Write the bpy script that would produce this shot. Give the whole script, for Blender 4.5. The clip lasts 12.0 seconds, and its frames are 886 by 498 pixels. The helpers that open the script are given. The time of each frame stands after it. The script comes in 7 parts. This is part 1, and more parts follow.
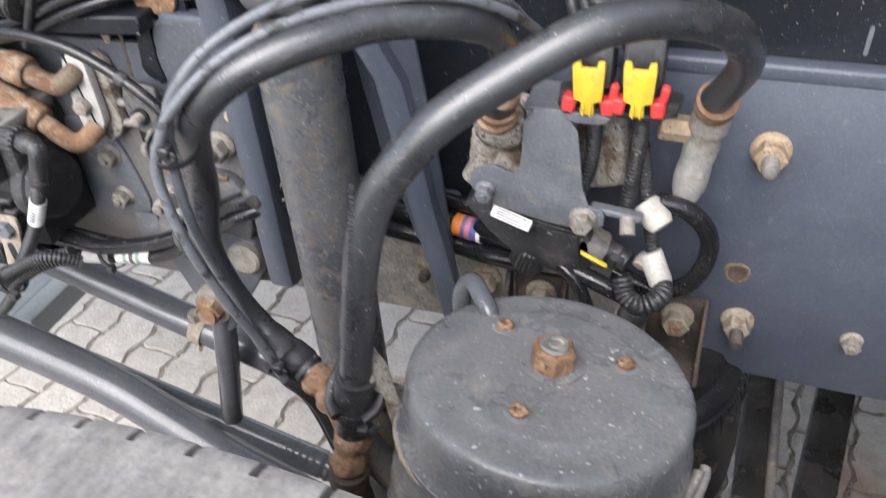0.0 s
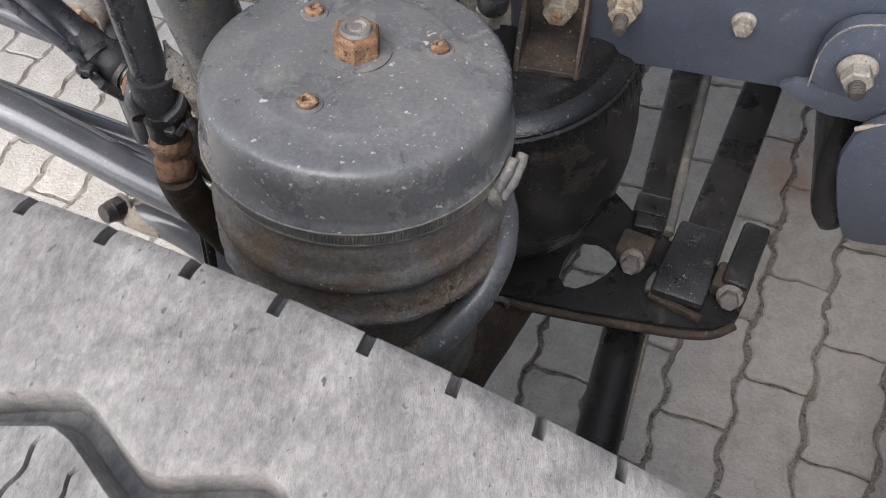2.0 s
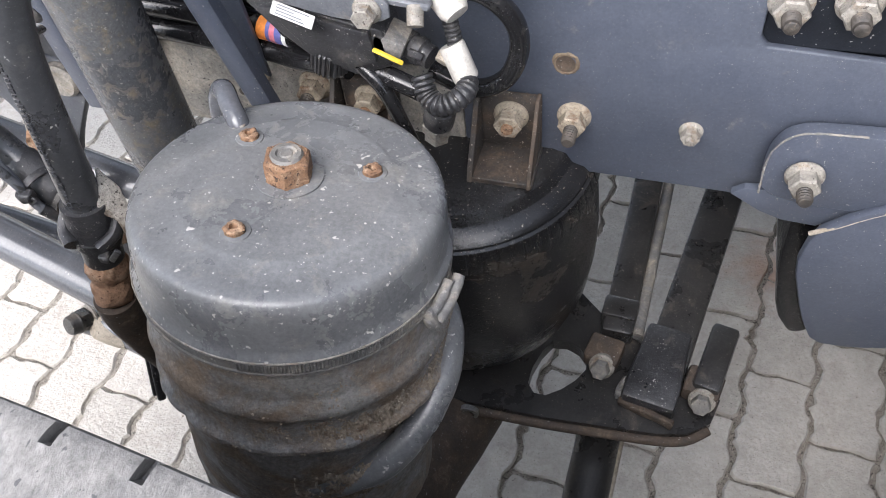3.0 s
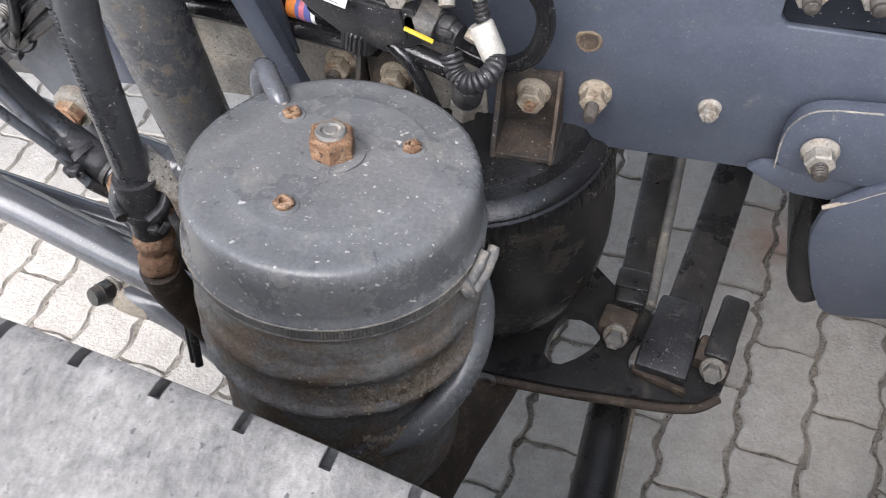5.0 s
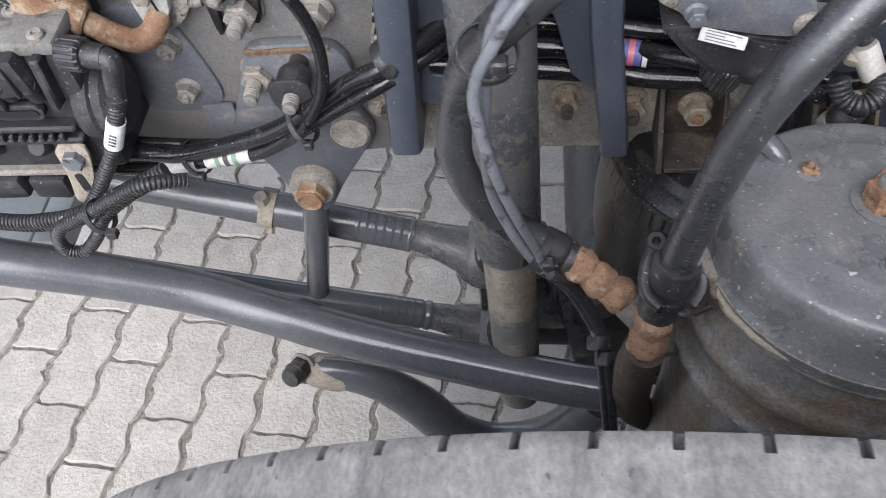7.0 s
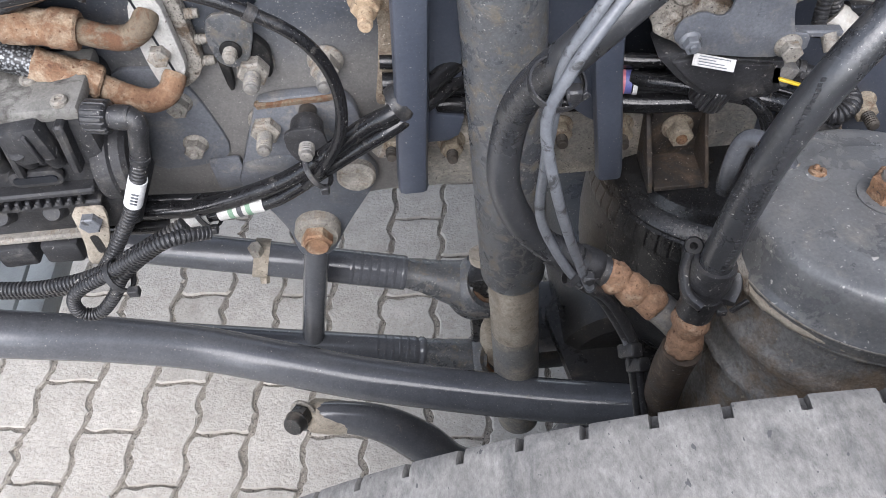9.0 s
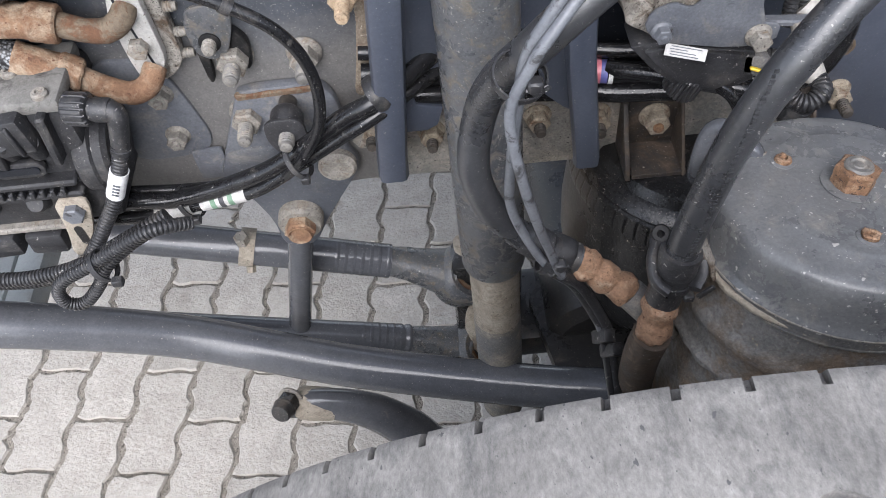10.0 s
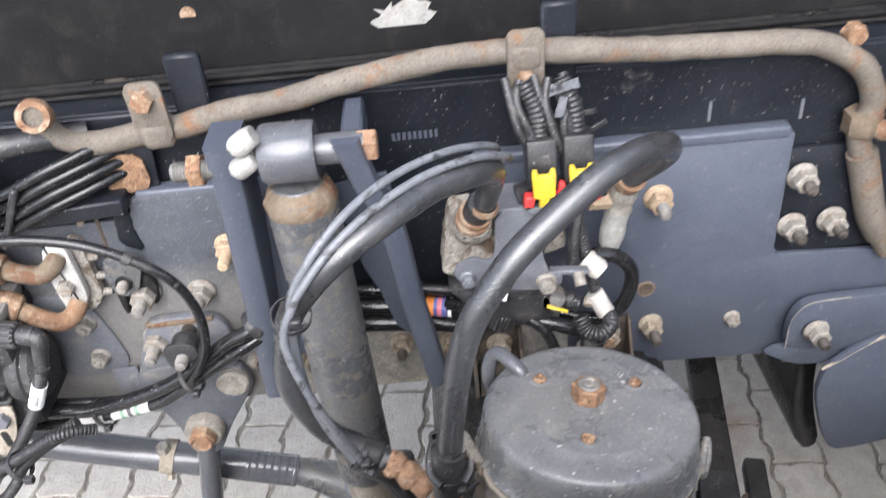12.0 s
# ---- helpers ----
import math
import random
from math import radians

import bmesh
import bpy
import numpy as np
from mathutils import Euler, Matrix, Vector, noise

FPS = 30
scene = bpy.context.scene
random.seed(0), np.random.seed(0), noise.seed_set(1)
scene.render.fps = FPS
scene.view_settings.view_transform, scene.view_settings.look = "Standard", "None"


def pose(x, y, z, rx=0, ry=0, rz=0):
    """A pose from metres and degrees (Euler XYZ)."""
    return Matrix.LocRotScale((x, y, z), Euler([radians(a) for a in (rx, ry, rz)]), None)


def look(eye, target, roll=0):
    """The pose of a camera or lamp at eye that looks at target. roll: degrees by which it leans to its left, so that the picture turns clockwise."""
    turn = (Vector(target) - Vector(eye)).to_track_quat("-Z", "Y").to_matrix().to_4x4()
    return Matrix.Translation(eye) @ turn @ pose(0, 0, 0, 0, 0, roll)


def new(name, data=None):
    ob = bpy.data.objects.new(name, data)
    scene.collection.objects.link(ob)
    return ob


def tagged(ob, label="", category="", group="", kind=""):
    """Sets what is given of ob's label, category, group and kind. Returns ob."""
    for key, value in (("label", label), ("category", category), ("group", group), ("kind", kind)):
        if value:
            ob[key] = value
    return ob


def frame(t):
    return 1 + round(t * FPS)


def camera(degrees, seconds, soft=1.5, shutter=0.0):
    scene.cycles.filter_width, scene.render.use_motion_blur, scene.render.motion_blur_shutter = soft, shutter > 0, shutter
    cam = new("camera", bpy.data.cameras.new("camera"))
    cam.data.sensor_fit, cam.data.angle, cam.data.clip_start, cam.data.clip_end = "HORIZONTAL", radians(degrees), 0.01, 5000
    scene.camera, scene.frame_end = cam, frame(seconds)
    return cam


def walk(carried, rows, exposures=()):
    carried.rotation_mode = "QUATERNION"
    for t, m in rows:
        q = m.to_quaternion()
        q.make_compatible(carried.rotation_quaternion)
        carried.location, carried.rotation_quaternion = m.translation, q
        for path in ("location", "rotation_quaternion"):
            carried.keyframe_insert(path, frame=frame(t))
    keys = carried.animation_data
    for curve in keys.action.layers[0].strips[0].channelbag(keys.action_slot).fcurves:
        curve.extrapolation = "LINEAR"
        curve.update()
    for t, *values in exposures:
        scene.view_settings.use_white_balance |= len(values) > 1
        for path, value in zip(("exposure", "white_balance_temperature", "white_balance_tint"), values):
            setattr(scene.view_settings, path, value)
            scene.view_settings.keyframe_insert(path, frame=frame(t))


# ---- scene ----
cam = camera(57.2, 12.0, soft=0.45, shutter=0.22)
PATH = [
    (0, (-0.028, 0.24, 1.289), (-0.566, 1.717, 0.054), -3.5),
    (0.5, (0.027, 0.286, 1.244), (-0.444, 1.51, -0.266), -3.6),
    (0.8, (0.041, 0.288, 1.238), (-0.39, 1.358, -0.397), -5.0),
    (1, (0.053, 0.275, 1.25), (-0.369, 1.288, -0.422), -4.8),
    (1.5, (0.067, 0.257, 1.254), (-0.361, 1.256, -0.425), -5.6),
    (2, (0.077, 0.284, 1.242), (-0.347, 1.274, -0.443), -8.2),
    (2.5, (0.081, 0.294, 1.244), (-0.35, 1.316, -0.42), -8.9),
    (3, (0.104, 0.312, 1.242), (-0.347, 1.485, -0.315), -7.6),
    (4.8, (0.093, 0.298, 1.251), (-0.344, 1.421, -0.345), -7.9),
    (5, (0.088, 0.293, 1.261), (-0.351, 1.415, -0.335), -7.8),
    (5.5, (0.012, 0.272, 1.282), (-0.414, 1.39, -0.321), -7.3),
    (6, (-0.091, 0.238, 1.314), (-0.508, 1.353, -0.293), -6.8),
    (6.5, (-0.212, 0.274, 1.322), (-0.596, 1.395, -0.289), -9.4),
    (7, (-0.289, 0.286, 1.306), (-0.51, 1.432, -0.318), -9.2),
    (7.2, (-0.318, 0.294, 1.308), (-0.524, 1.44, -0.318), -8.7),
    (8.8, (-0.368, 0.259, 1.33), (-0.406, 1.494, -0.243), -6.7),
    (9, (-0.367, 0.257, 1.33), (-0.404, 1.493, -0.242), -6.7),
    (9.5, (-0.365, 0.255, 1.327), (-0.4, 1.477, -0.255), -6.9),
    (10, (-0.351, 0.25, 1.338), (-0.383, 1.461, -0.253), -6.9),
    (10.5, (-0.346, 0.233, 1.348), (-0.359, 1.545, -0.162), -6.1),
    (11, (-0.344, 0.225, 1.358), (-0.355, 1.547, -0.143), -5.9),
    (11.5, (-0.294, 0.19, 1.408), (-0.307, 1.572, -0.039), -5.8),
    (12, (-0.191, 0.128, 1.437), (-0.208, 1.724, 0.233), -5.8),
]
walk(cam, [(t, look(eye, target, roll)) for t, eye, target, roll in PATH],
     exposures=[(0.0, 1.58, 6330, 12), (1.0, 1.42, 6430, 12), (2.5, 1.52, 6350, 12), (3.0, 1.92, 6230, 12), (5.0, 1.80, 6230, 12), (5.5, 1.62, 6230, 12), (6.0, 1.23, 6190, 12), (6.5, 1.07, 6190, 12), (7.0, 1.24, 6110, 12), (9.5, 1.33, 6110, 12), (10.0, 1.27, 6110, 12), (11.0, 1.48, 6080, 12), (12.0, 1.88, 6240, 12)])

# ---- light: soft overcast daylight ----
world = bpy.data.worlds.new("world")
scene.world = world
world.use_nodes = True
wn = world.node_tree.nodes
sky = wn.new("ShaderNodeTexSky")
sky.sky_type = "NISHITA"
sky.sun_disc = False
sky.sun_elevation, sky.sun_rotation = radians(45), radians(188)
sky.dust_density = 1.5
wn["Background"].inputs["Strength"].default_value = 0.15
cloud = wn.new("ShaderNodeHueSaturation")  # thin cloud takes most of the blue away
cloud.inputs["Saturation"].default_value = 0.42
world.node_tree.links.new(sky.outputs["Color"], cloud.inputs["Color"])
world.node_tree.links.new(cloud.outputs["Color"], wn["Background"].inputs["Color"])
sun = new("sun", bpy.data.lights.new("sun", "SUN"))
sun.data.energy, sun.data.angle, sun.data.color = 1.7, radians(55), (1.0, 0.945, 0.90)
sun.matrix_world = look((-0.6, -3.45, 5.0), (0, 0.7, 0.7))


# ---- materials ----
def nd(nt, kind, **inputs):
    n = nt.nodes.new(kind)
    for k, v in inputs.items():
        n.inputs[k.replace("_", " ")].default_value = v
    return n


def noise_of(nt, pos, scale, detail=4.0, rough=0.6, distort=0.0):
    n = nd(nt, "ShaderNodeTexNoise", Scale=scale, Detail=detail, Roughness=rough, Distortion=distort)
    nt.links.new(pos, n.inputs["Vector"])
    return n.outputs["Fac"]


def ramp(nt, fac, lo, hi):
    n = nt.nodes.new("ShaderNodeMapRange")
    n.inputs["From Min"].default_value, n.inputs["From Max"].default_value = lo, hi
    nt.links.new(fac, n.inputs["Value"])
    return n.outputs["Result"]


def mixc(nt, fac, a, b):
    n = nt.nodes.new("ShaderNodeMix")
    n.data_type = "RGBA"
    if isinstance(fac, float):
        n.inputs[0].default_value = fac
    else:
        nt.links.new(fac, n.inputs[0])
    for i, c in ((6, a), (7, b)):
        if isinstance(c, tuple):
            n.inputs[i].default_value = (*c, 1)
        else:
            nt.links.new(c, n.inputs[i])
    return n.outputs[2]


def scaled(nt, col, fac, lo, hi):
    """Multiplies a colour by a grey between lo and hi."""
    v = nt.nodes.new("ShaderNodeMapRange")
    v.inputs["From Min"].default_value, v.inputs["From Max"].default_value = 0.25, 0.75
    v.inputs["To Min"].default_value, v.inputs["To Max"].default_value = lo, hi
    nt.links.new(fac, v.inputs["Value"])
    n = nt.nodes.new("ShaderNodeVectorMath")
    n.operation = "SCALE"
    nt.links.new(col, n.inputs[0])
    nt.links.new(v.outputs["Result"], n.inputs["Scale"])
    return n.outputs["Vector"]


def surface(name, a, b, scale=14, dirt=None, dirt_scale=30, dirt_from=0.52, dirt_to=0.7, speck=None, speck_amount=0.66,
            speck_scale=160, rough=(0.45, 0.7), metal=0.0, bump=0.15, bump_scale=220, coat=0.0, vary=0.0, stretch=None,
            grain=0.22, grain_scale=380, drifts=(), relief_depth=0.002, shine=0.5, relief=(6.0, 0.7)):
    """A painted, dirty, rusty or plain surface: two tones, patches of dirt, small specks, grain, uneven gloss and fine relief."""
    m = bpy.data.materials.new(name)
    m.use_nodes = True
    nt = m.node_tree
    bs = nt.nodes["Principled BSDF"]
    geo = nt.nodes.new("ShaderNodeNewGeometry")
    pos = geo.outputs["Position"]
    if stretch:
        mp = nt.nodes.new("ShaderNodeMapping")
        mp.inputs["Scale"].default_value = stretch
        nt.links.new(pos, mp.inputs["Vector"])
        pos = mp.outputs["Vector"]
    big = noise_of(nt, pos, scale, 6.0, 0.65)
    col = mixc(nt, ramp(nt, big, 0.3, 0.7), a, b)
    rgh = big
    if dirt:
        d = noise_of(nt, pos, dirt_scale, 9.0, 0.72, 0.5)
        dm = ramp(nt, d, dirt_from, dirt_to)
        for axis, at, width in drifts:  # the dirt colour takes over below a level on one axis
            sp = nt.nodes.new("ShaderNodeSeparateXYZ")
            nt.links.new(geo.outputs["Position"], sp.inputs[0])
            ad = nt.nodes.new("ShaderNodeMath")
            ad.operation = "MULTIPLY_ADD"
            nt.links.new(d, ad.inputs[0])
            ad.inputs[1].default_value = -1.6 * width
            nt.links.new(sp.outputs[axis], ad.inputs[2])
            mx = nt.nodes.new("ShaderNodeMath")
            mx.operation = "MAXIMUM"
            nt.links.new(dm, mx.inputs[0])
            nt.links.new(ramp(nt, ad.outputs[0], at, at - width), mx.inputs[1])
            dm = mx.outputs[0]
        col = mixc(nt, dm, col, dirt)
        ad = nt.nodes.new("ShaderNodeMath")
        ad.operation = "ADD"
        nt.links.new(big, ad.inputs[0])
        nt.links.new(dm, ad.inputs[1])
        rgh = ad.outputs[0]
    if grain:
        fine = noise_of(nt, pos, grain_scale, 3.0, 0.75)
        col = scaled(nt, col, fine, 1 - grain, 1 + grain)
        col = scaled(nt, col, noise_of(nt, pos, grain_scale * 0.16, 5.0, 0.7), 1 - 0.6 * grain, 1 + 0.6 * grain)
    if speck:
        for k, am in ((1.0, 0.0), (2.6, 0.012)):
            s = noise_of(nt, pos, speck_scale * k, 2.0, 0.55)
            col = mixc(nt, ramp(nt, s, speck_amount + am, speck_amount + am + 0.035), col, speck)
    if vary:
        oi = nt.nodes.new("ShaderNodeObjectInfo")
        hs = nd(nt, "ShaderNodeHueSaturation")
        v = nt.nodes.new("ShaderNodeMapRange")
        v.inputs["To Min"].default_value, v.inputs["To Max"].default_value = 1 - vary, 1 + vary
        nt.links.new(oi.outputs["Random"], v.inputs["Value"])
        nt.links.new(v.outputs["Result"], hs.inputs["Value"])
        nt.links.new(col, hs.inputs["Color"])
        col = hs.outputs["Color"]
    nt.links.new(col, bs.inputs["Base Color"])
    mr = nt.nodes.new("ShaderNodeMapRange")
    mr.inputs["From Min"].default_value, mr.inputs["From Max"].default_value = 0.3, 0.8
    mr.inputs["To Min"].default_value, mr.inputs["To Max"].default_value = rough
    nt.links.new(rgh, mr.inputs["Value"])
    nt.links.new(mr.outputs["Result"], bs.inputs["Roughness"])
    bs.inputs["Metallic"].default_value = metal
    bs.inputs["Specular IOR Level"].default_value = shine
    bs.inputs["Coat Weight"].default_value = coat
    if bump:
        height = noise_of(nt, pos, bump_scale, *relief)
        bp = nd(nt, "ShaderNodeBump", Strength=bump, Distance=relief_depth)
        nt.links.new(height, bp.inputs["Height"])
        nt.links.new(bp.outputs["Normal"], bs.inputs["Normal"])
    return m


DUST = (0.26, 0.235, 0.20)
PALE = (0.27, 0.26, 0.24)
rail_paint = surface("rail_paint", (0.053, 0.061, 0.082), (0.070, 0.079, 0.101), 9, DUST, 40, 0.62, 0.95, PALE, 0.70, 400, (0.28, 0.5), 0.0, 0.10, 300, grain=0.16)
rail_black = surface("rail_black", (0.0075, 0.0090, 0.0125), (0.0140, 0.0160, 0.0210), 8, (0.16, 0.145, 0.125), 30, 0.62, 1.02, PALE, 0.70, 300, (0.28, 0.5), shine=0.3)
cover_black = surface("cover_black", (0.0050, 0.0050, 0.0058), (0.0092, 0.0088, 0.0088), 8, (0.030, 0.027, 0.0235), 24, 0.50, 0.88, PALE, 0.755, 240, (0.5, 0.75), shine=0.12)
seal_black = surface("seal_black", (0.007, 0.007, 0.0075), (0.016, 0.0158, 0.0158), 30, (0.11, 0.098, 0.084), 40, 0.54, 0.92, PALE, 0.72, 330, (0.4, 0.65), 0.0, 0.3, 300, shine=0.2)
grey_paint = surface("grey_paint", (0.088, 0.094, 0.108), (0.125, 0.131, 0.142), 14, DUST, 36, 0.53, 0.82, PALE, 0.705, 400, (0.32, 0.6), 0.0, 0.15, grain=0.26)
dirty_paint = surface("dirty_paint", (0.092, 0.093, 0.096), (0.150, 0.145, 0.135), 20, (0.29, 0.255, 0.205), 30, 0.46, 0.70, PALE, 0.67, 300, (0.45, 0.8), 0.0, 0.4, 320, grain=0.34)
chamber_paint = surface("chamber_paint", (0.108, 0.111, 0.115), (0.158, 0.160, 0.160), 20, (0.25, 0.235, 0.205), 60, 0.54, 0.82, (0.46, 0.44, 0.41), 0.685, 190, (0.20, 0.42), 0.0, 0.12, 240, grain=0.24)
chamber_dirty = surface("chamber_dirty", (0.148, 0.145, 0.141), (0.232, 0.222, 0.205), 22, (0.182, 0.137, 0.097), 19, 0.45, 0.60, (0.32, 0.27, 0.21), 0.68, 330, (0.32, 0.85), 0.0, 0.8, 200, grain=0.42)
mud = surface("mud", (0.165, 0.130, 0.094), (0.285, 0.240, 0.185), 60, (0.125, 0.084, 0.055), 60, 0.5, 0.66, (0.42, 0.37, 0.30), 0.67, 330, (0.85, 0.98), 0.0, 0.9, grain=0.45)
rust = surface("rust", (0.150, 0.076, 0.041), (0.25, 0.148, 0.086), 60, (0.35, 0.275, 0.195), 48, 0.47, 0.64, (0.11, 0.052, 0.028), 0.67, 260, (0.78, 0.97), 0.0, 0.9, 240, grain=0.28)
rust_orange = surface("rust_orange", (0.205, 0.116, 0.068), (0.31, 0.188, 0.115), 70, (0.38, 0.285, 0.20), 60, 0.52, 0.70, (0.11, 0.055, 0.030), 0.65, 260, (0.8, 0.97), 0.0, 0.9, 240, grain=0.34)
rust_patchy = surface("rust_patchy", (0.105, 0.078, 0.052), (0.165, 0.128, 0.088), 50, (0.12, 0.058, 0.030), 40, 0.50, 0.60, (0.12, 0.07, 0.04), 0.67, 260, (0.6, 0.9), 0.0, 0.6, 260, grain=0.25)
shock_paint = surface("shock_paint", (0.060, 0.064, 0.071), (0.096, 0.098, 0.100), 18, (0.185, 0.145, 0.090), 85, 0.50, 0.78, PALE, 0.67, 330, (0.16, 0.46), 0.0, 0.25, 300, grain=0.34)
rust_dark = surface("rust_dark", (0.034, 0.026, 0.020), (0.085, 0.060, 0.042), 60, (0.20, 0.165, 0.125), 60, 0.54, 0.80, PALE, 0.70, 330, (0.6, 0.95), 0.0, 0.6, grain=0.35)
zinc_dusty = surface("zinc_dusty", (0.17, 0.158, 0.138), (0.30, 0.278, 0.243), 80, (0.18, 0.13, 0.085), 70, 0.52, 0.70, (0.08, 0.07, 0.06), 0.66, 400, (0.5, 0.85), 0.1, 0.6, grain=0.35)
bolt_tan = surface("bolt_tan", (0.27, 0.195, 0.125), (0.42, 0.325, 0.22), 80, (0.17, 0.085, 0.045), 80, 0.53, 0.72, (0.10, 0.07, 0.05), 0.67, 330, (0.65, 0.9), 0.05, 0.6, grain=0.3)
alu_cast = surface("alu_cast", (0.21, 0.192, 0.165), (0.40, 0.37, 0.325), 40, (0.095, 0.066, 0.043), 24, 0.47, 0.58, (0.05, 0.042, 0.034), 0.63, 330, (0.6, 0.9), 0.1, 1.0, 200, grain=0.4)
alu_clean = surface("alu_clean", (0.38, 0.37, 0.345), (0.52, 0.505, 0.475), 60, (0.28, 0.25, 0.21), 60, 0.53, 0.75, (0.15, 0.13, 0.11), 0.68, 330, (0.45, 0.7), 0.2, 0.3)
stud_dark = surface("stud_dark", (0.028, 0.026, 0.024), (0.085, 0.072, 0.060), 90, (0.24, 0.20, 0.15), 120, 0.57, 0.75, None, 0.7, 100, (0.5, 0.8), 0.2, 0.4)
stud_pale = surface("stud_pale", (0.11, 0.108, 0.105), (0.24, 0.225, 0.20), 90, (0.36, 0.32, 0.26), 90, 0.53, 0.72, (0.06, 0.05, 0.045), 0.68, 300, (0.45, 0.8), 0.2, 0.4)
nut_rust = surface("nut_rust", (0.125, 0.064, 0.034), (0.27, 0.155, 0.085), 90, (0.36, 0.25, 0.165), 110, 0.50, 0.64, (0.055, 0.033, 0.022), 0.625, 420, (0.7, 0.95), 0.0, 0.8, 260, grain=0.36)
hose_rubber = surface("hose_rubber", (0.024, 0.025, 0.0275), (0.043, 0.044, 0.047), 16, (0.14, 0.128, 0.110), 34, 0.57, 0.92, PALE, 0.70, 400, (0.22, 0.40), 0.0, 0.15, 300, grain=0.32, shine=0.8)
cable_grey = surface("cable_grey", (0.098, 0.104, 0.116), (0.155, 0.162, 0.175), 40, (0.035, 0.035, 0.036), 60, 0.545, 0.60, None, 0.7, 100, (0.28, 0.5), 0.0, 0.15)
nylon_black = surface("nylon_black", (0.009, 0.009, 0.010), (0.018, 0.018, 0.019), 20, (0.15, 0.138, 0.12), 50, 0.58, 0.92, PALE, 0.70, 400, (0.06, 0.20), 0.0, 0.10, 300, shine=0.45)
hanger_paint = surface("hanger_paint", (0.056, 0.062, 0.076), (0.096, 0.102, 0.113), 11, (0.23, 0.21, 0.18), 20, 0.52, 0.84, PALE, 0.68, 330, (0.32, 0.62), 0.0, 0.14, 300, grain=0.24)
# plate paint, turning to the paler grey below about z 0.885
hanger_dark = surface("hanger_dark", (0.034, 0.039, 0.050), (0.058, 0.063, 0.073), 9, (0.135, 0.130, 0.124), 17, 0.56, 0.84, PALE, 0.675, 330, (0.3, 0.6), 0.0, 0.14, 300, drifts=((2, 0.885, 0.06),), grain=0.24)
plastic_black = surface("plastic_black", (0.016, 0.016, 0.0175), (0.033, 0.033, 0.035), 30, (0.15, 0.135, 0.115), 50, 0.54, 0.88, PALE, 0.68, 330, (0.25, 0.55), 0.0, 0.3, 300, grain=0.45)
plastic_dusty = surface("plastic_dusty", (0.014, 0.014, 0.0155), (0.028, 0.028, 0.030), 30, (0.15, 0.138, 0.122), 44, 0.53, 0.90, PALE, 0.70, 330, (0.4, 0.75), 0.0, 0.4, 300, grain=0.45)
cast_dusty = surface("cast_dusty", (0.120, 0.116, 0.107), (0.195, 0.188, 0.172), 40, (0.050, 0.046, 0.040), 30, 0.50, 0.63, (0.09, 0.08, 0.07), 0.69, 330, (0.6, 0.85), 0.0, 0.4, grain=0.22)
bellow_rubber = surface("bellow_rubber", (0.0095, 0.0095, 0.0105), (0.018, 0.0175, 0.017), 14, (0.11, 0.086, 0.062), 9, 0.55, 0.85, (0.25, 0.22, 0.18), 0.70, 400, (0.10, 0.36), 0.0, 0.25, drifts=((0, -0.225, 0.035), (2, 0.43, 0.05)), grain=0.3)
underbody = surface("underbody", (0.015, 0.015, 0.0155), (0.030, 0.0285, 0.027), 16, (0.15, 0.122, 0.094), 22, 0.55, 0.86, (0.28, 0.25, 0.21), 0.70, 400, (0.18, 0.5), 0.0, 0.30, grain=0.35)
tube_paint = surface("tube_paint", (0.070, 0.073, 0.082), (0.098, 0.101, 0.109), 12, (0.22, 0.19, 0.155), 34, 0.62, 0.95, PALE, 0.705, 400, (0.08, 0.24), 0.0, 0.07, 200, grain=0.18)
pale_paint = surface("pale_paint", (0.30, 0.32, 0.315), (0.36, 0.375, 0.365), 14, (0.27, 0.25, 0.215), 26, 0.55, 0.8, PALE, 0.70, 300, (0.35, 0.6), 0.0, 0.15, grain=0.12)
grime = surface("grime", (0.018, 0.016, 0.015), (0.040, 0.033, 0.028), 24, (0.13, 0.092, 0.062), 26, 0.48, 0.76, (0.30, 0.27, 0.22), 0.68, 330, (0.45, 0.85), 0.0, 0.5, grain=0.35)
strip_dust = surface("strip_dust", (0.15, 0.143, 0.133), (0.25, 0.235, 0.21), 18, (0.44, 0.39, 0.32), 22, 0.45, 0.70, (0.05, 0.046, 0.042), 0.66, 260, (0.6, 0.9), 0.0, 0.5, 300, grain=0.34)
bolt_dusty = surface("bolt_dusty", (0.20, 0.165, 0.122), (0.34, 0.295, 0.228), 70, (0.12, 0.068, 0.038), 60, 0.51, 0.66, (0.07, 0.055, 0.042), 0.66, 330, (0.7, 0.92), 0.05, 0.6, grain=0.35)
tan_dust = surface("tan_dust", (0.25, 0.215, 0.17), (0.36, 0.32, 0.26), 30, (0.14, 0.11, 0.08), 50, 0.5, 0.75, (0.1, 0.08, 0.06), 0.68, 330, (0.7, 0.95), 0.0, 0.5, grain=0.3)
pipe_beige = surface("pipe_beige", (0.095, 0.080, 0.063), (0.150, 0.130, 0.106), 24, (0.17, 0.085, 0.042), 20, 0.54, 0.67, (0.075, 0.05, 0.035), 0.66, 300, (0.65, 0.9), 0.0, 0.5, grain=0.32)
white_plastic = surface("white_plastic", (0.35, 0.335, 0.30), (0.47, 0.45, 0.41), 50, (0.25, 0.215, 0.17), 70, 0.53, 0.8, None, 0.7, 100, (0.45, 0.65), 0.0, 0.15)
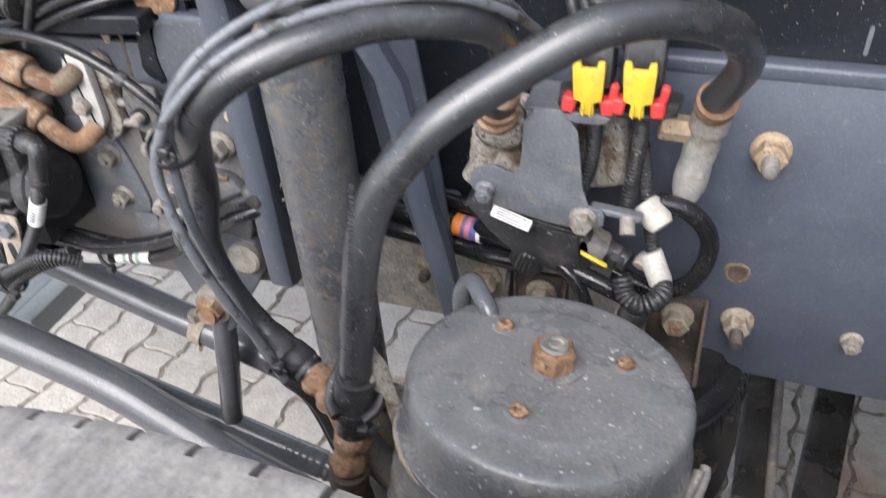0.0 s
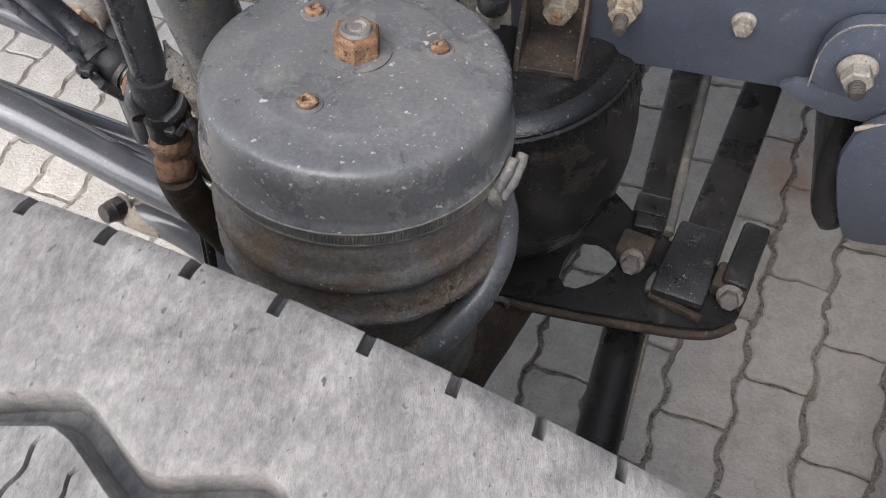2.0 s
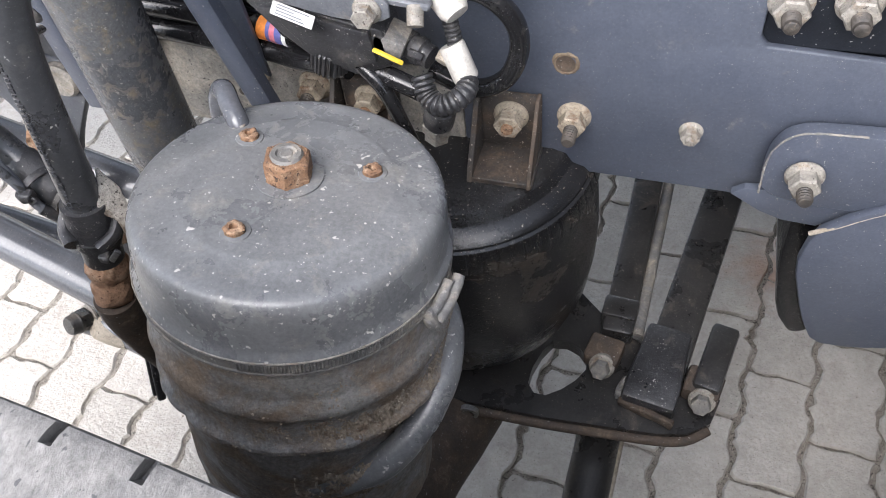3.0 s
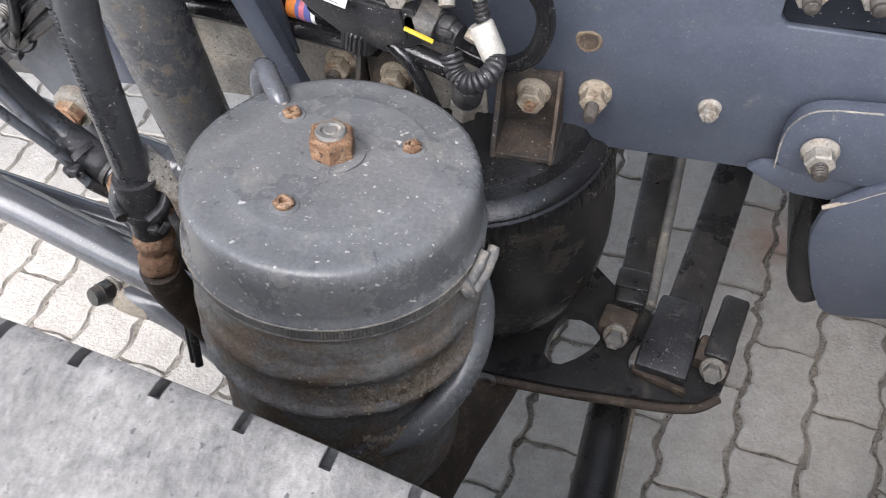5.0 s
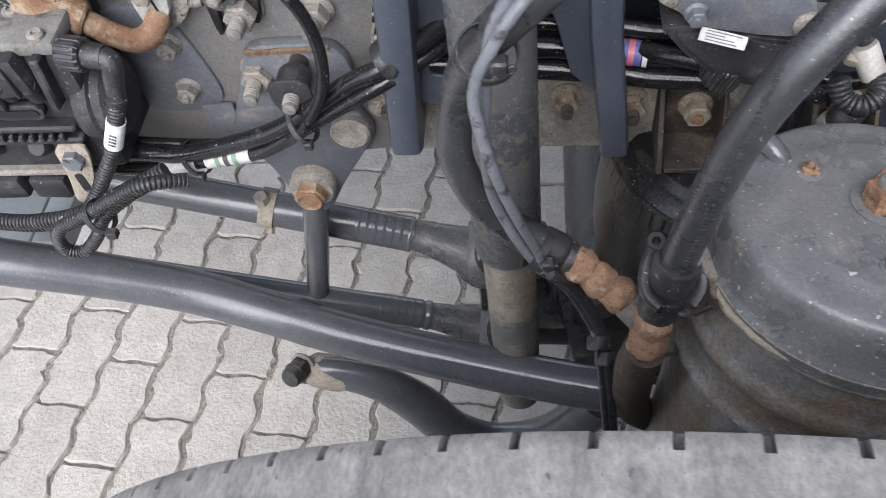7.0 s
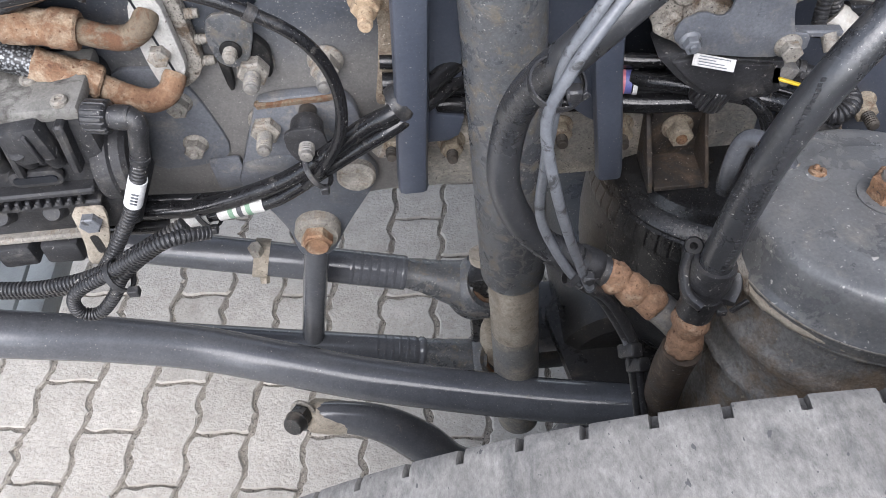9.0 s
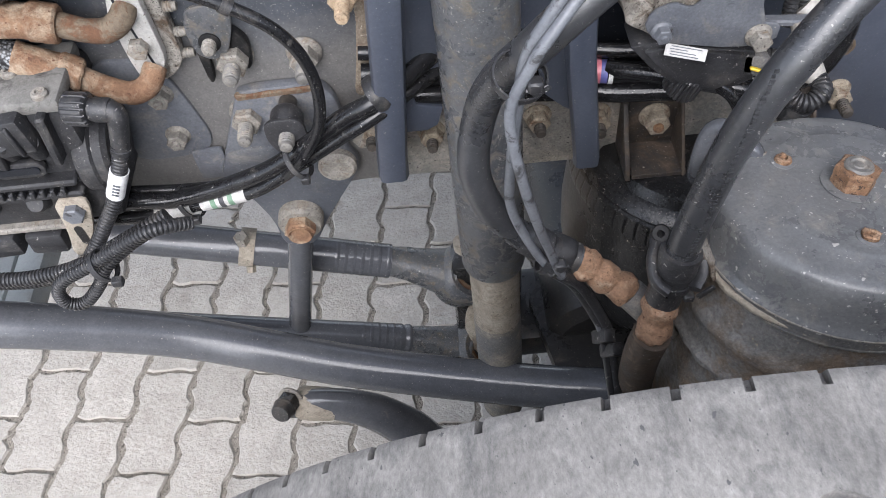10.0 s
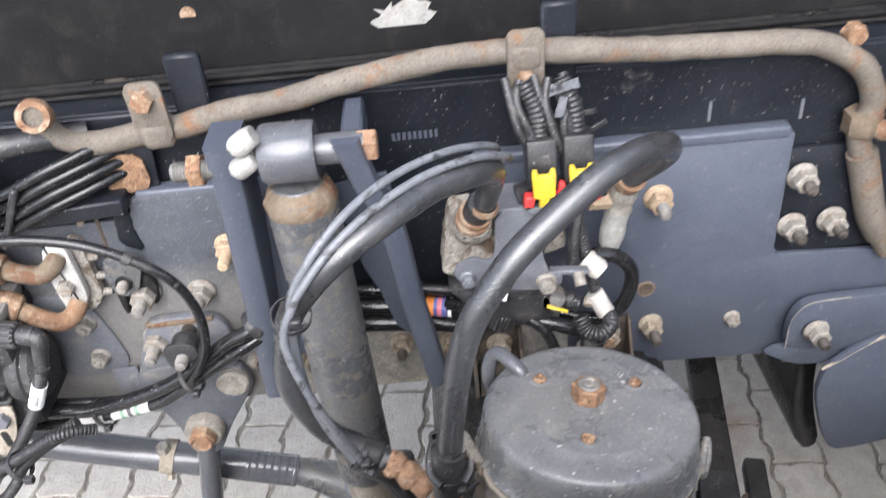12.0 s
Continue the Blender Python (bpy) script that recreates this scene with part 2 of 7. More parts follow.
chalky = surface("chalky", (0.22, 0.215, 0.20), (0.31, 0.30, 0.28), 50, (0.20, 0.17, 0.13), 60, 0.53, 0.8, (0.12, 0.1, 0.08), 0.69, 300, (0.6, 0.85), 0.0, 0.4, grain=0.25)
label_white = surface("label_white", (0.66, 0.66, 0.65), (0.75, 0.75, 0.74), 50, (0.4, 0.37, 0.33), 90, 0.6, 0.9, None, 0.7, 100, (0.4, 0.6), 0.0, 0.0)
label_ink = surface("label_ink", (0.04, 0.04, 0.045), (0.07, 0.07, 0.075), 50, rough=(0.5, 0.6), bump=0.0)
label_dusty = surface("label_dusty", (0.44, 0.43, 0.41), (0.56, 0.55, 0.53), 50, (0.26, 0.23, 0.19), 90, 0.52, 0.8, None, 0.7, 100, (0.4, 0.6), 0.0, 0.0)
label_green = surface("label_green", (0.12, 0.22, 0.14), (0.20, 0.30, 0.22), 50, rough=(0.5, 0.6), bump=0.0)
label_orange = surface("label_orange", (0.75, 0.22, 0.04), (0.8, 0.3, 0.06), 50, rough=(0.4, 0.5), bump=0.0)
label_blue = surface("label_blue", (0.08, 0.10, 0.30), (0.16, 0.16, 0.4), 80, rough=(0.4, 0.5), bump=0.0)
label_pink = surface("label_pink", (0.6, 0.16, 0.2), (0.66, 0.26, 0.3), 80, rough=(0.4, 0.5), bump=0.0)
yellow_plastic = surface("yellow_plastic", (0.58, 0.40, 0.025), (0.66, 0.47, 0.04), 60, (0.28, 0.20, 0.06), 120, 0.50, 0.8, rough=(0.4, 0.55), bump=0.05, grain=0.12)
red_plastic = surface("red_plastic", (0.50, 0.035, 0.035), (0.60, 0.055, 0.05), 60, (0.3, 0.04, 0.035), 120, 0.54, 0.8, rough=(0.4, 0.55), bump=0.05, grain=0.12)
blue_plastic = surface("blue_plastic", (0.02, 0.06, 0.2), (0.04, 0.09, 0.26), 40, rough=(0.35, 0.5), bump=0.05)
tread_rubber = surface("tread_rubber", (0.162, 0.155, 0.145), (0.265, 0.254, 0.237), 26, (0.115, 0.113, 0.110), 48, 0.49, 0.70, (0.09, 0.09, 0.09), 0.70, 300, (0.78, 0.95), 0.0, 0.5, 300, stretch=(1.0, 0.5, 1.0), grain=0.30)
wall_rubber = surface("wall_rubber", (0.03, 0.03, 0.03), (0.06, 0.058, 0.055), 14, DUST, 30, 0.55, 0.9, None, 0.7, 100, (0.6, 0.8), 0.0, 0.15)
stone = surface("stone", (0.340, 0.315, 0.277), (0.435, 0.408, 0.366), 22, (0.290, 0.260, 0.222), 26, 0.52, 0.80, (0.18, 0.16, 0.135), 0.69, 240, (0.88, 0.98), 0.0, 0.7, 130, 0.0, 0.08, grain=0.12, grain_scale=150, relief_depth=0.0052, relief=(4.0, 0.6))
def stained(m, at, size, colour):
    """A brown rust stain soaked into a surface round a place."""
    nt = m.node_tree
    bs = nt.nodes["Principled BSDF"]
    geo = nt.nodes.new("ShaderNodeNewGeometry")
    off = nt.nodes.new("ShaderNodeVectorMath")
    off.operation = "DISTANCE"
    off.inputs[1].default_value = at
    nt.links.new(geo.outputs["Position"], off.inputs[0])
    add = nt.nodes.new("ShaderNodeMath")
    add.operation = "MULTIPLY_ADD"
    nt.links.new(noise_of(nt, geo.outputs["Position"], 16, 6.0, 0.7), add.inputs[0])
    add.inputs[1].default_value = 2.6 * size
    nt.links.new(off.outputs["Value"], add.inputs[2])
    old = bs.inputs["Base Color"].links[0].from_socket
    nt.links.new(mixc(nt, ramp(nt, add.outputs[0], 2.55 * size, 1.35 * size), old, mixc(nt, 0.55, old, colour)), bs.inputs["Base Color"])


stained(stone, (0.352, 1.315, 0.0), 0.075, (0.30, 0.15, 0.085))
joint_sand = surface("joint_sand", (0.185, 0.165, 0.138), (0.295, 0.266, 0.226), 60, (0.36, 0.335, 0.29), 160, 0.54, 0.64, (0.07, 0.062, 0.052), 0.60, 260, (0.9, 0.98), 0.0, 1.0, 300, grain=0.4)


def braided():
    """Steel wire braid: small bright and dark cells over black rubber."""
    m = bpy.data.materials.new("braid")
    m.use_nodes = True
    nt = m.node_tree
    bs = nt.nodes["Principled BSDF"]
    geo = nt.nodes.new("ShaderNodeNewGeometry")
    v = nd(nt, "ShaderNodeTexVoronoi", Scale=420.0)
    nt.links.new(geo.outputs["Position"], v.inputs["Vector"])
    col = mixc(nt, ramp(nt, v.outputs["Distance"], 0.25, 0.60), (0.30, 0.31, 0.32), (0.025, 0.025, 0.027))
    nt.links.new(mixc(nt, ramp(nt, noise_of(nt, geo.outputs["Position"], 60, 4.0), 0.45, 0.7), col, (0.06, 0.058, 0.055)), bs.inputs["Base Color"])
    bs.inputs["Roughness"].default_value = 0.45
    bs.inputs["Metallic"].default_value = 0.4
    bp = nd(nt, "ShaderNodeBump", Strength=0.6, Distance=0.001)
    nt.links.new(v.outputs["Distance"], bp.inputs["Height"])
    nt.links.new(bp.outputs["Normal"], bs.inputs["Normal"])
    return m


braid = braided()


# ---- mesh helpers ----
from mathutils import noise as mnoise

ORIGIN = {}


def thing(name, label, category, at=(0, 0, 0), group="", kind=""):
    """A top-level Empty at its base; its parts are given in world metres."""
    ob = new(name)
    m = at if isinstance(at, Matrix) else Matrix.Translation(at)
    ob.matrix_world = m
    ob.empty_display_size = 0.02
    ORIGIN[ob.name] = m.inverted()
    return tagged(ob, label, category, group, kind)


def part(name, bm, material, parent=None, label="", local=False, smooth=38):
    """Links a bmesh as one mesh object under a thing or under a part."""
    inv = ORIGIN.get(parent.name, Matrix()) if parent else Matrix()
    if parent and not local:
        bm.transform(inv)
    me = bpy.data.meshes.new(name)
    bm.normal_update()
    bm.to_mesh(me)
    bm.free()
    me.materials.append(material)
    me.shade_smooth()
    me.set_sharp_from_angle(angle=radians(smooth))
    ob = new(name, me)
    if parent:
        ob.parent = parent
        ORIGIN[ob.name] = inv
    if label:
        ob["label"] = label
    return ob


def box(size, m=None, bevel=0.0, bm=None, seg=1):
    b = bmesh.new()
    bmesh.ops.create_cube(b, size=1.0)
    bmesh.ops.scale(b, vec=size, verts=b.verts)
    if bevel:
        bmesh.ops.bevel(b, geom=b.edges[:], offset=bevel, segments=seg, affect="EDGES", profile=0.5)
    if m is not None:
        b.transform(m if isinstance(m, Matrix) else Matrix.Translation(m))
    return join(bm, b)


def join(bm, b):
    if bm is None:
        return b
    me = bpy.data.meshes.new("tmp")
    b.to_mesh(me)
    b.free()
    bm.from_mesh(me)
    bpy.data.meshes.remove(me)
    return bm


def lathe(profile, m=None, seg=40, bm=None, wave=None):
    """Turns rows of (radius, height) round z."""
    b = bmesh.new()
    rings = []
    for r, h in profile:
        if r < 1e-6:
            rings.append([b.verts.new((0, 0, h))])
        else:
            ring = []
            for i in range(seg):
                a = 2 * math.pi * i / seg
                rr = r + (wave(a, h) if wave else 0)
                ring.append(b.verts.new((rr * math.cos(a), rr * math.sin(a), h)))
            rings.append(ring)
    for p, q in zip(rings, rings[1:]):
        for i in range(seg):
            j = (i + 1) % seg
            if len(p) == 1 and len(q) > 1:
                b.faces.new((p[0], q[i], q[j]))
            elif len(q) == 1 and len(p) > 1:
                b.faces.new((p[i], q[0], p[j]))
            elif len(p) > 1:
                b.faces.new((p[i], q[i], q[j], p[j]))
    bmesh.ops.recalc_face_normals(b, faces=b.faces)
    if m is not None:
        b.transform(m if isinstance(m, Matrix) else Matrix.Translation(m))
    return join(bm, b)


def smooth_path(pts, step):
    """A smooth line through the points, at even steps."""
    p = [Vector(q) for q in pts]
    if len(p) == 2:
        fine = [p[0].lerp(p[1], i / 40) for i in range(41)]
    else:
        p = [2 * p[0] - p[1]] + p + [2 * p[-1] - p[-2]]
        fine = []
        for i in range(1, len(p) - 2):
            a, b, c, d = p[i - 1:i + 3]
            for k in range(24):
                t = k / 24
                fine.append(0.5 * ((2 * b) + (c - a) * t + (2 * a - 5 * b + 4 * c - d) * t * t + (3 * b - a - 3 * c + d) * t ** 3))
        fine.append(p[-2])
    out, left = [fine[0]], step
    for a, b in zip(fine, fine[1:]):
        seg = (b - a).length
        while seg > 0 and left <= seg:
            a = a.lerp(b, left / seg)
            out.append(a)
            seg, left = (b - a).length, step
        left -= seg
    if (out[-1] - fine[-1]).length > step * 0.3:
        out.append(fine[-1])
    return out


def tube(pts, r, seg=14, step=0.012, ribs=0.0, pitch=0.004, taper=None, flat=1.0, bm=None, sag=0.0):
    """A hose, pipe or cable swept along a smooth line, closed at its ends; ribs: the depth of a corrugated hose's rings."""
    line = smooth_path(pts, pitch / 4 if ribs else step)
    b = bmesh.new()
    rings = []
    tan = (line[1] - line[0]).normalized()
    up = Vector((0, 0, 1)) if abs(tan.z) < 0.9 else Vector((0, 1, 0))
    side = tan.cross(up).normalized()
    n = len(line)
    for i, c in enumerate(line):
        t = (line[min(i + 1, n - 1)] - line[max(i - 1, 0)]).normalized()
        side = (side - t * side.dot(t)).normalized()
        other = t.cross(side)
        rr = r * (taper(i / (n - 1)) if taper else 1.0)
        if ribs:
            rr -= ribs * (0.12, 0.0, 0.12, 1.0)[i % 4]
        rings.append([b.verts.new(c + rr * (math.cos(a) * side + flat * math.sin(a) * other)) for a in (2 * math.pi * k / seg for k in range(seg))])
    for p, q in zip(rings, rings[1:]):
        for k in range(seg):
            b.faces.new((p[k], p[(k + 1) % seg], q[(k + 1) % seg], q[k]))
    b.faces.new(rings[0][::-1])
    b.faces.new(rings[-1])
    bmesh.ops.recalc_face_normals(b, faces=b.faces)
    return join(bm, b)


def slab(outline, thick, m=None, bevel=0.0015, bm=None, holes=()):
    """A plate: an outline in its own x and y, given thickness towards +z, with softened edges."""
    b = bmesh.new()
    face = b.faces.new([b.verts.new((x, y, 0)) for x, y in outline])
    out = bmesh.ops.extrude_face_region(b, geom=[face])
    bmesh.ops.translate(b, vec=(0, 0, thick), verts=[v for v in out["geom"] if isinstance(v, bmesh.types.BMVert)])
    bmesh.ops.recalc_face_normals(b, faces=b.faces)
    if bevel:
        bmesh.ops.bevel(b, geom=b.edges[:], offset=bevel, segments=2, affect="EDGES", profile=0.5, clamp_overlap=True)
    if m is not None:
        b.transform(m)
    return join(bm, b)


def rounded(x0, y0, x1, y1, r, k=5):
    out = []
    for cx, cy, a0 in ((x1 - r, y1 - r, 0), (x0 + r, y1 - r, 90), (x0 + r, y0 + r, 180), (x1 - r, y0 + r, 270)):
        out += [(cx + r * math.cos(radians(a0 + 90 * i / k)), cy + r * math.sin(radians(a0 + 90 * i / k))) for i in range(k + 1)]
    return out


def soft_outline(pts, rounds=2):
    """Cuts the corners of an outline until they are round."""
    for _ in range(rounds):
        pts = [q for (ax, ay), (bx, by) in zip(pts, pts[1:] + pts[:1]) for q in ((0.8 * ax + 0.2 * bx, 0.8 * ay + 0.2 * by), (0.2 * ax + 0.8 * bx, 0.2 * ay + 0.8 * by))]
    return pts


# a frame whose x runs along the truck, whose y points up and whose z comes out of the rail towards the wheel
def on_rail(x, y, z, turn=0.0):
    return Matrix.Translation((x, y, z)) @ Matrix(((1, 0, 0, 0), (0, 0, -1, 0), (0, 1, 0, 0), (0, 0, 0, 1))) @ pose(0, 0, 0, 0, 0, turn)


def along(a, b):
    """A frame at a whose z points to b."""
    return Matrix.Translation(a) @ (Vector(b) - Vector(a)).to_track_quat("Z", "Y").to_matrix().to_4x4()


def hexagon(r, h0, h1, m, bm=None, cham=0.12):
    return lathe([(0, h0), (r, h0), (r, h1 - r * cham), (r * 0.88, h1), (0, h1)], m, 6, bm)


def threaded(r, h0, h1, m, bm=None):
    """A stud's end with rings of thread."""
    prof, h = [(0, h0), (r, h0)], h0
    while h < h1 - 0.0033:
        prof += [(r, h + 0.0007), (r * 0.84, h + 0.0017)]
        h += 0.0027
    prof += [(r * 0.8, h1 - 0.0005), (r * 0.7, h1), (0, h1)]
    return lathe(prof, m, 14, bm)


def flange_bolt(parent, m, size=1.0, stud=0.02, nut_mat=None, stud_mat=None, label="", name="flange_nut"):
    """A flanged nut with the stud's threaded end as a piece of it. m: its seat, z outwards."""
    k = size
    b = lathe([(0, 0), (0.0172 * k, 0), (0.0172 * k, 0.002 * k), (0.0145 * k, 0.0055 * k), (0.0125 * k, 0.0065 * k), (0, 0.0065 * k)], m, 24)
    b = hexagon(0.0138 * k, 0.004 * k, 0.020 * k, m, b)
    nut = part(name, b, nut_mat or zinc_dusty, parent, label, smooth=30)
    if stud:
        part("stud", threaded(0.0072 * k, 0.018 * k, 0.020 * k + stud, m), stud_mat or stud_dark, nut)
    return nut


def rough_up(bm, amount, size, cuts=0, seed=0.0):
    """Dents and swells a mesh as corrosion and caked dirt do."""
    if cuts:
        bmesh.ops.subdivide_edges(bm, edges=bm.edges[:], cuts=cuts, use_grid_fill=True)
    bm.normal_update()
    moves = []
    for v in bm.verts:
        q = v.co / size + Vector((seed, seed * 2, 0))
        moves.append(v.normal * amount * (mnoise.noise(q) + 0.5 * mnoise.noise(q * 2.3)))
    for v, d in zip(bm.verts, moves):
        v.co += d
    return bm


# ---- setting: paved ground ----
RAIL_Y = 0.835
g = bmesh.new()
bmesh.ops.create_grid(g, x_segments=4, y_segments=4, size=400)
g.transform(Matrix.Translation((0, 0, -0.0056)))
ground = part("ground", g, joint_sand)
tagged(ground, "sandy ground under grey interlocking concrete pavers", "ground", kind="structure")
STONE_W, STONE_L, STONE_TURN = 0.1065, 0.2024, -6.75


def long_edge(v):
    """The toothed long joint: how far it swings at v metres along it."""
    u = (v / 0.1) % 1.0
    return 0.0052 * (u / 0.25 if u < 0.25 else 1 if u < 0.42 else 1 - (u - 0.42) / 0.08 if u < 0.58 else -1 if u < 0.8 else -1 + (u - 0.8) / 0.2)


def short_edge(u):
    return 0.0026 * math.sin(2 * math.pi * (u / STONE_W + 0.1))


def paver_mesh(seed):
    """One stone with toothed, crumbled edges."""
    rnd = random.Random(seed)
    gap, hw, hl = 0.0019, STONE_W / 2, STONE_L / 2
    vs = [-hl + STONE_L * i / 20 for i in range(21)]
    us = [-hw + STONE_W * i / 8 for i in range(1, 8)]
    ring = [(hw + long_edge(v) - gap, max(min(v, hl - gap), -hl + gap)) for v in vs]
    ring += [(u, hl + short_edge(u) - gap * 0.6) for u in us[::-1]]
    ring += [(-hw + long_edge(v) + gap, max(min(v, hl - gap), -hl + gap)) for v in vs[::-1]]
    ring += [(u, -hl + short_edge(u) + gap * 0.6) for u in us]
    ring = [(x - math.copysign(abs(rnd.gauss(0, 0.0023)), x), y - math.copysign(abs(rnd.gauss(0, 0.0016)), y)) for x, y in ring]
    b = bmesh.new()
    low = [b.verts.new((x * 1.004, y * 1.002, -0.02)) for x, y in ring]
    mid = [b.verts.new((x, y, -0.0052 + rnd.uniform(-0.0014, 0.001))) for x, y in ring]
    arris, top = [], []
    for x, y in ring:
        k = rnd.uniform(0.950, 0.976)
        arris.append(b.verts.new((x * k, y * (0.5 + k / 2), -0.0016 + rnd.uniform(-0.0008, 0.0006))))
        k -= rnd.uniform(0.014, 0.030)
        top.append(b.verts.new((x * k, y * (0.5 + k / 2), 0)))
    n = len(ring)
    for p, q in ((low, mid), (mid, arris), (arris, top)):
        for i in range(n):
            b.faces.new((p[i], p[(i + 1) % n], q[(i + 1) % n], q[i]))
    b.faces.new(top)
    me = bpy.data.meshes.new("paver")
    b.normal_update()
    b.to_mesh(me)
    b.free()
    me.materials.append(stone)
    me.shade_smooth()
    me.set_sharp_from_angle(angle=radians(15))
    return me


paver_meshes = [paver_mesh(s) for s in range(6)]
pavement = thing("pavement", "light grey interlocking concrete paving stones with sandy joints", "pavement", (0, 0, 0), kind="structure")
rnd = random.Random(4)
stones, lay = [], pose(0, 0, 0, 0, 0, STONE_TURN)
for i in range(-42, 40):
    for j in range(-8, 26):
        p = lay @ Vector(((i + 0.5) * STONE_W - 0.022, (j + 0.5 + (0.5 if i % 2 else 0.0)) * STONE_L - 0.0856, 0))
        if -4 < p.x < 3.6 and -1.2 < p.y < 4.5:
            stones.append(p)
near = [p for p in stones if -1.7 < p.x < 0.95 and 0.5 < p.y < 1.95]
near_keys = {(round(p.x, 4), round(p.y, 4)) for p in near}
rest_v, rest_f = [], []
shapes = [([v.co.copy() for v in me.vertices], [tuple(f.vertices) for f in me.polygons]) for me in paver_meshes]
for p in stones:
    m = Matrix.Translation((p.x, p.y, rnd.uniform(-0.002, 0.0015))) @ pose(0, 0, 0, rnd.uniform(-0.6, 0.6), rnd.uniform(-0.6, 0.6), STONE_TURN + rnd.uniform(-0.7, 0.7))
    k = rnd.randrange(6)
    if (round(p.x, 4), round(p.y, 4)) in near_keys:
        ob = new("paving_stone", paver_meshes[k])
        ob.parent = pavement
        ob.matrix_basis = m
    else:
        base = len(rest_v)
        rest_v += [m @ v for v in shapes[k][0]]
        rest_f += [tuple(base + q for q in f) for f in shapes[k][1]]
me = bpy.data.meshes.new("paving_stones_beyond")
me.from_pydata(rest_v, [], rest_f)
me.materials.append(stone)
ob = new("paving_stones_beyond", me)
ob.parent = pavement
ob["kind"] = "stuff"
# loose grit along the joints
grit_v, grit_f = [], []
for p in near:
    for _ in range(rnd.choice((3, 8, 16))):
        v = rnd.uniform(-STONE_L / 2, STONE_L / 2)
        c = p + lay.to_3x3() @ Vector((STONE_W / 2 + long_edge(v) + rnd.gauss(0, 0.0026), v, 0))
        r = 0.0007 + 0.0019 * rnd.random() ** 2
        base = len(grit_v)
        for ax in ((1, 0, 0), (0, 1, 0), (-1, 0, 0), (0, -1, 0), (0, 0, 1), (0, 0, -1)):
            grit_v.append((c.x + r * rnd.uniform(0.6, 1.3) * ax[0] + r * rnd.uniform(-0.3, 0.3), c.y + r * rnd.uniform(0.6, 1.3) * ax[1] + r * rnd.uniform(-0.3, 0.3), -0.0042 + r * 0.7 + r * 0.8 * ax[2]))
        for k in range(4):
            grit_f += [(base + k, base + (k + 1) % 4, base + 4), (base + (k + 1) % 4, base + k, base + 5)]
me = bpy.data.meshes.new("joint_grit")
me.from_pydata(grit_v, [], grit_f)
me.materials.append(joint_sand)
ob = new("joint_grit", me)
ob.parent = pavement
ob["kind"] = "stuff"

# ---- chassis rail with its bolted plates ----
rail = thing("chassis_rail", "dark blue-grey painted steel truck frame rail with bolted plates", "chassis rail", (-0.2, RAIL_Y, 0.7))
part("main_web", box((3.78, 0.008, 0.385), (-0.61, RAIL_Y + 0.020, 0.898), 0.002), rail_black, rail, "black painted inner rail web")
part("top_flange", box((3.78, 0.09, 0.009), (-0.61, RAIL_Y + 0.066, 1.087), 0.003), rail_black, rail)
part("bottom_flange", box((3.78, 0.09, 0.009), (-0.61, RAIL_Y + 0.064, 0.706), 0.003), dirty_paint, rail)
outline = [(-0.06, 0.700), (0.40, 0.690), (0.40, 0.838), (0.30, 0.845), (0.176, 0.852), (0.170, 0.860), (0.168, 1.006), (0.162, 1.012), (-0.15, 1.014), (-0.158, 1.008), (-0.16, 0.80), (-0.06, 0.80)]
part("outer_plate", slab(outline, 0.008, on_rail(0, RAIL_Y + 0.008, 0), 0.002), rail_paint, rail, "blue-grey painted reinforcing plate")
part("plate_top_bend", box((0.322, 0.018, 0.014), (0.002, RAIL_Y + 0.0080, 1.009), 0.0035, seg=3), rail_paint, rail)
part("lower_strip", slab([(-0.56, 0.705), (-0.06, 0.700), (-0.06, 0.800), (-0.56, 0.800)], 0.009, on_rail(0, RAIL_Y + 0.009, 0), 0.002), strip_dust, rail, "dusty lower reinforcing strip")
left_outline = [(-1.6, 0.70), (-0.545, 0.70), (-0.42, 0.715), (-0.415, 0.9), (-0.412, 1.0), (-0.418, 1.011), (-0.498, 1.013), (-0.51, 1.006), (-0.515, 0.985), (-1.6, 0.985)]
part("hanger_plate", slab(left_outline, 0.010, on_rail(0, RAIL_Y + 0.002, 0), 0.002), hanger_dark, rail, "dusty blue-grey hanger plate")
part("dusty_edge", rough_up(slab(soft_outline([(-0.4165, 1.000), (-0.401, 0.998), (-0.402, 0.93), (-0.408, 0.885), (-0.404, 0.832), (-0.431, 0.826), (-0.424, 0.862), (-0.417, 0.905), (-0.4155, 0.95)], 2), 0.0035, on_rail(0, RAIL_Y - 0.0050, 0), 0.0008), 0.0006, 0.006), mud, rail, "dried mud along the plate edge")
part("hanger_plate_lip", box((0.088, 0.020, 0.014), (-0.458, RAIL_Y + 0.0025, 1.009), 0.0035, seg=3), rail_paint, rail)
part("ledge", box((0.16, 0.03, 0.018), Matrix.Translation((-0.588, RAIL_Y - 0.012, 1.006)) @ pose(0, 0, 0, 0, -4, 0), 0.002), rail_black, rail, "black ledge with dusty edge")
part("hole_ring", rough_up(lathe([(0.0076, -0.001), (0.0084, 0.0009), (0.0100, 0.0013), (0.0108, 0.0006), (0.0115, -0.0003)], on_rail(0.029, RAIL_Y, 0.8185), 30, wave=lambda a, h: 0.0004 * math.sin(3 * a)), 0.0012, 0.006, 1), rust_patchy, rail, "rusty edge of an open bolt hole")
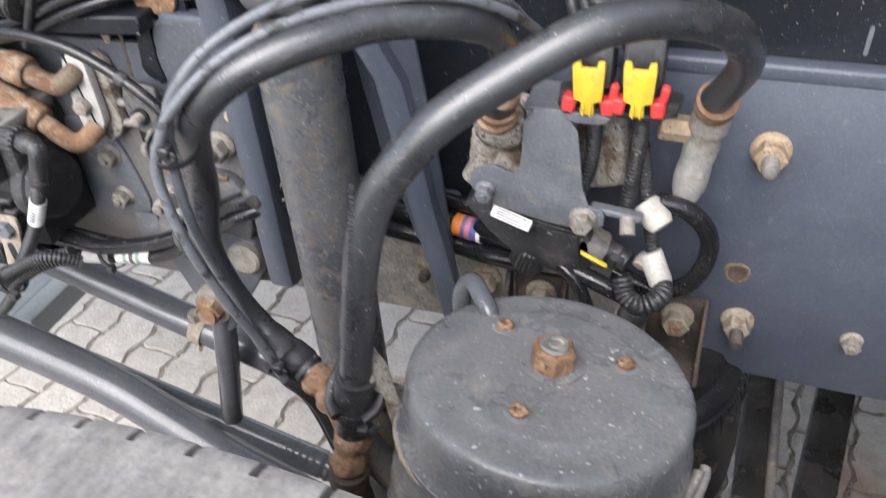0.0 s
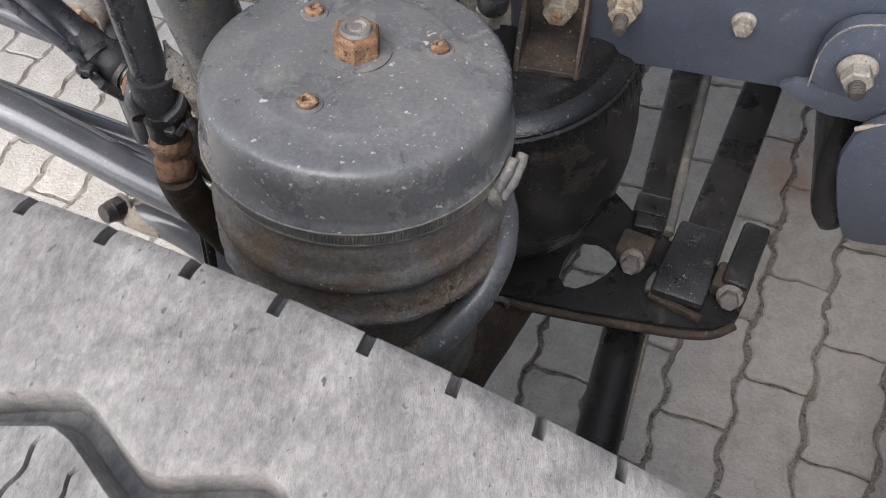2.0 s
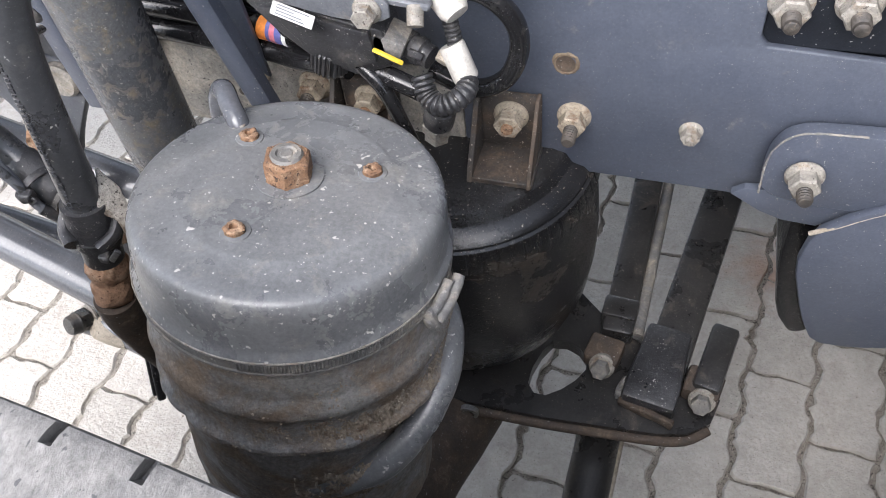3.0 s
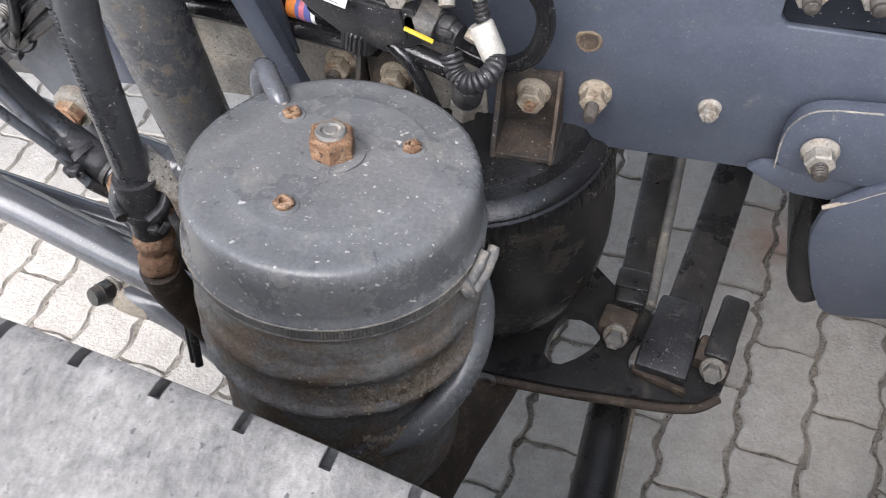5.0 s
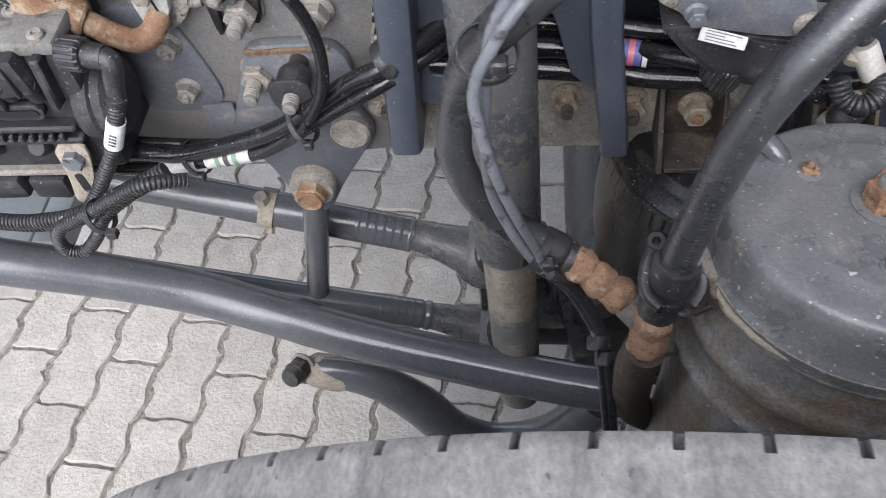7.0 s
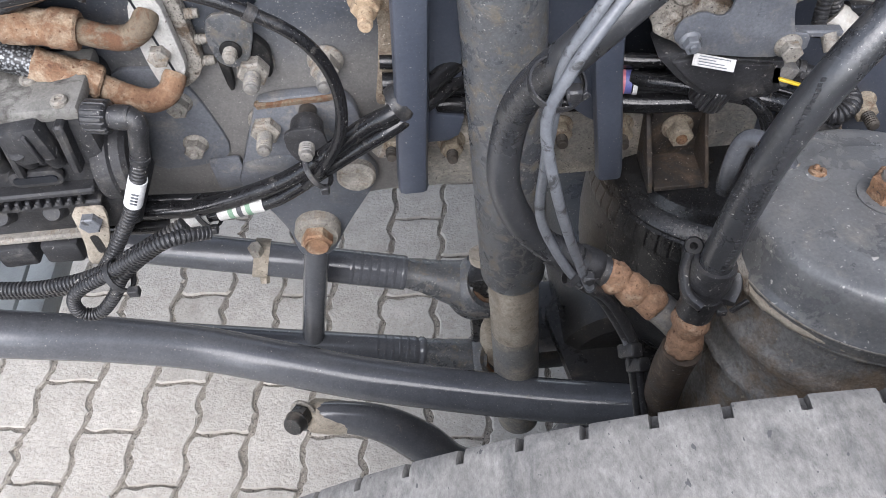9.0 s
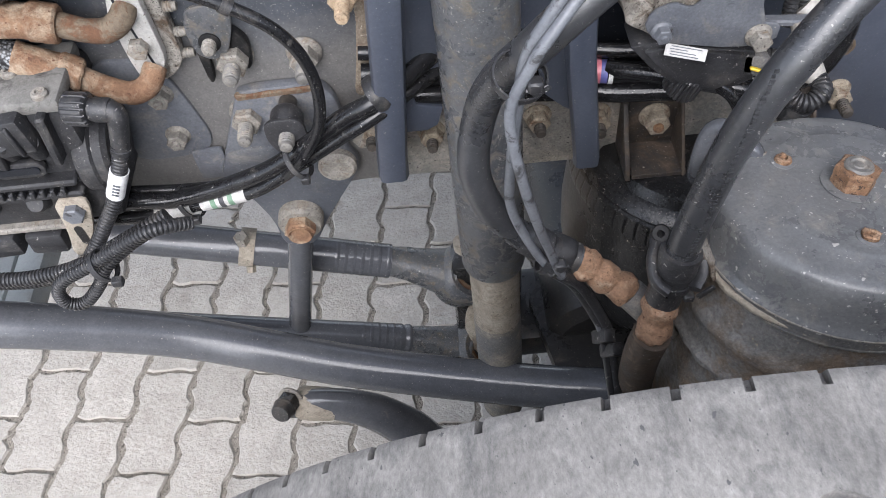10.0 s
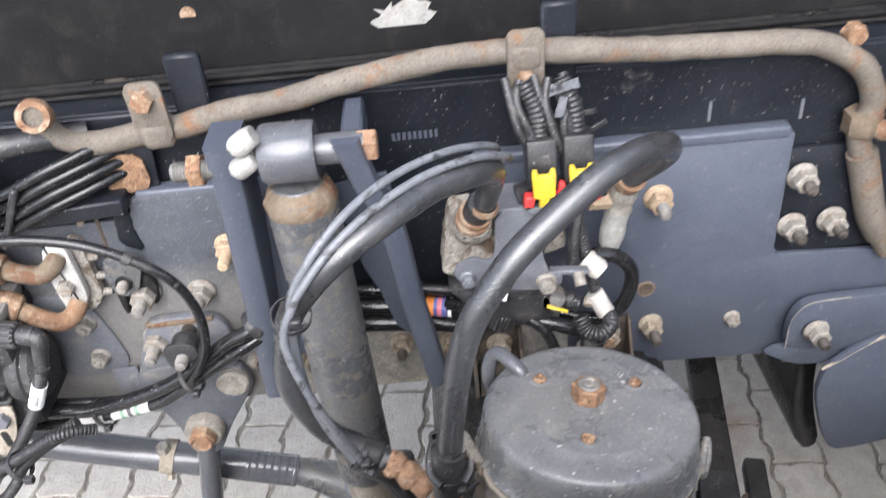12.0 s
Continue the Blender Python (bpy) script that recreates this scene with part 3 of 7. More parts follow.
# nearly flush disc; the hole's inner shade is put into its dark rust colour
part("hole_floor", lathe([(0, 0), (0.0020, 0.0002), (0.0045, 0), (0.0050, 0.0003), (0.0080, 0.0002)], on_rail(0.029, RAIL_Y - 0.0008, 0.8185), 24), rust_dark, rail, "rusty disc darkened for the depth of an open bolt hole")
for x, z in ((0.082, 1.033), (0.176, 1.026)):
    part("slot", slab(rounded(-0.0016, -0.011, 0.0016, 0.011, 0.0015), 0.003, on_rail(x, RAIL_Y + 0.017, z), 0), grey_paint, rail, "scraped slot")
for i in range(9):
    part("stamped_mark", box((0.0032, 0.001, 0.008), (-0.237 + 0.0054 * i, RAIL_Y + 0.0155, 1.038), 0), rail_paint, rail)
# bolts on the outer plate
for x, z, k, st, nm, sm in ((0.033, 0.945, 0.92, 0.018, bolt_tan, stud_pale), (0.038, 0.764, 0.86, 0.018, bolt_dusty, stud_dark)):
    flange_bolt(rail, on_rail(x, RAIL_Y, z), k, st, nm, sm)
flange_bolt(rail, on_rail(0.135, RAIL_Y, 0.762), 0.58, 0.004, zinc_dusty, zinc_dusty)
part("spacer_plate", slab(rounded(0.166, 0.850, 0.30, 0.985, 0.004), 0.006, on_rail(0, RAIL_Y + 0.012, 0), 0.001), rail_black, rail)
for x, z in ((0.183, 0.955), (0.183, 0.892), (0.226, 0.895)):
    flange_bolt(rail, on_rail(x, RAIL_Y, z), 0.92, 0.014, zinc_dusty, stud_dark)
# bolts on the dusty lower strip
for x, z in ((-0.258, 0.772), (-0.364, 0.766), (-0.422, 0.777), (-0.200, 0.765)):
    flange_bolt(rail, on_rail(x, RAIL_Y, z), 0.92 if x > -0.21 else 0.82, 0.012, bolt_dusty, stud_dark)
# bolts on the hanger plate
flange_bolt(rail, on_rail(-0.423, RAIL_Y - 0.008, 0.942), 0.88, 0.022, bolt_tan, bolt_tan)
flange_bolt(rail, on_rail(-0.352, RAIL_Y + 0.012, 0.905), 0.9, 0.0, bolt_tan, bolt_tan)

# ---- hanger bracket with its bolts and stabiliser link mount ----
hanger = thing("hanger_bracket", "dusty grey cast suspension bracket bolted to the rail", "bracket", (-0.52, 0.80, 0.64))
gus = soft_outline([(-0.577, 0.754), (-0.555, 0.716), (-0.542, 0.678), (-0.540, 0.640), (-0.528, 0.630), (-0.503, 0.634), (-0.481, 0.678), (-0.444, 0.736), (-0.436, 0.752), (-0.45, 0.782), (-0.56, 0.79)], 1)
part("gusset", slab(gus, 0.014, on_rail(0, 0.826, 0), 0.003), hanger_paint, hanger, "grey gusset plate with worn paint")
base = soft_outline([(-0.580, 0.745), (-0.540, 0.842), (-0.532, 0.858), (-0.460, 0.858), (-0.446, 0.838), (-0.444, 0.79), (-0.470, 0.755)], 2)
part("raised_plate", slab(base, 0.012, on_rail(0, 0.827, 0), 0.004), grey_paint, hanger)
part("rusty_edge", rough_up(box((0.076, 0.006, 0.007), Matrix.Translation((-0.497, 0.8160, 0.8515)) @ pose(0, 0, 0, 0, -2, 0), 0.0015), 0.0018, 0.008, 4), rust_patchy, hanger, "rusty top edge")
for x, z, k, st in ((-0.526, 0.892, 1.0, 0.018), (-0.466, 0.886, 0.92, 0.020), (-0.532, 0.824, 1.0, 0.022)):
    flange_bolt(hanger, on_rail(x, 0.825, z), k, st, zinc_dusty, stud_pale, name="flange_nut")
part("sleeve_core", lathe([(0, 0), (0.0085, 0), (0.0085, 0.024), (0, 0.024)], on_rail(-0.490, 0.822, 0.840), 20), stud_dark, hanger)
part("sleeve", lathe([(0, 0), (0.0135, 0), (0.0150, 0.003), (0.0150, 0.018), (0.0135, 0.021), (0.0100, 0.0215), (0, 0.019)], on_rail(-0.490, 0.7985, 0.840), 28), plastic_black, hanger, "black rubber sleeve")
part("sleeve_tab", slab(soft_outline([(-0.508, 0.856), (-0.473, 0.856), (-0.471, 0.826), (-0.477, 0.803), (-0.491, 0.803), (-0.508, 0.830)], 2), 0.004, on_rail(0, 0.7765, 0), 0.001), plastic_black, hanger)
part("sleeve_stud", threaded(0.0072, 0, 0.014, on_rail(-0.490, 0.773, 0.836)), stud_pale, hanger)
part("round_head_bolt", lathe([(0, 0), (0.019, 0), (0.019, 0.007), (0.016, 0.010), (0, 0.0105)], on_rail(-0.459, 0.812, 0.758), 28), zinc_dusty, hanger)
part("rubber_mount", slab(soft_outline([(-0.530, 0.925), (-0.519, 0.922), (-0.509, 0.909), (-0.510, 0.886), (-0.516, 0.877), (-0.528, 0.895)], 1), 0.010, on_rail(0, 0.8265, 0), 0.002), seal_black, hanger, "black rubber mounting pad")
part("rubber_mount", slab(soft_outline([(-0.556, 0.908), (-0.546, 0.900), (-0.548, 0.868), (-0.554, 0.866)], 1), 0.008, on_rail(0, 0.8270, 0), 0.0015), seal_black, hanger, "black rubber strip")
part("mount_plate", slab(soft_outline([(-0.550, 0.952), (-0.514, 0.951), (-0.516, 0.930), (-0.526, 0.903), (-0.541, 0.897), (-0.553, 0.905), (-0.556, 0.929)], 2), 0.004, on_rail(0, 0.8150, 0), 0.001), shock_paint, hanger, "dark grey clamp plate")
part("mount_disc", lathe([(0, 0), (0.0092, 0), (0.0092, 0.0022), (0.0078, 0.0028), (0, 0.0028)], on_rail(-0.5385, 0.8115, 0.9165), 26), seal_black, hanger)
part("mount_stud", rough_up(threaded(0.0062, 0, 0.012, on_rail(-0.5385, 0.810, 0.9165)), 0.0004, 0.003), zinc_dusty, hanger, "dusty stud end")

cover = soft_outline([(-0.66, 0.90), (-0.60, 0.895), (-0.585, 0.86), (-0.570, 0.79), (-0.60, 0.775), (-0.66, 0.775)], 2)
part("cover_plate", slab(cover, 0.007, on_rail(0, 0.83, 0), 0.002), grey_paint, hanger)
for x, z in ((-0.603, 0.857), (-0.604, 0.805)):
    flange_bolt(hanger, on_rail(x, 0.824, z), 0.7, 0.004, zinc_dusty, zinc_dusty)
part("cable_tab", slab(rounded(-0.598, 0.745, -0.568, 0.785, 0.003), 0.004, on_rail(0, 0.824, 0), 0.001), grey_paint, hanger)
flange_bolt(hanger, on_rail(-0.431, 0.835, 0.775), 0.75, 0.006, zinc_dusty, zinc_dusty)

# ---- stabiliser link, tubes and rods under the rail ----
link = thing("stabiliser_link", "dark grey round stabiliser link with a rusty top bolt", "suspension link", (-0.556, 0.80, 0.44))
part("rod", tube([(-0.510, 0.815, 0.690), (-0.528, 0.825, 0.610), (-0.575, 0.839, 0.395)], 0.0145, 20, 0.02), tube_paint, link)
part("lower_eye", rough_up(lathe([(0.0146, -0.006), (0.0185, -0.005), (0.0190, 0.004), (0.0150, 0.008)], along((-0.571, 0.838, 0.412), (-0.575, 0.839, 0.395)), 24), 0.0008, 0.006), rust_dark, link, "rusty lower collar")
part("boss", lathe([(0, 0), (0.024, 0), (0.024, 0.018), (0.021, 0.022), (0, 0.022)], on_rail(-0.511, 0.818, 0.684), 28), zinc_dusty, link, "dusty steel boss")
b = hexagon(0.0165, 0.0, 0.012, on_rail(-0.511, 0.796, 0.685))
part("bolt_head", b, rust, link, "rusty hexagon bolt head")
part("bolt_cup", lathe([(0.0095, 0.0125), (0.012, 0.0145), (0.0125, 0.0125)], on_rail(-0.511, 0.796, 0.685), 20), rust, link)

stab = thing("stabiliser_bar", "thick grey painted stabiliser bar with a shallow bend", "stabiliser bar", (-0.55, 0.755, 0.44))
part("bar", tube([(-1.4, 0.745, 0.775), (-1.1, 0.748, 0.712), (-0.8954, 0.752, 0.6357), (-0.775, 0.768, 0.574), (-0.6847, 0.7745, 0.5290), (-0.60, 0.765, 0.4985), (-0.4847, 0.7446, 0.4690), (-0.2967, 0.7109, 0.4490), (-0.16, 0.685, 0.452)], 0.0262, 32, 0.02), tube_paint, stab)
part("end_clamp", lathe([(0.0264, -0.03), (0.038, -0.03), (0.040, -0.026), (0.040, 0.026), (0.038, 0.03), (0.0264, 0.03)], along((-0.985, 0.7495, 0.670), (-1.1, 0.748, 0.712)), 28), underbody, stab, "black clamp round the bar")

def torque_rod(name, label, a, b, r):
    t = thing(name, label, "suspension rod", a, group="rods under the rail")
    part("rod", tube([a, b], r, 26, 0.05), tube_paint, t)
    d = (Vector(b) - Vector(a)).normalized()
    m = along(b, Vector(b) + d)
    crimps = [(r * 0.99, -0.072)]
    for i in range(6):
        crimps += [(r * 1.01, -0.070 + i * 0.0105), (r * 1.01, -0.066 + i * 0.0105), (r * 0.93, -0.0635 + i * 0.0105), (r * 0.93, -0.061 + i * 0.0105)]
    crimps += [(r * 1.01, -0.006), (r * 1.01, -0.002), (r * 0.95, 0.0), (0, 0.0)]
    part("crimp", lathe(crimps, m, 28), tube_paint, t, "crimped end of the rod")
    e = Vector(b) + d * 0.098
    drop = Vector((0, -0.004, -0.008))
    part("fork", rough_up(tube([Vector(b) - d * 0.004, Vector(b) + d * 0.022 + drop * 0.15, Vector(b) + d * 0.050 + drop * 0.6, Vector(b) + d * 0.080 + drop], r * 0.94, 26, 0.004, taper=lambda u: 1 + 0.75 * u ** 1.6, flat=0.85), 0.0008, 0.012), shock_paint, t, "cast neck with brown grime")
    em = Matrix.Translation(e + drop) @ pose(0, 0, 0, 26, 30, 0)
    eye = part("eye", lathe([(0.023, -0.026), (0.036, -0.028), (0.041, -0.022), (0.042, 0.012), (0.039, 0.021), (0.032, 0.026), (0.0245, 0.024), (0.023, 0.018), (0.023, -0.026)], em, 40), shock_paint, t, "dark cast eye of the rod")
    part("bush_ring", rough_up(lathe([(0.0170, 0.014), (0.0180, 0.0225), (0.0220, 0.0235), (0.0235, 0.020)], em, 32), 0.0006, 0.006), rust_patchy, eye, "dusty ring of the bush")
    part("bush", lathe([(0, -0.03), (0.0225, -0.026), (0.0225, 0.012), (0.016, 0.015), (0, 0.015)], em, 24), underbody, eye)
    part("cross_pin", box((0.018, 0.016, 0.066), em @ Matrix.Translation((0.004, -0.004, 0.002)), 0.003, seg=2), dirty_paint, eye, "dusty square pin")
    return t


torque_rod("upper_torque_rod", "grey tubular torque rod with a crimped end", (-1.1, 0.895, 0.700), (-0.437, 0.874, 0.504), 0.0220)
torque_rod("lower_torque_rod", "grey tubular torque rod hanging below the upper one", (-1.1, 0.812, 0.603), (-0.427, 0.838, 0.369), 0.020)
strap = thing("pipe_clip", "tan dusty steel strap clip round the torque rod", "clip", (-0.608, 0.880, 0.5545))
ax = Vector((0.663, -0.021, -0.196)).normalized()
cp = Vector((-0.608, 0.8795, 0.5545))
part("strap", lathe([(0.0222, -0.009), (0.0243, -0.009), (0.0243, 0.009), (0.0222, 0.009)], along(cp, cp + ax), 28), tan_dust, strap)
part("bolt", hexagon(0.009, 0, 0.012, along(cp + Vector((0, -0.008, 0.021)), cp + Vector((0, -0.012, 0.1)))), zinc_dusty, strap)
part("screw", hexagon(0.006, 0, 0.010, along(cp + Vector((0, -0.014, -0.018)), cp + Vector((0, -0.06, -0.06)))), tan_dust, strap)

arm = thing("axle_link", "black curved steel arm with a bolt through its worn end", "suspension arm", (-0.55, 0.80, 0.25))
part("arm_bar", tube([(-0.602, 0.764, 0.352), (-0.545, 0.763, 0.345), (-0.490, 0.760, 0.318), (-0.445, 0.756, 0.260), (-0.405, 0.75, 0.19), (-0.34, 0.75, 0.15), (-0.26, 0.75, 0.19), (-0.2, 0.75, 0.3)], 0.020, 20, 0.012, taper=lambda u: 0.86 + 0.5 * min(1.0, 3 * u), flat=1.25), tube_paint, arm)
part("worn_end", rough_up(lathe([(0, -0.022), (0.0190, -0.022), (0.0222, -0.014), (0.0232, 0.004), (0.0232, 0.020), (0.0215, 0.030), (0, 0.030)], along((-0.565, 0.7635, 0.3485), (-0.50, 0.761, 0.330)), 28), 0.0012, 0.01), tan_dust, arm, "bare rusty end of the arm")
part("bolt_head", hexagon(0.0160, 0, 0.015, along((-0.592, 0.760, 0.368), (-0.604, 0.728, 0.384))), underbody, arm, "black hexagon bolt head")
part("bolt_end", lathe([(0, 0.012), (0.0150, 0.012), (0.0158, 0.0165), (0.0142, 0.0185), (0.0136, 0.0265), (0.0118, 0.029), (0, 0.030)], along((-0.592, 0.760, 0.368), (-0.604, 0.728, 0.384)), 28), underbody, arm, "round end of the bolt")
part("bolt_washer", lathe([(0, 0), (0.0185, 0), (0.0185, 0.003), (0, 0.003)], along((-0.590, 0.764, 0.3665), (-0.602, 0.732, 0.3825)), 24), zinc_dusty, arm)

# pale grey steel plate under the truck, its use unknown
tray = thing("pale_plate", "pale grey painted steel plate under the truck with a narrow raised edge", "tray", (-1.1, 1.0, 0.45))
part("edge_rail", box((0.036, 0.42, 0.040), (-0.9235, 1.08, 0.480), 0.003, seg=2), pale_paint, tray)
part("panel", box((0.40, 0.42, 0.030), (-1.150, 1.08, 0.478), 0.003, seg=2), pale_paint, tray, "pale grey panel behind a dark gap")
# solid dark strip in place of the shade in the gap
part("gap_shade_strip", box((0.012, 0.42, 0.020), (-0.946, 1.08, 0.466), 0.001), underbody, tray, "dark gap")

# ---- axle and trailing arms ----
axle = thing("rear_axle", "dark dirty rear axle beam under the truck", "axle", (-0.17, 1.0, 0.4))
part("beam", lathe([(0, 0), (0.075, 0), (0.075, 1.25), (0.06, 1.262), (0, 1.262)], on_rail(-0.17, 2.05, 0.40), 28), underbody, axle)
part("spring_seat", box((0.24, 0.12, 0.05), (-0.21, 0.86, 0.375), 0.012, seg=2), underbody, axle)
part("knuckle", rough_up(tube([(-0.16, 0.43, 0.36), (-0.12, 0.58, 0.37), (-0.07, 0.76, 0.36), (-0.03, 0.95, 0.34)], 0.058, 32, 0.02, taper=lambda u: min(1.0, 0.7 + 3 * u)), 0.003, 0.03), rust_dark, axle, "dusty brown axle end")
part("rod_pin", lathe([(0, -0.05), (0.017, -0.05), (0.017, 0.19), (0, 0.19)], along((-0.331, 0.838, 0.334), (-0.336, 0.873, 0.475)), 20), tan_dust, axle, "dusty tan pin through the rod eyes")
part("pin_bracket", box((0.09, 0.05, 0.16), (-0.315, 0.87, 0.43), 0.01, seg=2), underbody, axle)

# ---- shock absorber and its bracket ----
shock = thing("shock_absorber", "worn grey tubular shock absorber with rust on its cover", "shock absorber", (-0.316, 0.70, 0.45))
top, mid = Vector((-0.321, 0.747, 1.090)), Vector((-0.3135, 0.748, 0.660))
m = along(mid, top)
h = (top - mid).length
part("dust_cover", lathe([(0.026, 0.004), (0.0318, 0), (0.0325, 0.004), (0.0325, h - 0.055), (0.0305, h - 0.040), (0.022, h - 0.030), (0, h - 0.030)], m, 40), shock_paint, shock, "grey dust cover with rust and lichen stains")
part("rust_collar", rough_up(lathe([(0.0324, h - 0.054), (0.0336, h - 0.050), (0.0328, h - 0.043), (0.0290, h - 0.0365), (0.0240, h - 0.0310)], m, 64), 0.0016, 0.007, 1), rust_patchy, shock, "rusty weld round the top")
part("body", lathe([(0, -0.115), (0.0255, -0.115), (0.0265, -0.108), (0.0265, 0.03), (0, 0.03)], m, 32), tan_dust, shock, "dusty inner tube")
part("lower_sleeve", lathe([(0, -0.33), (0.0270, -0.33), (0.0270, -0.116), (0.0262, -0.110), (0, -0.110)], m, 32), dirty_paint, shock, "darker stained lower end")
xm = Matrix.Translation(top) @ pose(0, 0, 0, 0, 90, 0)
part("top_eye", lathe([(0, -0.024), (0.016, -0.024), (0.0255, -0.024), (0.027, -0.021), (0.027, 0.021), (0.0255, 0.024), (0, 0.024)], xm, 36), tube_paint, shock, "smooth metal bush")
part("pin", lathe([(0, -0.04), (0.014, -0.04), (0.014, 0.065), (0, 0.065)], xm, 20), tube_paint, shock)
part("pin_nut", hexagon(0.0148, 0.060, 0.076, xm), rust_orange, shock, "rusty hexagon nut")

mount = thing("shock_mount", "blue-grey folded steel bracket holding the shock absorber", "bracket", (-0.31, 0.81, 0.76))


def cheek(pts, y0, y1, wide):
    """A folded cheek: a rounded front strip with a side that reaches back to the rail."""
    c = [Vector((x, y0 - 0.15 * (z - 0.77), z)) for x, z in pts]
    b = bmesh.new()
    prof = [(-wide, y1 - y0), (-wide, 0.008), (-wide * 0.85, 0.002), (-wide * 0.6, 0), (wide * 0.6, 0), (wide * 0.85, 0.002), (wide, 0.008), (wide, y1 - y0)]
    rows = [[b.verts.new(q + Vector((u, v, 0))) for u, v in prof] for q in c]
    for p, q in zip(rows, rows[1:]):
        for i in range(len(prof) - 1):
            b.faces.new((p[i], p[i + 1], q[i + 1], q[i]))
    b.faces.new(rows[0][::-1])
    b.faces.new(rows[-1])
    for i in range(len(rows) - 1):
        b.faces.new((rows[i][-1], rows[i][0], rows[i + 1][0], rows[i + 1][-1]))
    bmesh.ops.recalc_face_normals(b, faces=b.faces)
    return b


part("cheek", cheek([(-0.404, 0.752), (-0.404, 0.757), (-0.403, 0.775), (-0.392, 0.90), (-0.384, 1.0), (-0.380, 1.05), (-0.377, 1.108)], 0.780, 0.833, 0.0145), rail_paint, mount)
part("cheek", cheek([(-0.217, 0.750), (-0.217, 0.756), (-0.219, 0.775), (-0.2345, 0.90), (-0.240, 0.97), (-0.245, 1.02), (-0.258, 1.05), (-0.271, 1.105)], 0.775, 0.787, 0.0125), rail_paint, mount)
web_l = [(-0.400, 0.800), (-0.366, 0.800), (-0.356, 0.806), (-0.350, 0.827), (-0.374, 0.833), (-0.378, 0.850), (-0.374, 0.868), (-0.350, 0.874), (-0.346, 0.95), (-0.352, 1.03), (-0.388, 1.04)]
part("web", slab(web_l, 0.006, on_rail(0, 0.806, 0), 0.0015), rail_paint, mount, "side web with a notch for the pipes")
web_r = [(-0.300, 1.020), (-0.245, 1.030), (-0.228, 0.900), (-0.220, 0.800), (-0.241, 0.815), (-0.257, 0.831), (-0.263, 0.855), (-0.270, 0.884), (-0.282, 0.915)]
part("web", slab(web_r, 0.005, on_rail(0, 0.803, 0), 0.0015), rail_paint, mount, "side web behind the right strip")
part("tie_back", box((0.020, 0.075, 0.030), (-0.268, 0.792, 1.082), 0.003), rail_paint, mount)
part("back_plate", slab(rounded(-0.42, 0.795, -0.225, 0.86, 0.006), 0.006, on_rail(0, 0.842, 0), 0.001), rail_paint, mount)
part("cross_pin", threaded(0.0095, 0, 0.045, Matrix.Translation((-0.380, 0.742, 1.084)) @ pose(0, 0, 0, 0, -90, 0)), stud_pale, mount, "dusty threaded pin")
part("pin_collar", rough_up(hexagon(0.0150, 0, 0.012, Matrix.Translation((-0.409, 0.742, 1.084)) @ pose(0, 0, 0, 0, 90, 0)), 0.0006, 0.005, 2), nut_rust, mount, "rusty hexagon nut")
for x, z, k in ((-0.363, 1.108, 0.68), (-0.367, 1.086, 0.62)):
    part("pin_head", rough_up(lathe([(0, 0), (0.0135 * k, 0), (0.0155 * k, 0.004), (0.0150 * k, 0.014), (0.012 * k, 0.022), (0, 0.023)], Matrix.Translation((x, 0.742 - (0.012 if k < 0.75 else 0), z)) @ pose(0, 0, 0, 0, 60, 0), 20), 0.0014, 0.008), chalky, mount, "chalky white nut")

# ---- spring brake chamber ----
axis = Vector((0.070, 0.136, 1)).normalized()
C0 = Vector((-0.0880, 0.5813, 0.9083))
CM = Matrix.Translation(C0) @ axis.to_track_quat("Z", "Y").to_matrix().to_4x4()
CI = CM.inverted()
chamber = thing("brake_chamber", "dark grey spring brake chamber with a rusty centre nut", "brake chamber", C0 - axis * 0.16)
part("cap", lathe([(0, 0.0112), (0.030, 0.0114), (0.059, 0.0118), (0.0612, 0.0114), (0.0632, 0.0105), (0.077, 0.0095), (0.0820, 0.0089), (0.0850, 0.0078), (0.0874, 0.0055), (0.0889, 0.0020), (0.0896, -0.0025), (0.0900, -0.0085), (0.0906, -0.0235), (0.0915, -0.0262), (0.0932, -0.0285), (0.0940, -0.0300), (0.0937, -0.0318), (0.091, -0.033)], CM, 96), chamber_paint, chamber, "dark grey pressed steel cap with chips")


def knurl(a, h):
    return 0.0007 * (1 if int(a * 300 / math.pi) % 2 else 0) if 2.10 < a < 3.36 else 0.0


part("band", lathe([(0.0905, -0.0318), (0.0930, -0.0325), (0.0930, -0.0385), (0.0905, -0.0392)], CM, 1200, wave=knurl), dirty_paint, chamber, "ribbed steel clamp band")
part("band_edge", lathe([(0.0905, -0.0392), (0.0938, -0.0392), (0.0938, -0.0404), (0.0905, -0.0406)], CM, 96), dirty_paint, chamber)
low_prof = [(0.0897, -0.036), (0.0906, -0.046), (0.0914, -0.060), (0.0918, -0.067), (0.0940, -0.071), (0.0957, -0.076), (0.0955, -0.081), (0.0935, -0.085), (0.0928, -0.090), (0.0928, -0.100), (0.0944, -0.105), (0.0978, -0.108), (0.0984, -0.111), (0.0966, -0.1125), (0.088, -0.113)]
part("body", rough_up(lathe(low_prof, CM, 96, wave=lambda a, h: 0.0011 * math.sin(9 * a) * math.sin(23 * a) if h < -0.106 else 0), 0.0007, 0.010, 1), chamber_dirty, chamber, "dirt-caked lower housing")
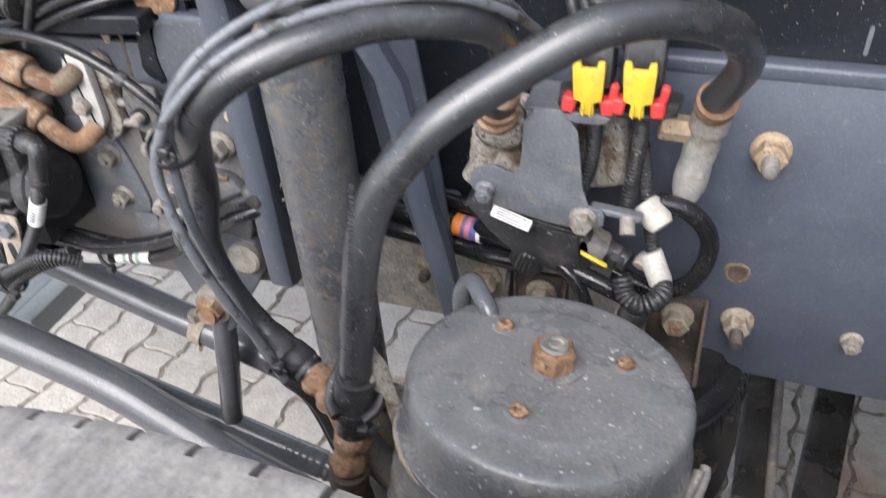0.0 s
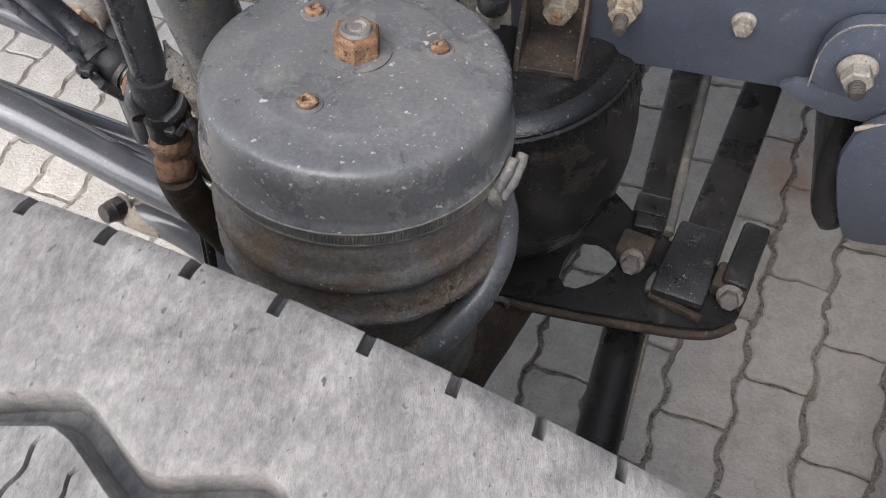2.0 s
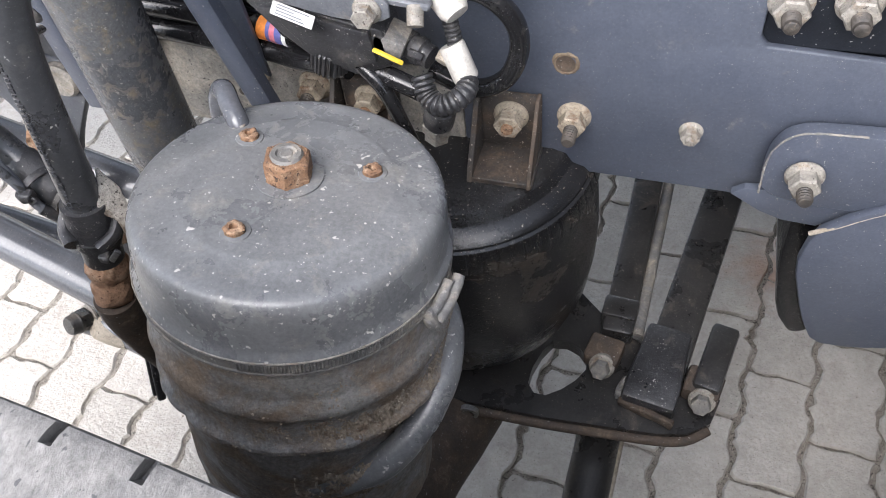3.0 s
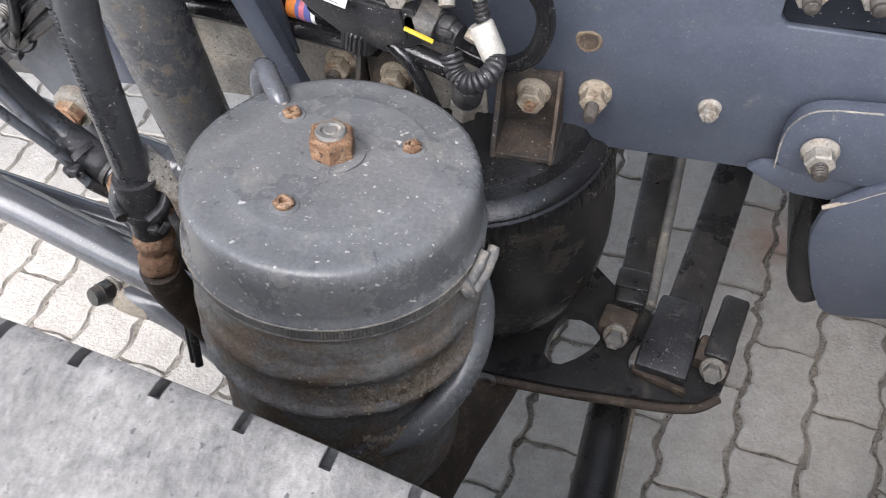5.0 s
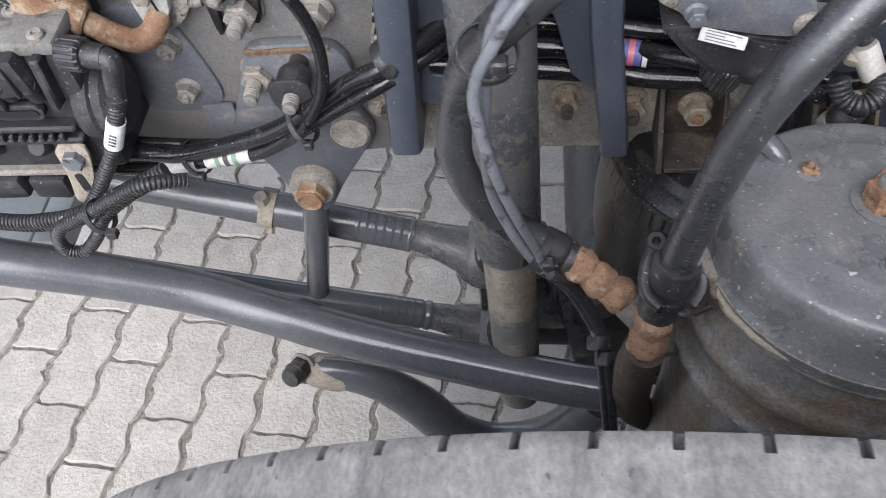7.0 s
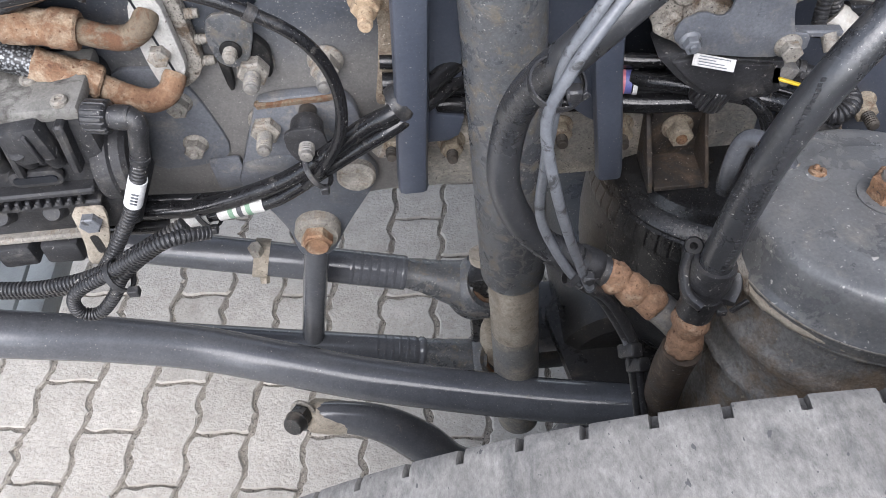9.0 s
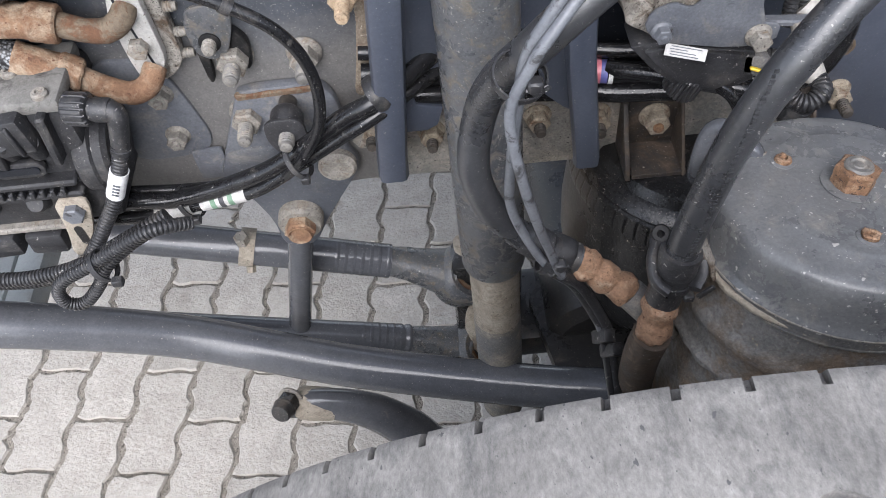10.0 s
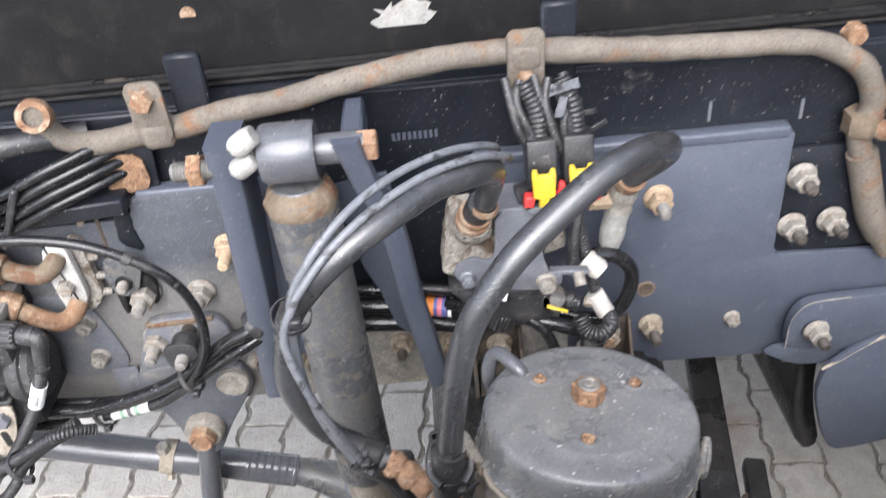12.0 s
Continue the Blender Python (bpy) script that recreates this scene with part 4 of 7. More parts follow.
part("skirt", rough_up(lathe([(0.078, -0.114), (0.0835, -0.120), (0.0870, -0.130), (0.0880, -0.142), (0.0890, -0.165), (0.0890, -0.20), (0.088, -0.26), (0.07, -0.28), (0, -0.28)], CM @ Matrix.Translation((0.004, 0.002, 0)), 72), 0.0016, 0.02, 1), chamber_dirty, chamber)


def radius_at(prof, z):
    for (r0, z0), (r1, z1) in zip(prof, prof[1:]):
        if z1 <= z <= z0:
            return r0 + (r1 - r0) * (z0 - z) / max(z0 - z1, 1e-6)
    return prof[-1][0]


def crust(prof, a0, a1, z0, z1, na, nz, where, thick, seed):
    """Dried mud on a turned wall: a lumpy skin that lies on it wherever where(a, z) and the noise are high enough."""
    b = bmesh.new()
    grid = []
    for i in range(na + 1):
        a = a0 + (a1 - a0) * i / na
        col = []
        for k in range(nz + 1):
            z = z0 + (z1 - z0) * k / nz
            q = Vector((a * 9.3, z * 100, seed))
            n = 0.55 * mnoise.noise(q * 0.55) + 0.45 * mnoise.noise(q * 1.7) + 0.40 * mnoise.noise(q * 5.0) + 0.30 * mnoise.noise(q * 11.0)
            h = where(a, z) + n
            r = radius_at(prof, z) - 0.0008 + thick * max(-0.3, min(1.3, h)) * (0.8 + 0.9 * mnoise.noise(q * 8.0 + Vector((3, 1, 7))))
            col.append((b.verts.new(CM @ Vector((r * math.cos(a), r * math.sin(a), z))), h))
        grid.append(col)
    for p, q in zip(grid, grid[1:]):
        for k in range(nz):
            four = (p[k], q[k], q[k + 1], p[k + 1])
            if sum(h for _, h in four) > 0.5:
                b.faces.new([v for v, _ in four])
    for v in [v for v in b.verts if not v.link_faces]:
        b.verts.remove(v)
    bmesh.ops.recalc_face_normals(b, faces=b.faces)
    return b


def hump(x, at, width):
    return math.exp(-((x - at) / width) ** 2)


part("mud_crust", crust(low_prof, 1.75, 3.75, -0.044, -0.1115, 300, 80, lambda a, z: 1.15 * hump(z, -0.101, 0.010) * hump(a, 2.85, 0.75) + 0.62 * hump(z, -0.060, 0.014) * hump(a, 2.42, 0.34) + 0.5 * hump(z, -0.088, 0.012) * hump(a, 2.6, 0.5) + 0.55 * hump(a, 3.55, 0.25) * hump(z, -0.09, 0.02) - 0.36, 0.0020, 1.0), mud, chamber, "thick brown crust of dried mud")["kind"] = "stuff"
rb = random.Random(8)
b = bmesh.new()
for i in range(150):
    a = rb.gauss(2.7, 0.5)
    z = min(-0.045, max(-0.110, rb.gauss(-0.092, 0.018)))
    rad = radius_at(low_prof, z) + 0.0002
    bmesh.ops.create_icosphere(b, subdivisions=1, radius=0.0003 + 0.0008 * rb.random() ** 2, matrix=CM @ Matrix.Translation((rad * math.cos(a), rad * math.sin(a), z)) @ Matrix.Diagonal((rb.uniform(0.5, 1.3), rb.uniform(0.5, 1.3), rb.uniform(0.3, 0.8), 1)))
part("caked_dirt", rough_up(b, 0.0005, 0.0012), mud, chamber, "crumbs of dried mud")["kind"] = "stuff"
nq = CI @ Vector((-0.0873, 0.5908, 0.9334))
NUT = Matrix.Translation((nq.x, nq.y, 0))
nut = part("centre_nut", rough_up(hexagon(0.0142, 0.0115, 0.0270, CM @ NUT @ pose(0, 0, 0, 0, 0, 12)), 0.0009, 0.004, 3), nut_rust, chamber, "rusty hexagon centre nut")
part("nut_washer", lathe([(0.013, 0.0115), (0.0195, 0.0118), (0.0195, 0.0126), (0.013, 0.0130)], CM @ NUT, 32), chamber_paint, nut)
part("nut_bore", rough_up(lathe([(0, 0.0282), (0.0030, 0.0282), (0.0038, 0.0274), (0.0052, 0.0274), (0.0060, 0.0287), (0.0084, 0.0286), (0.0096, 0.0268)], CM @ NUT, 24), 0.0003, 0.004, 1), stud_pale, nut, "worn grey stud end")
for k in ((-0.1245, 0.6155, 0.921), (-0.0445, 0.605, 0.916), (-0.0970, 0.5405, 0.933)):
    q = CI @ Vector(k)
    pm = CM @ Matrix.Translation((q.x, q.y, 0.0115))
    plug = part("plug", rough_up(lathe([(0, 0.0002), (0.0062, 0.0002), (0.0062, 0.0036), (0.0052, 0.0044), (0.0030, 0.0046), (0.0024, 0.002), (0, 0.0024)], pm @ Matrix.Scale(0.90, 4), 18), 0.0014, 0.0035, 1), nut_rust, chamber, "small rusty plug")
    part("plug_rim", lathe([(0.006, 0), (0.0085, 0), (0.0082, 0.0008), (0.006, 0.0014)], pm, 20), chamber_paint, plug)
part("worn_rim", tube([CM @ Vector((0.0938 * math.cos(a), 0.0938 * math.sin(a), -0.0300)) for a in (0.6 + 0.2 * k for k in range(15))], 0.0007, 6, 0.006), zinc_dusty, chamber, "paint worn off the rim")
fold = [(2.35, 0.0850, -0.176), (2.6, 0.0900, -0.166), (2.85, 0.0940, -0.154), (3.05, 0.0965, -0.142), (3.25, 0.0975, -0.129), (3.5, 0.0965, -0.116), (3.8, 0.0930, -0.108), (4.2, 0.0890, -0.104)]
part("rubber_fold", rough_up(tube([CM @ Vector((r * math.cos(a), r * math.sin(a), z)) for a, r, z in fold], 0.0105, 20, 0.005, taper=lambda u: min(1.0, 0.35 + 2.2 * u)), 0.0008, 0.014), chamber_paint, chamber, "smooth rubber fold of the housing")
flap = [(0.0935, -0.140), (0.0965, -0.150), (0.0960, -0.165), (0.0945, -0.178), (0.0930, -0.190)]
part("torn_flap", crust(flap, 2.30, 3.05, -0.141, -0.188, 120, 50, lambda a, z: 1.0 * hump(a, 2.68, 0.28) * hump(z, -0.164 + 0.03 * (a - 2.68), 0.016) - 0.15, 0.0030, 5.0), mud, chamber, "crumbling dirty flap below the fold")
# clamp lug at the front
on_cap = lambda a, r, z: CM @ Vector((r * math.cos(a), r * math.sin(a), z))
b = tube([on_cap(3.30, 0.0945, -0.0440), on_cap(3.38, 0.0962, -0.0375), on_cap(3.46, 0.0975, -0.0310), on_cap(3.51, 0.0980, -0.0265)], 0.0033, 16, 0.002)
lug = part("clamp_lug", rough_up(b, 0.0006, 0.004, 1), dirty_paint, chamber, "worn bare clamp bolt")
b = tube([on_cap(3.36, 0.0985, -0.0460), on_cap(3.44, 0.1005, -0.0395), on_cap(3.52, 0.1015, -0.0330), on_cap(3.58, 0.1015, -0.0280)], 0.0037, 16, 0.002)
part("bolt_sleeve", rough_up(b, 0.0007, 0.004, 1), dirty_paint, lug)
part("lug_ear", rough_up(box((0.008, 0.007, 0.014), Matrix.Translation(on_cap(3.33, 0.0955, -0.0435)) @ pose(0, 0, 0, 10, 20, 190), 0.002, seg=2), 0.0007, 0.005, 1), dirty_paint, lug)

# lug and bracket at the hose side
b = box((0.028, 0.024, 0.006), (-0.186, 0.572, 0.876), 0.002)
b = slab([(-0.005, -0.024), (0.006, -0.026), (0.007, -0.004), (0.010, 0.010), (0.006, 0.026), (0.001, 0.018), (-0.004, 0.024), (-0.007, 0.006), (-0.003, -0.006)], 0.003, Matrix.Translation((-0.1915, 0.558, 0.902)) @ pose(0, 0, 0, 62, 0, 64), 0.0008, b)
part("side_lug", rough_up(b, 0.0012, 0.006, 3), alu_cast, chamber, "corroded bracket tab")
part("rim_scrape", rough_up(tube([CM @ Vector((0.0922 * math.cos(a), 0.0922 * math.sin(a), -0.0365)) for a in (0.3, 0.5, 0.7, 0.9, 1.1, 1.3, 1.5)], 0.0036, 12, 0.003, taper=lambda u: max(0.25, 1 - u ** 4)), 0.0010, 0.006), tan_dust, chamber, "dusty bare edge of the band")
part("vent_elbow", tube([(-0.158, 0.668, 0.850), (-0.1640, 0.657, 0.872), (-0.1665, 0.6510, 0.892), (-0.1650, 0.6510, 0.909), (-0.1610, 0.6518, 0.9180), (-0.1550, 0.6475, 0.9225), (-0.1480, 0.6385, 0.9215), (-0.1395, 0.6290, 0.9160), (-0.1370, 0.6255, 0.907)], 0.0067, 20, 0.004), tube_paint, chamber, "smooth grey vent elbow")
part("elbow_clip", slab([(-0.006, 0), (0.010, 0.001), (0.008, 0.005), (0.011, 0.009), (0.003, 0.007), (-0.004, 0.006)], 0.0012, Matrix.Translation((-0.1370, 0.6215, 0.914)) @ pose(0, 0, 0, 60, 0, 20) @ Matrix.Scale(0.55, 4), 0.0003), zinc_dusty, chamber, "bent tin clip")

# ---- air spring ----
SX, SY = -0.078, 0.852
bag = thing("air_spring", "black rubber air spring bellows under the rail", "air spring", (SX, SY, 0.43))
part("top_plate", lathe([(0, 0.722), (0.10, 0.722), (0.112, 0.718), (0.118, 0.708), (0.129, 0.704), (0.134, 0.698), (0.134, 0.690), (0, 0.69)], Matrix.Translation((SX, SY, 0)), 72), bellow_rubber, bag, "black steel top plate")


def fluted(a, h):
    return 0.0009 * (1 if int(a * 330 / math.pi + 0.5) % 10 == 0 else 0)


part("bead", lathe([(0.130, 0.697), (0.137, 0.694), (0.141, 0.680), (0.140, 0.668), (0.130, 0.664)], Matrix.Translation((SX, SY, 0)), 660, wave=lambda a, h: -fluted(a, h)), bellow_rubber, bag, "ribbed rubber bead")
part("bellows", lathe([(0.136, 0.668), (0.141, 0.64), (0.144, 0.60), (0.1435, 0.56), (0.139, 0.52), (0.128, 0.485), (0.115, 0.465), (0.10, 0.45), (0.095, 0.43), (0, 0.43)], Matrix.Translation((SX, SY, 0)), 72), bellow_rubber, bag)
side = [(0.832, 0.787), (0.822, 0.787), (0.808, 0.765), (0.786, 0.735), (0.780, 0.722), (0.832, 0.722)]
YZ = Matrix(((0, 0, 1, 0), (1, 0, 0, 0), (0, 1, 0, 0), (0, 0, 0, 1)))
for x in (-0.143, -0.015):
    part("bracket_back", slab(rounded(x - 0.026, 0.712, x + 0.026, 0.786, 0.006), 0.005, on_rail(0, 0.832, 0), 0.001), grime, bag, "dirty brown upright bracket")
    part("bracket_rib", slab(side, 0.0035, Matrix.Translation((x + 0.022, 0, 0)) @ YZ, 0.0008), rust_dark, bag)
    part("bracket_rib", slab(side, 0.005, Matrix.Translation((x - (0.034 if x < -0.1 else 0.031), 0, 0)) @ YZ, 0.001), grime, bag)
    part("bracket_foot", box((0.054, 0.05, 0.006), (x, 0.807, 0.724), 0.001), grime, bag)
    flange_bolt(bag, on_rail(x, 0.827, 0.764), 0.9, 0.003, bolt_dusty, nut_rust)

# ---- support arm with the clamped bars ----
carrier = thing("support_arm", "black steel arm carrying the air spring", "suspension arm", (0.05, 0.8, 0.40))
pl = [(-0.24, 0.745), (-0.13, 0.728), (-0.046, 0.724), (0.036, 0.724), (0.097, 0.727), (0.158, 0.731), (0.190, 0.738), (0.213, 0.756), (0.221, 0.785), (0.206, 0.812), (0.15, 0.83), (0.099, 0.855), (0.05, 0.90), (-0.02, 0.97), (-0.2, 0.97), (-0.26, 0.85)]
hole = [(0.030, 0.824), (0.047, 0.826), (0.062, 0.820), (0.072, 0.808), (0.073, 0.793), (0.064, 0.777), (0.050, 0.762), (0.034, 0.751), (0.021, 0.751), (0.012, 0.762), (0.013, 0.782), (0.020, 0.806)]


def plate_with_hole(outer, inner, z0, z1):
    b = bmesh.new()
    lo = [[b.verts.new((x, y, z)) for x, y in ring] for z in (z0, z1) for ring in (outer, inner)]
    for o, i in ((lo[0], lo[1]), (lo[2], lo[3])):
        es = [b.edges.new((r[k], r[(k + 1) % len(r)])) for r in (o, i) for k in range(len(r))]
        bmesh.ops.triangle_fill(b, edges=es, use_beauty=True, use_dissolve=False)
    for o, i in ((lo[0], lo[2]), (lo[1], lo[3])):
        for k in range(len(o)):
            j = (k + 1) % len(o)
            b.faces.new((o[k], o[j], i[j], i[k]))
    bmesh.ops.recalc_face_normals(b, faces=b.faces)
    return b


part("plate", plate_with_hole(pl, hole, 0.402, 0.420), underbody, carrier)
part("front_lip", tube([(x, y - 0.002, 0.408) for x, y in pl[:8]], 0.006, 10, 0.01), rust_dark, carrier, "dusty worn front edge")
part("lip_eye", lathe([(0.006, 0), (0.011, 0), (0.011, 0.006), (0.006, 0.006)], on_rail(-0.046, 0.720, 0.411), 20), dirty_paint, carrier)
bars = thing("cross_bars", "black flat steel bars clamped across the support arm", "steel bars", (0.15, 0.8, 0.43))
def flat_bar(x0, y0, x1, y1, width, z, lift=0.0):
    a, b = Vector((x0, y0, z)), Vector((x1, y1, z + lift))
    m = Matrix.Translation((a + b) / 2) @ pose(0, 0, 0, math.degrees(math.atan2(lift, y1 - y0)), 0, -math.degrees(math.atan2(x1 - x0, y1 - y0)))
    return box((width, (b - a).length, 0.026), m, 0.005, seg=2)


part("wide_bar", flat_bar(0.157, 0.80, 0.262, 1.39, 0.047, 0.432, 0.02), underbody, bars)
pad = slab([(-0.029, -0.050), (0.029, -0.050), (0.0295, -0.020), (0.026, 0.018), (0.0245, 0.050), (-0.0245, 0.050), (-0.026, 0.018), (-0.0295, -0.020)], 0.026, Matrix.Translation((0.1515, 0.802, 0.4225)) @ pose(0, 0, 0, 3, 0, -9), 0.005)
part("wide_bar_foot", pad, plastic_black, bars, "rounded black foot of the bar")
part("foot_edge", rough_up(box((0.062, 0.007, 0.012), Matrix.Translation((0.1435, 0.750, 0.427)) @ pose(0, 0, 0, 0, 0, -16), 0.002, seg=2), 0.0016, 0.006, 3), rust_dark, bars, "bare chipped edge")
part("foot_corner", rough_up(box((0.014, 0.026, 0.014), Matrix.Translation((0.118, 0.774, 0.427)) @ pose(0, 0, 0, 0, 0, -16), 0.003), 0.0014, 0.006, 2), dirty_paint, bars)
part("narrow_bar", flat_bar(0.1005, 0.835, 0.120, 1.33, 0.036, 0.432, 0.02), underbody, bars)
part("bar_cap", box((0.040, 0.030, 0.030), Matrix.Translation((0.1005, 0.868, 0.434)) @ pose(0, 0, 0, 0, 0, -4), 0.004, seg=2), underbody, bars)
# the narrow bar's lit, dusty right side, built as a lighter round strip
part("lit_bar_side", lathe([(0, 0), (0.0070, 0), (0.0070, 0.5), (0, 0.5)], along((0.1235, 0.84, 0.434), (0.150, 1.34, 0.454)), 20), dirty_paint, bars, "dusty side of the narrow bar, lightened as if lit")
part("pin_bar", box((0.030, 0.088, 0.028), Matrix.Translation((0.2105, 0.822, 0.438)) @ pose(0, 0, 0, 0, 0, -12), 0.005, seg=2), underbody, bars)
for x, y in ((0.200, 0.775), (0.090, 0.795)):
    b = box((0.040, 0.036, 0.022), Matrix.Translation((x, y + 0.016, 0.434)) @ pose(0, 0, 0, 0, 0, -12), 0.005, seg=2)
    blk = part("clamp_block", rough_up(b, 0.0012, 0.012), rust_dark, bars, "dirt-covered clamp block")
    part("clamp_bolt", lathe([(0, -0.004), (0.0145, -0.004), (0.0145, 0.002), (0.012, 0.004), (0, 0.004)], Matrix.Translation((x, y - 0.003, 0.436)) @ pose(0, 0, 0, 55, 0, -8), 24), zinc_dusty, blk, "dusty washer")
    part("bolt_end", hexagon(0.0105, 0.003, 0.016, Matrix.Translation((x, y - 0.004, 0.436)) @ pose(0, 0, 0, 55, 0, -8)), stud_pale, blk, "worn hexagon bolt end")
lower = thing("lower_tube", "dark round tube passing under the support arm", "tube", (0.10, 0.65, 0.3))
part("tube_wall", tube([(0.108, 0.92, 0.33), (0.0985, 0.76, 0.33), (0.091, 0.59, 0.33), (0.083, 0.42, 0.33)], 0.026, 24, 0.03), underbody, lower)
# thin tan strip along the tube's +x side
part("bright_side", tube([(0.1265, 0.82, 0.330), (0.1215, 0.74, 0.330), (0.1145, 0.62, 0.330)], 0.006, 10, 0.02), tan_dust, lower, "lighter tan strip along one side")

# ---- guide bracket at the rear ----
guide = thing("guide_bracket", "blue-grey painted bracket with a large dusty bolt", "bracket", (0.28, 0.80, 0.53))
gl = [(0.176, 0.714), (0.186, 0.722), (0.205, 0.724), (0.40, 0.724), (0.40, 0.700), (0.275, 0.704), (0.250, 0.688), (0.222, 0.690), (0.203, 0.697)]
part("upper_plate", slab(gl, 0.008, on_rail(0, 0.824, 0), 0.001), rail_paint, guide)
fl = soft_outline([(0.247, 0.692), (0.275, 0.722), (0.31, 0.74), (0.40, 0.74), (0.42, 0.62), (0.37, 0.55), (0.321, 0.536), (0.285, 0.535), (0.266, 0.574), (0.243, 0.647)], 1)
part("curved_cheek", slab(fl, 0.010, on_rail(0, 0.812, 0), 0.003), rail_paint, guide)
part("worn_edge", tube([(0.245, 0.805, 0.690), (0.262, 0.804, 0.703), (0.285, 0.804, 0.722), (0.31, 0.804, 0.738)], 0.0022, 8, 0.004), tan_dust, guide, "bare rusty weld")
seat = soft_outline([(0.197, 0.716), (0.195, 0.766), (0.203, 0.786), (0.222, 0.797), (0.40, 0.799), (0.40, 0.716)], 2)
part("seat", slab(seat, 0.015, on_rail(0, 0.826, 0), 0.002), rail_paint, guide, "blue-grey seat plate with dusty edges")
part("seat_edge", rough_up(tube([(0.1965, 0.8115, 0.724), (0.1955, 0.8115, 0.762), (0.2025, 0.8115, 0.783), (0.2185, 0.8115, 0.7945), (0.26, 0.8115, 0.7975)], 0.0009, 8, 0.003), 0.0006, 0.004), dirty_paint, guide, "dusty worn plate edge")
flange_bolt(guide, on_rail(0.225, 0.806, 0.756), 0.88, 0.013, zinc_dusty, stud_dark)
stop = thing("rubber_stop", "black worn rubber stop behind the bracket", "rubber stop", (0.25, 0.86, 0.5))
part("block", slab(soft_outline([(0.234, 0.70), (0.262, 0.70), (0.262, 0.644), (0.272, 0.58), (0.296, 0.50), (0.276, 0.485), (0.254, 0.52), (0.239, 0.60)], 1), 0.24, on_rail(0, 1.082, 0), 0.008), bellow_rubber, stop)
part("torn_edge", rough_up(box((0.022, 0.014, 0.022), Matrix.Translation((0.216, 0.835, 0.690)) @ pose(0, 0, 0, 20, 30, 10), 0.005), 0.003, 0.01, 2), underbody, stop)

# ---- brake hoses with their fittings ----
hose_a = thing("brake_hose", "thick black rubber air hose with a rusty fitting", "hose", (-0.27, 0.60, 0.85), group="brake hoses")
path_a = [(-0.156, 0.731, 1.030), (-0.150, 0.716, 1.060), (-0.151, 0.690, 1.088), (-0.167, 0.660, 1.105), (-0.1956, 0.6354, 1.1129), (-0.226, 0.608, 1.112), (-0.2536, 0.5890, 1.1045), (-0.278, 0.580, 1.090), (-0.2995, 0.582, 1.066), (-0.318, 0.600, 1.030), (-0.3285, 0.6105, 0.995), (-0.3345, 0.606, 0.9532), (-0.325, 0.606, 0.912), (-0.3075, 0.6055, 0.8830), (-0.285, 0.599, 0.868), (-0.2640, 0.5935, 0.858)]
part("hose", tube(path_a, 0.0105, 24, 0.007), hose_rubber, hose_a)


def fitting(parent, a, b, r, mat, ribs=3):
    d = (Vector(b) - Vector(a)).length
    prof = [(0, 0), (r * 0.9, 0)]
    for i in range(ribs):
        z0, z1 = d * i / ribs, d * (i + 1) / ribs
        prof += [(r * 0.96, z0 + 0.0015), (r * 1.08, z0 + (z1 - z0) * 0.3), (r * (1.16 if i % 2 == 0 else 1.10), (z0 + z1) / 2), (r * 1.10, z0 + (z1 - z0) * 0.75), (r * 0.92, z1 - 0.001)]
    prof += [(r * 0.8, d), (0, d)]
    return part("fitting", rough_up(lathe(prof, along(a, b), 24), 0.0018, 0.008, 1), mat, parent, "rusty lumpy hose fitting")


part("clamp", lathe([(0.0107, -0.012), (0.0124, -0.012), (0.0124, 0.012), (0.0107, 0.012)], along((-0.276, 0.597, 0.863), (-0.2640, 0.5935, 0.858)), 24), plastic_black, hose_a, "black hose clamp")
fitting(hose_a, (-0.2640, 0.5940, 0.8580), (-0.2265, 0.5760, 0.8330), 0.0112, rust_orange, 3)
part("tail", tube([(-0.2275, 0.5765, 0.834), (-0.213, 0.568, 0.820), (-0.196, 0.570, 0.79)], 0.0120, 18, 0.006), dirty_paint, hose_a)
part("top_fitting", lathe([(0.0107, 0), (0.0125, 0), (0.0125, 0.006), (0.0107, 0.006)], along((-0.156, 0.732, 1.026), (-0.160, 0.737, 1.0)), 24), rust, hose_a, "rusty band")
hose_b = thing("brake_hose", "thick black rubber air hose looping to the rear valve", "hose", (-0.22, 0.56, 0.86), group="brake hoses")
path_b = [(-0.016, 0.765, 1.020), (-0.008, 0.740, 1.045), (-0.0040, 0.708, 1.076), (-0.014, 0.672, 1.106), (-0.0345, 0.640, 1.1255), (-0.060, 0.616, 1.133), (-0.0867, 0.598, 1.1290), (-0.1379, 0.5715, 1.0998), (-0.160, 0.562, 1.078), (-0.1766, 0.5565, 1.054), (-0.1870, 0.556, 1.026), (-0.1944, 0.5565, 0.9946), (-0.2035, 0.556, 0.935), (-0.2090, 0.5535, 0.8879), (-0.2118, 0.552, 0.868)]
part("hose", tube(path_b, 0.0105, 24, 0.007), hose_rubber, hose_b)
rr = random.Random(5)
b = bmesh.new()
for i in range(52):
    z = 0.90 + 0.0032 * i
    y, x = 0.5550 - 0.0101, -0.2075 + (z - 0.9) * 0.125
    box((rr.uniform(0.0016, 0.0032), 0.0008, rr.uniform(0.0010, 0.0024)), Matrix.Translation((x + rr.uniform(-0.0006, 0.0006), y + max(0.0, z - 0.985) * 0.03, z)), 0, b)
part("raised_print", b, hose_rubber, hose_b, "unreadable raised print")
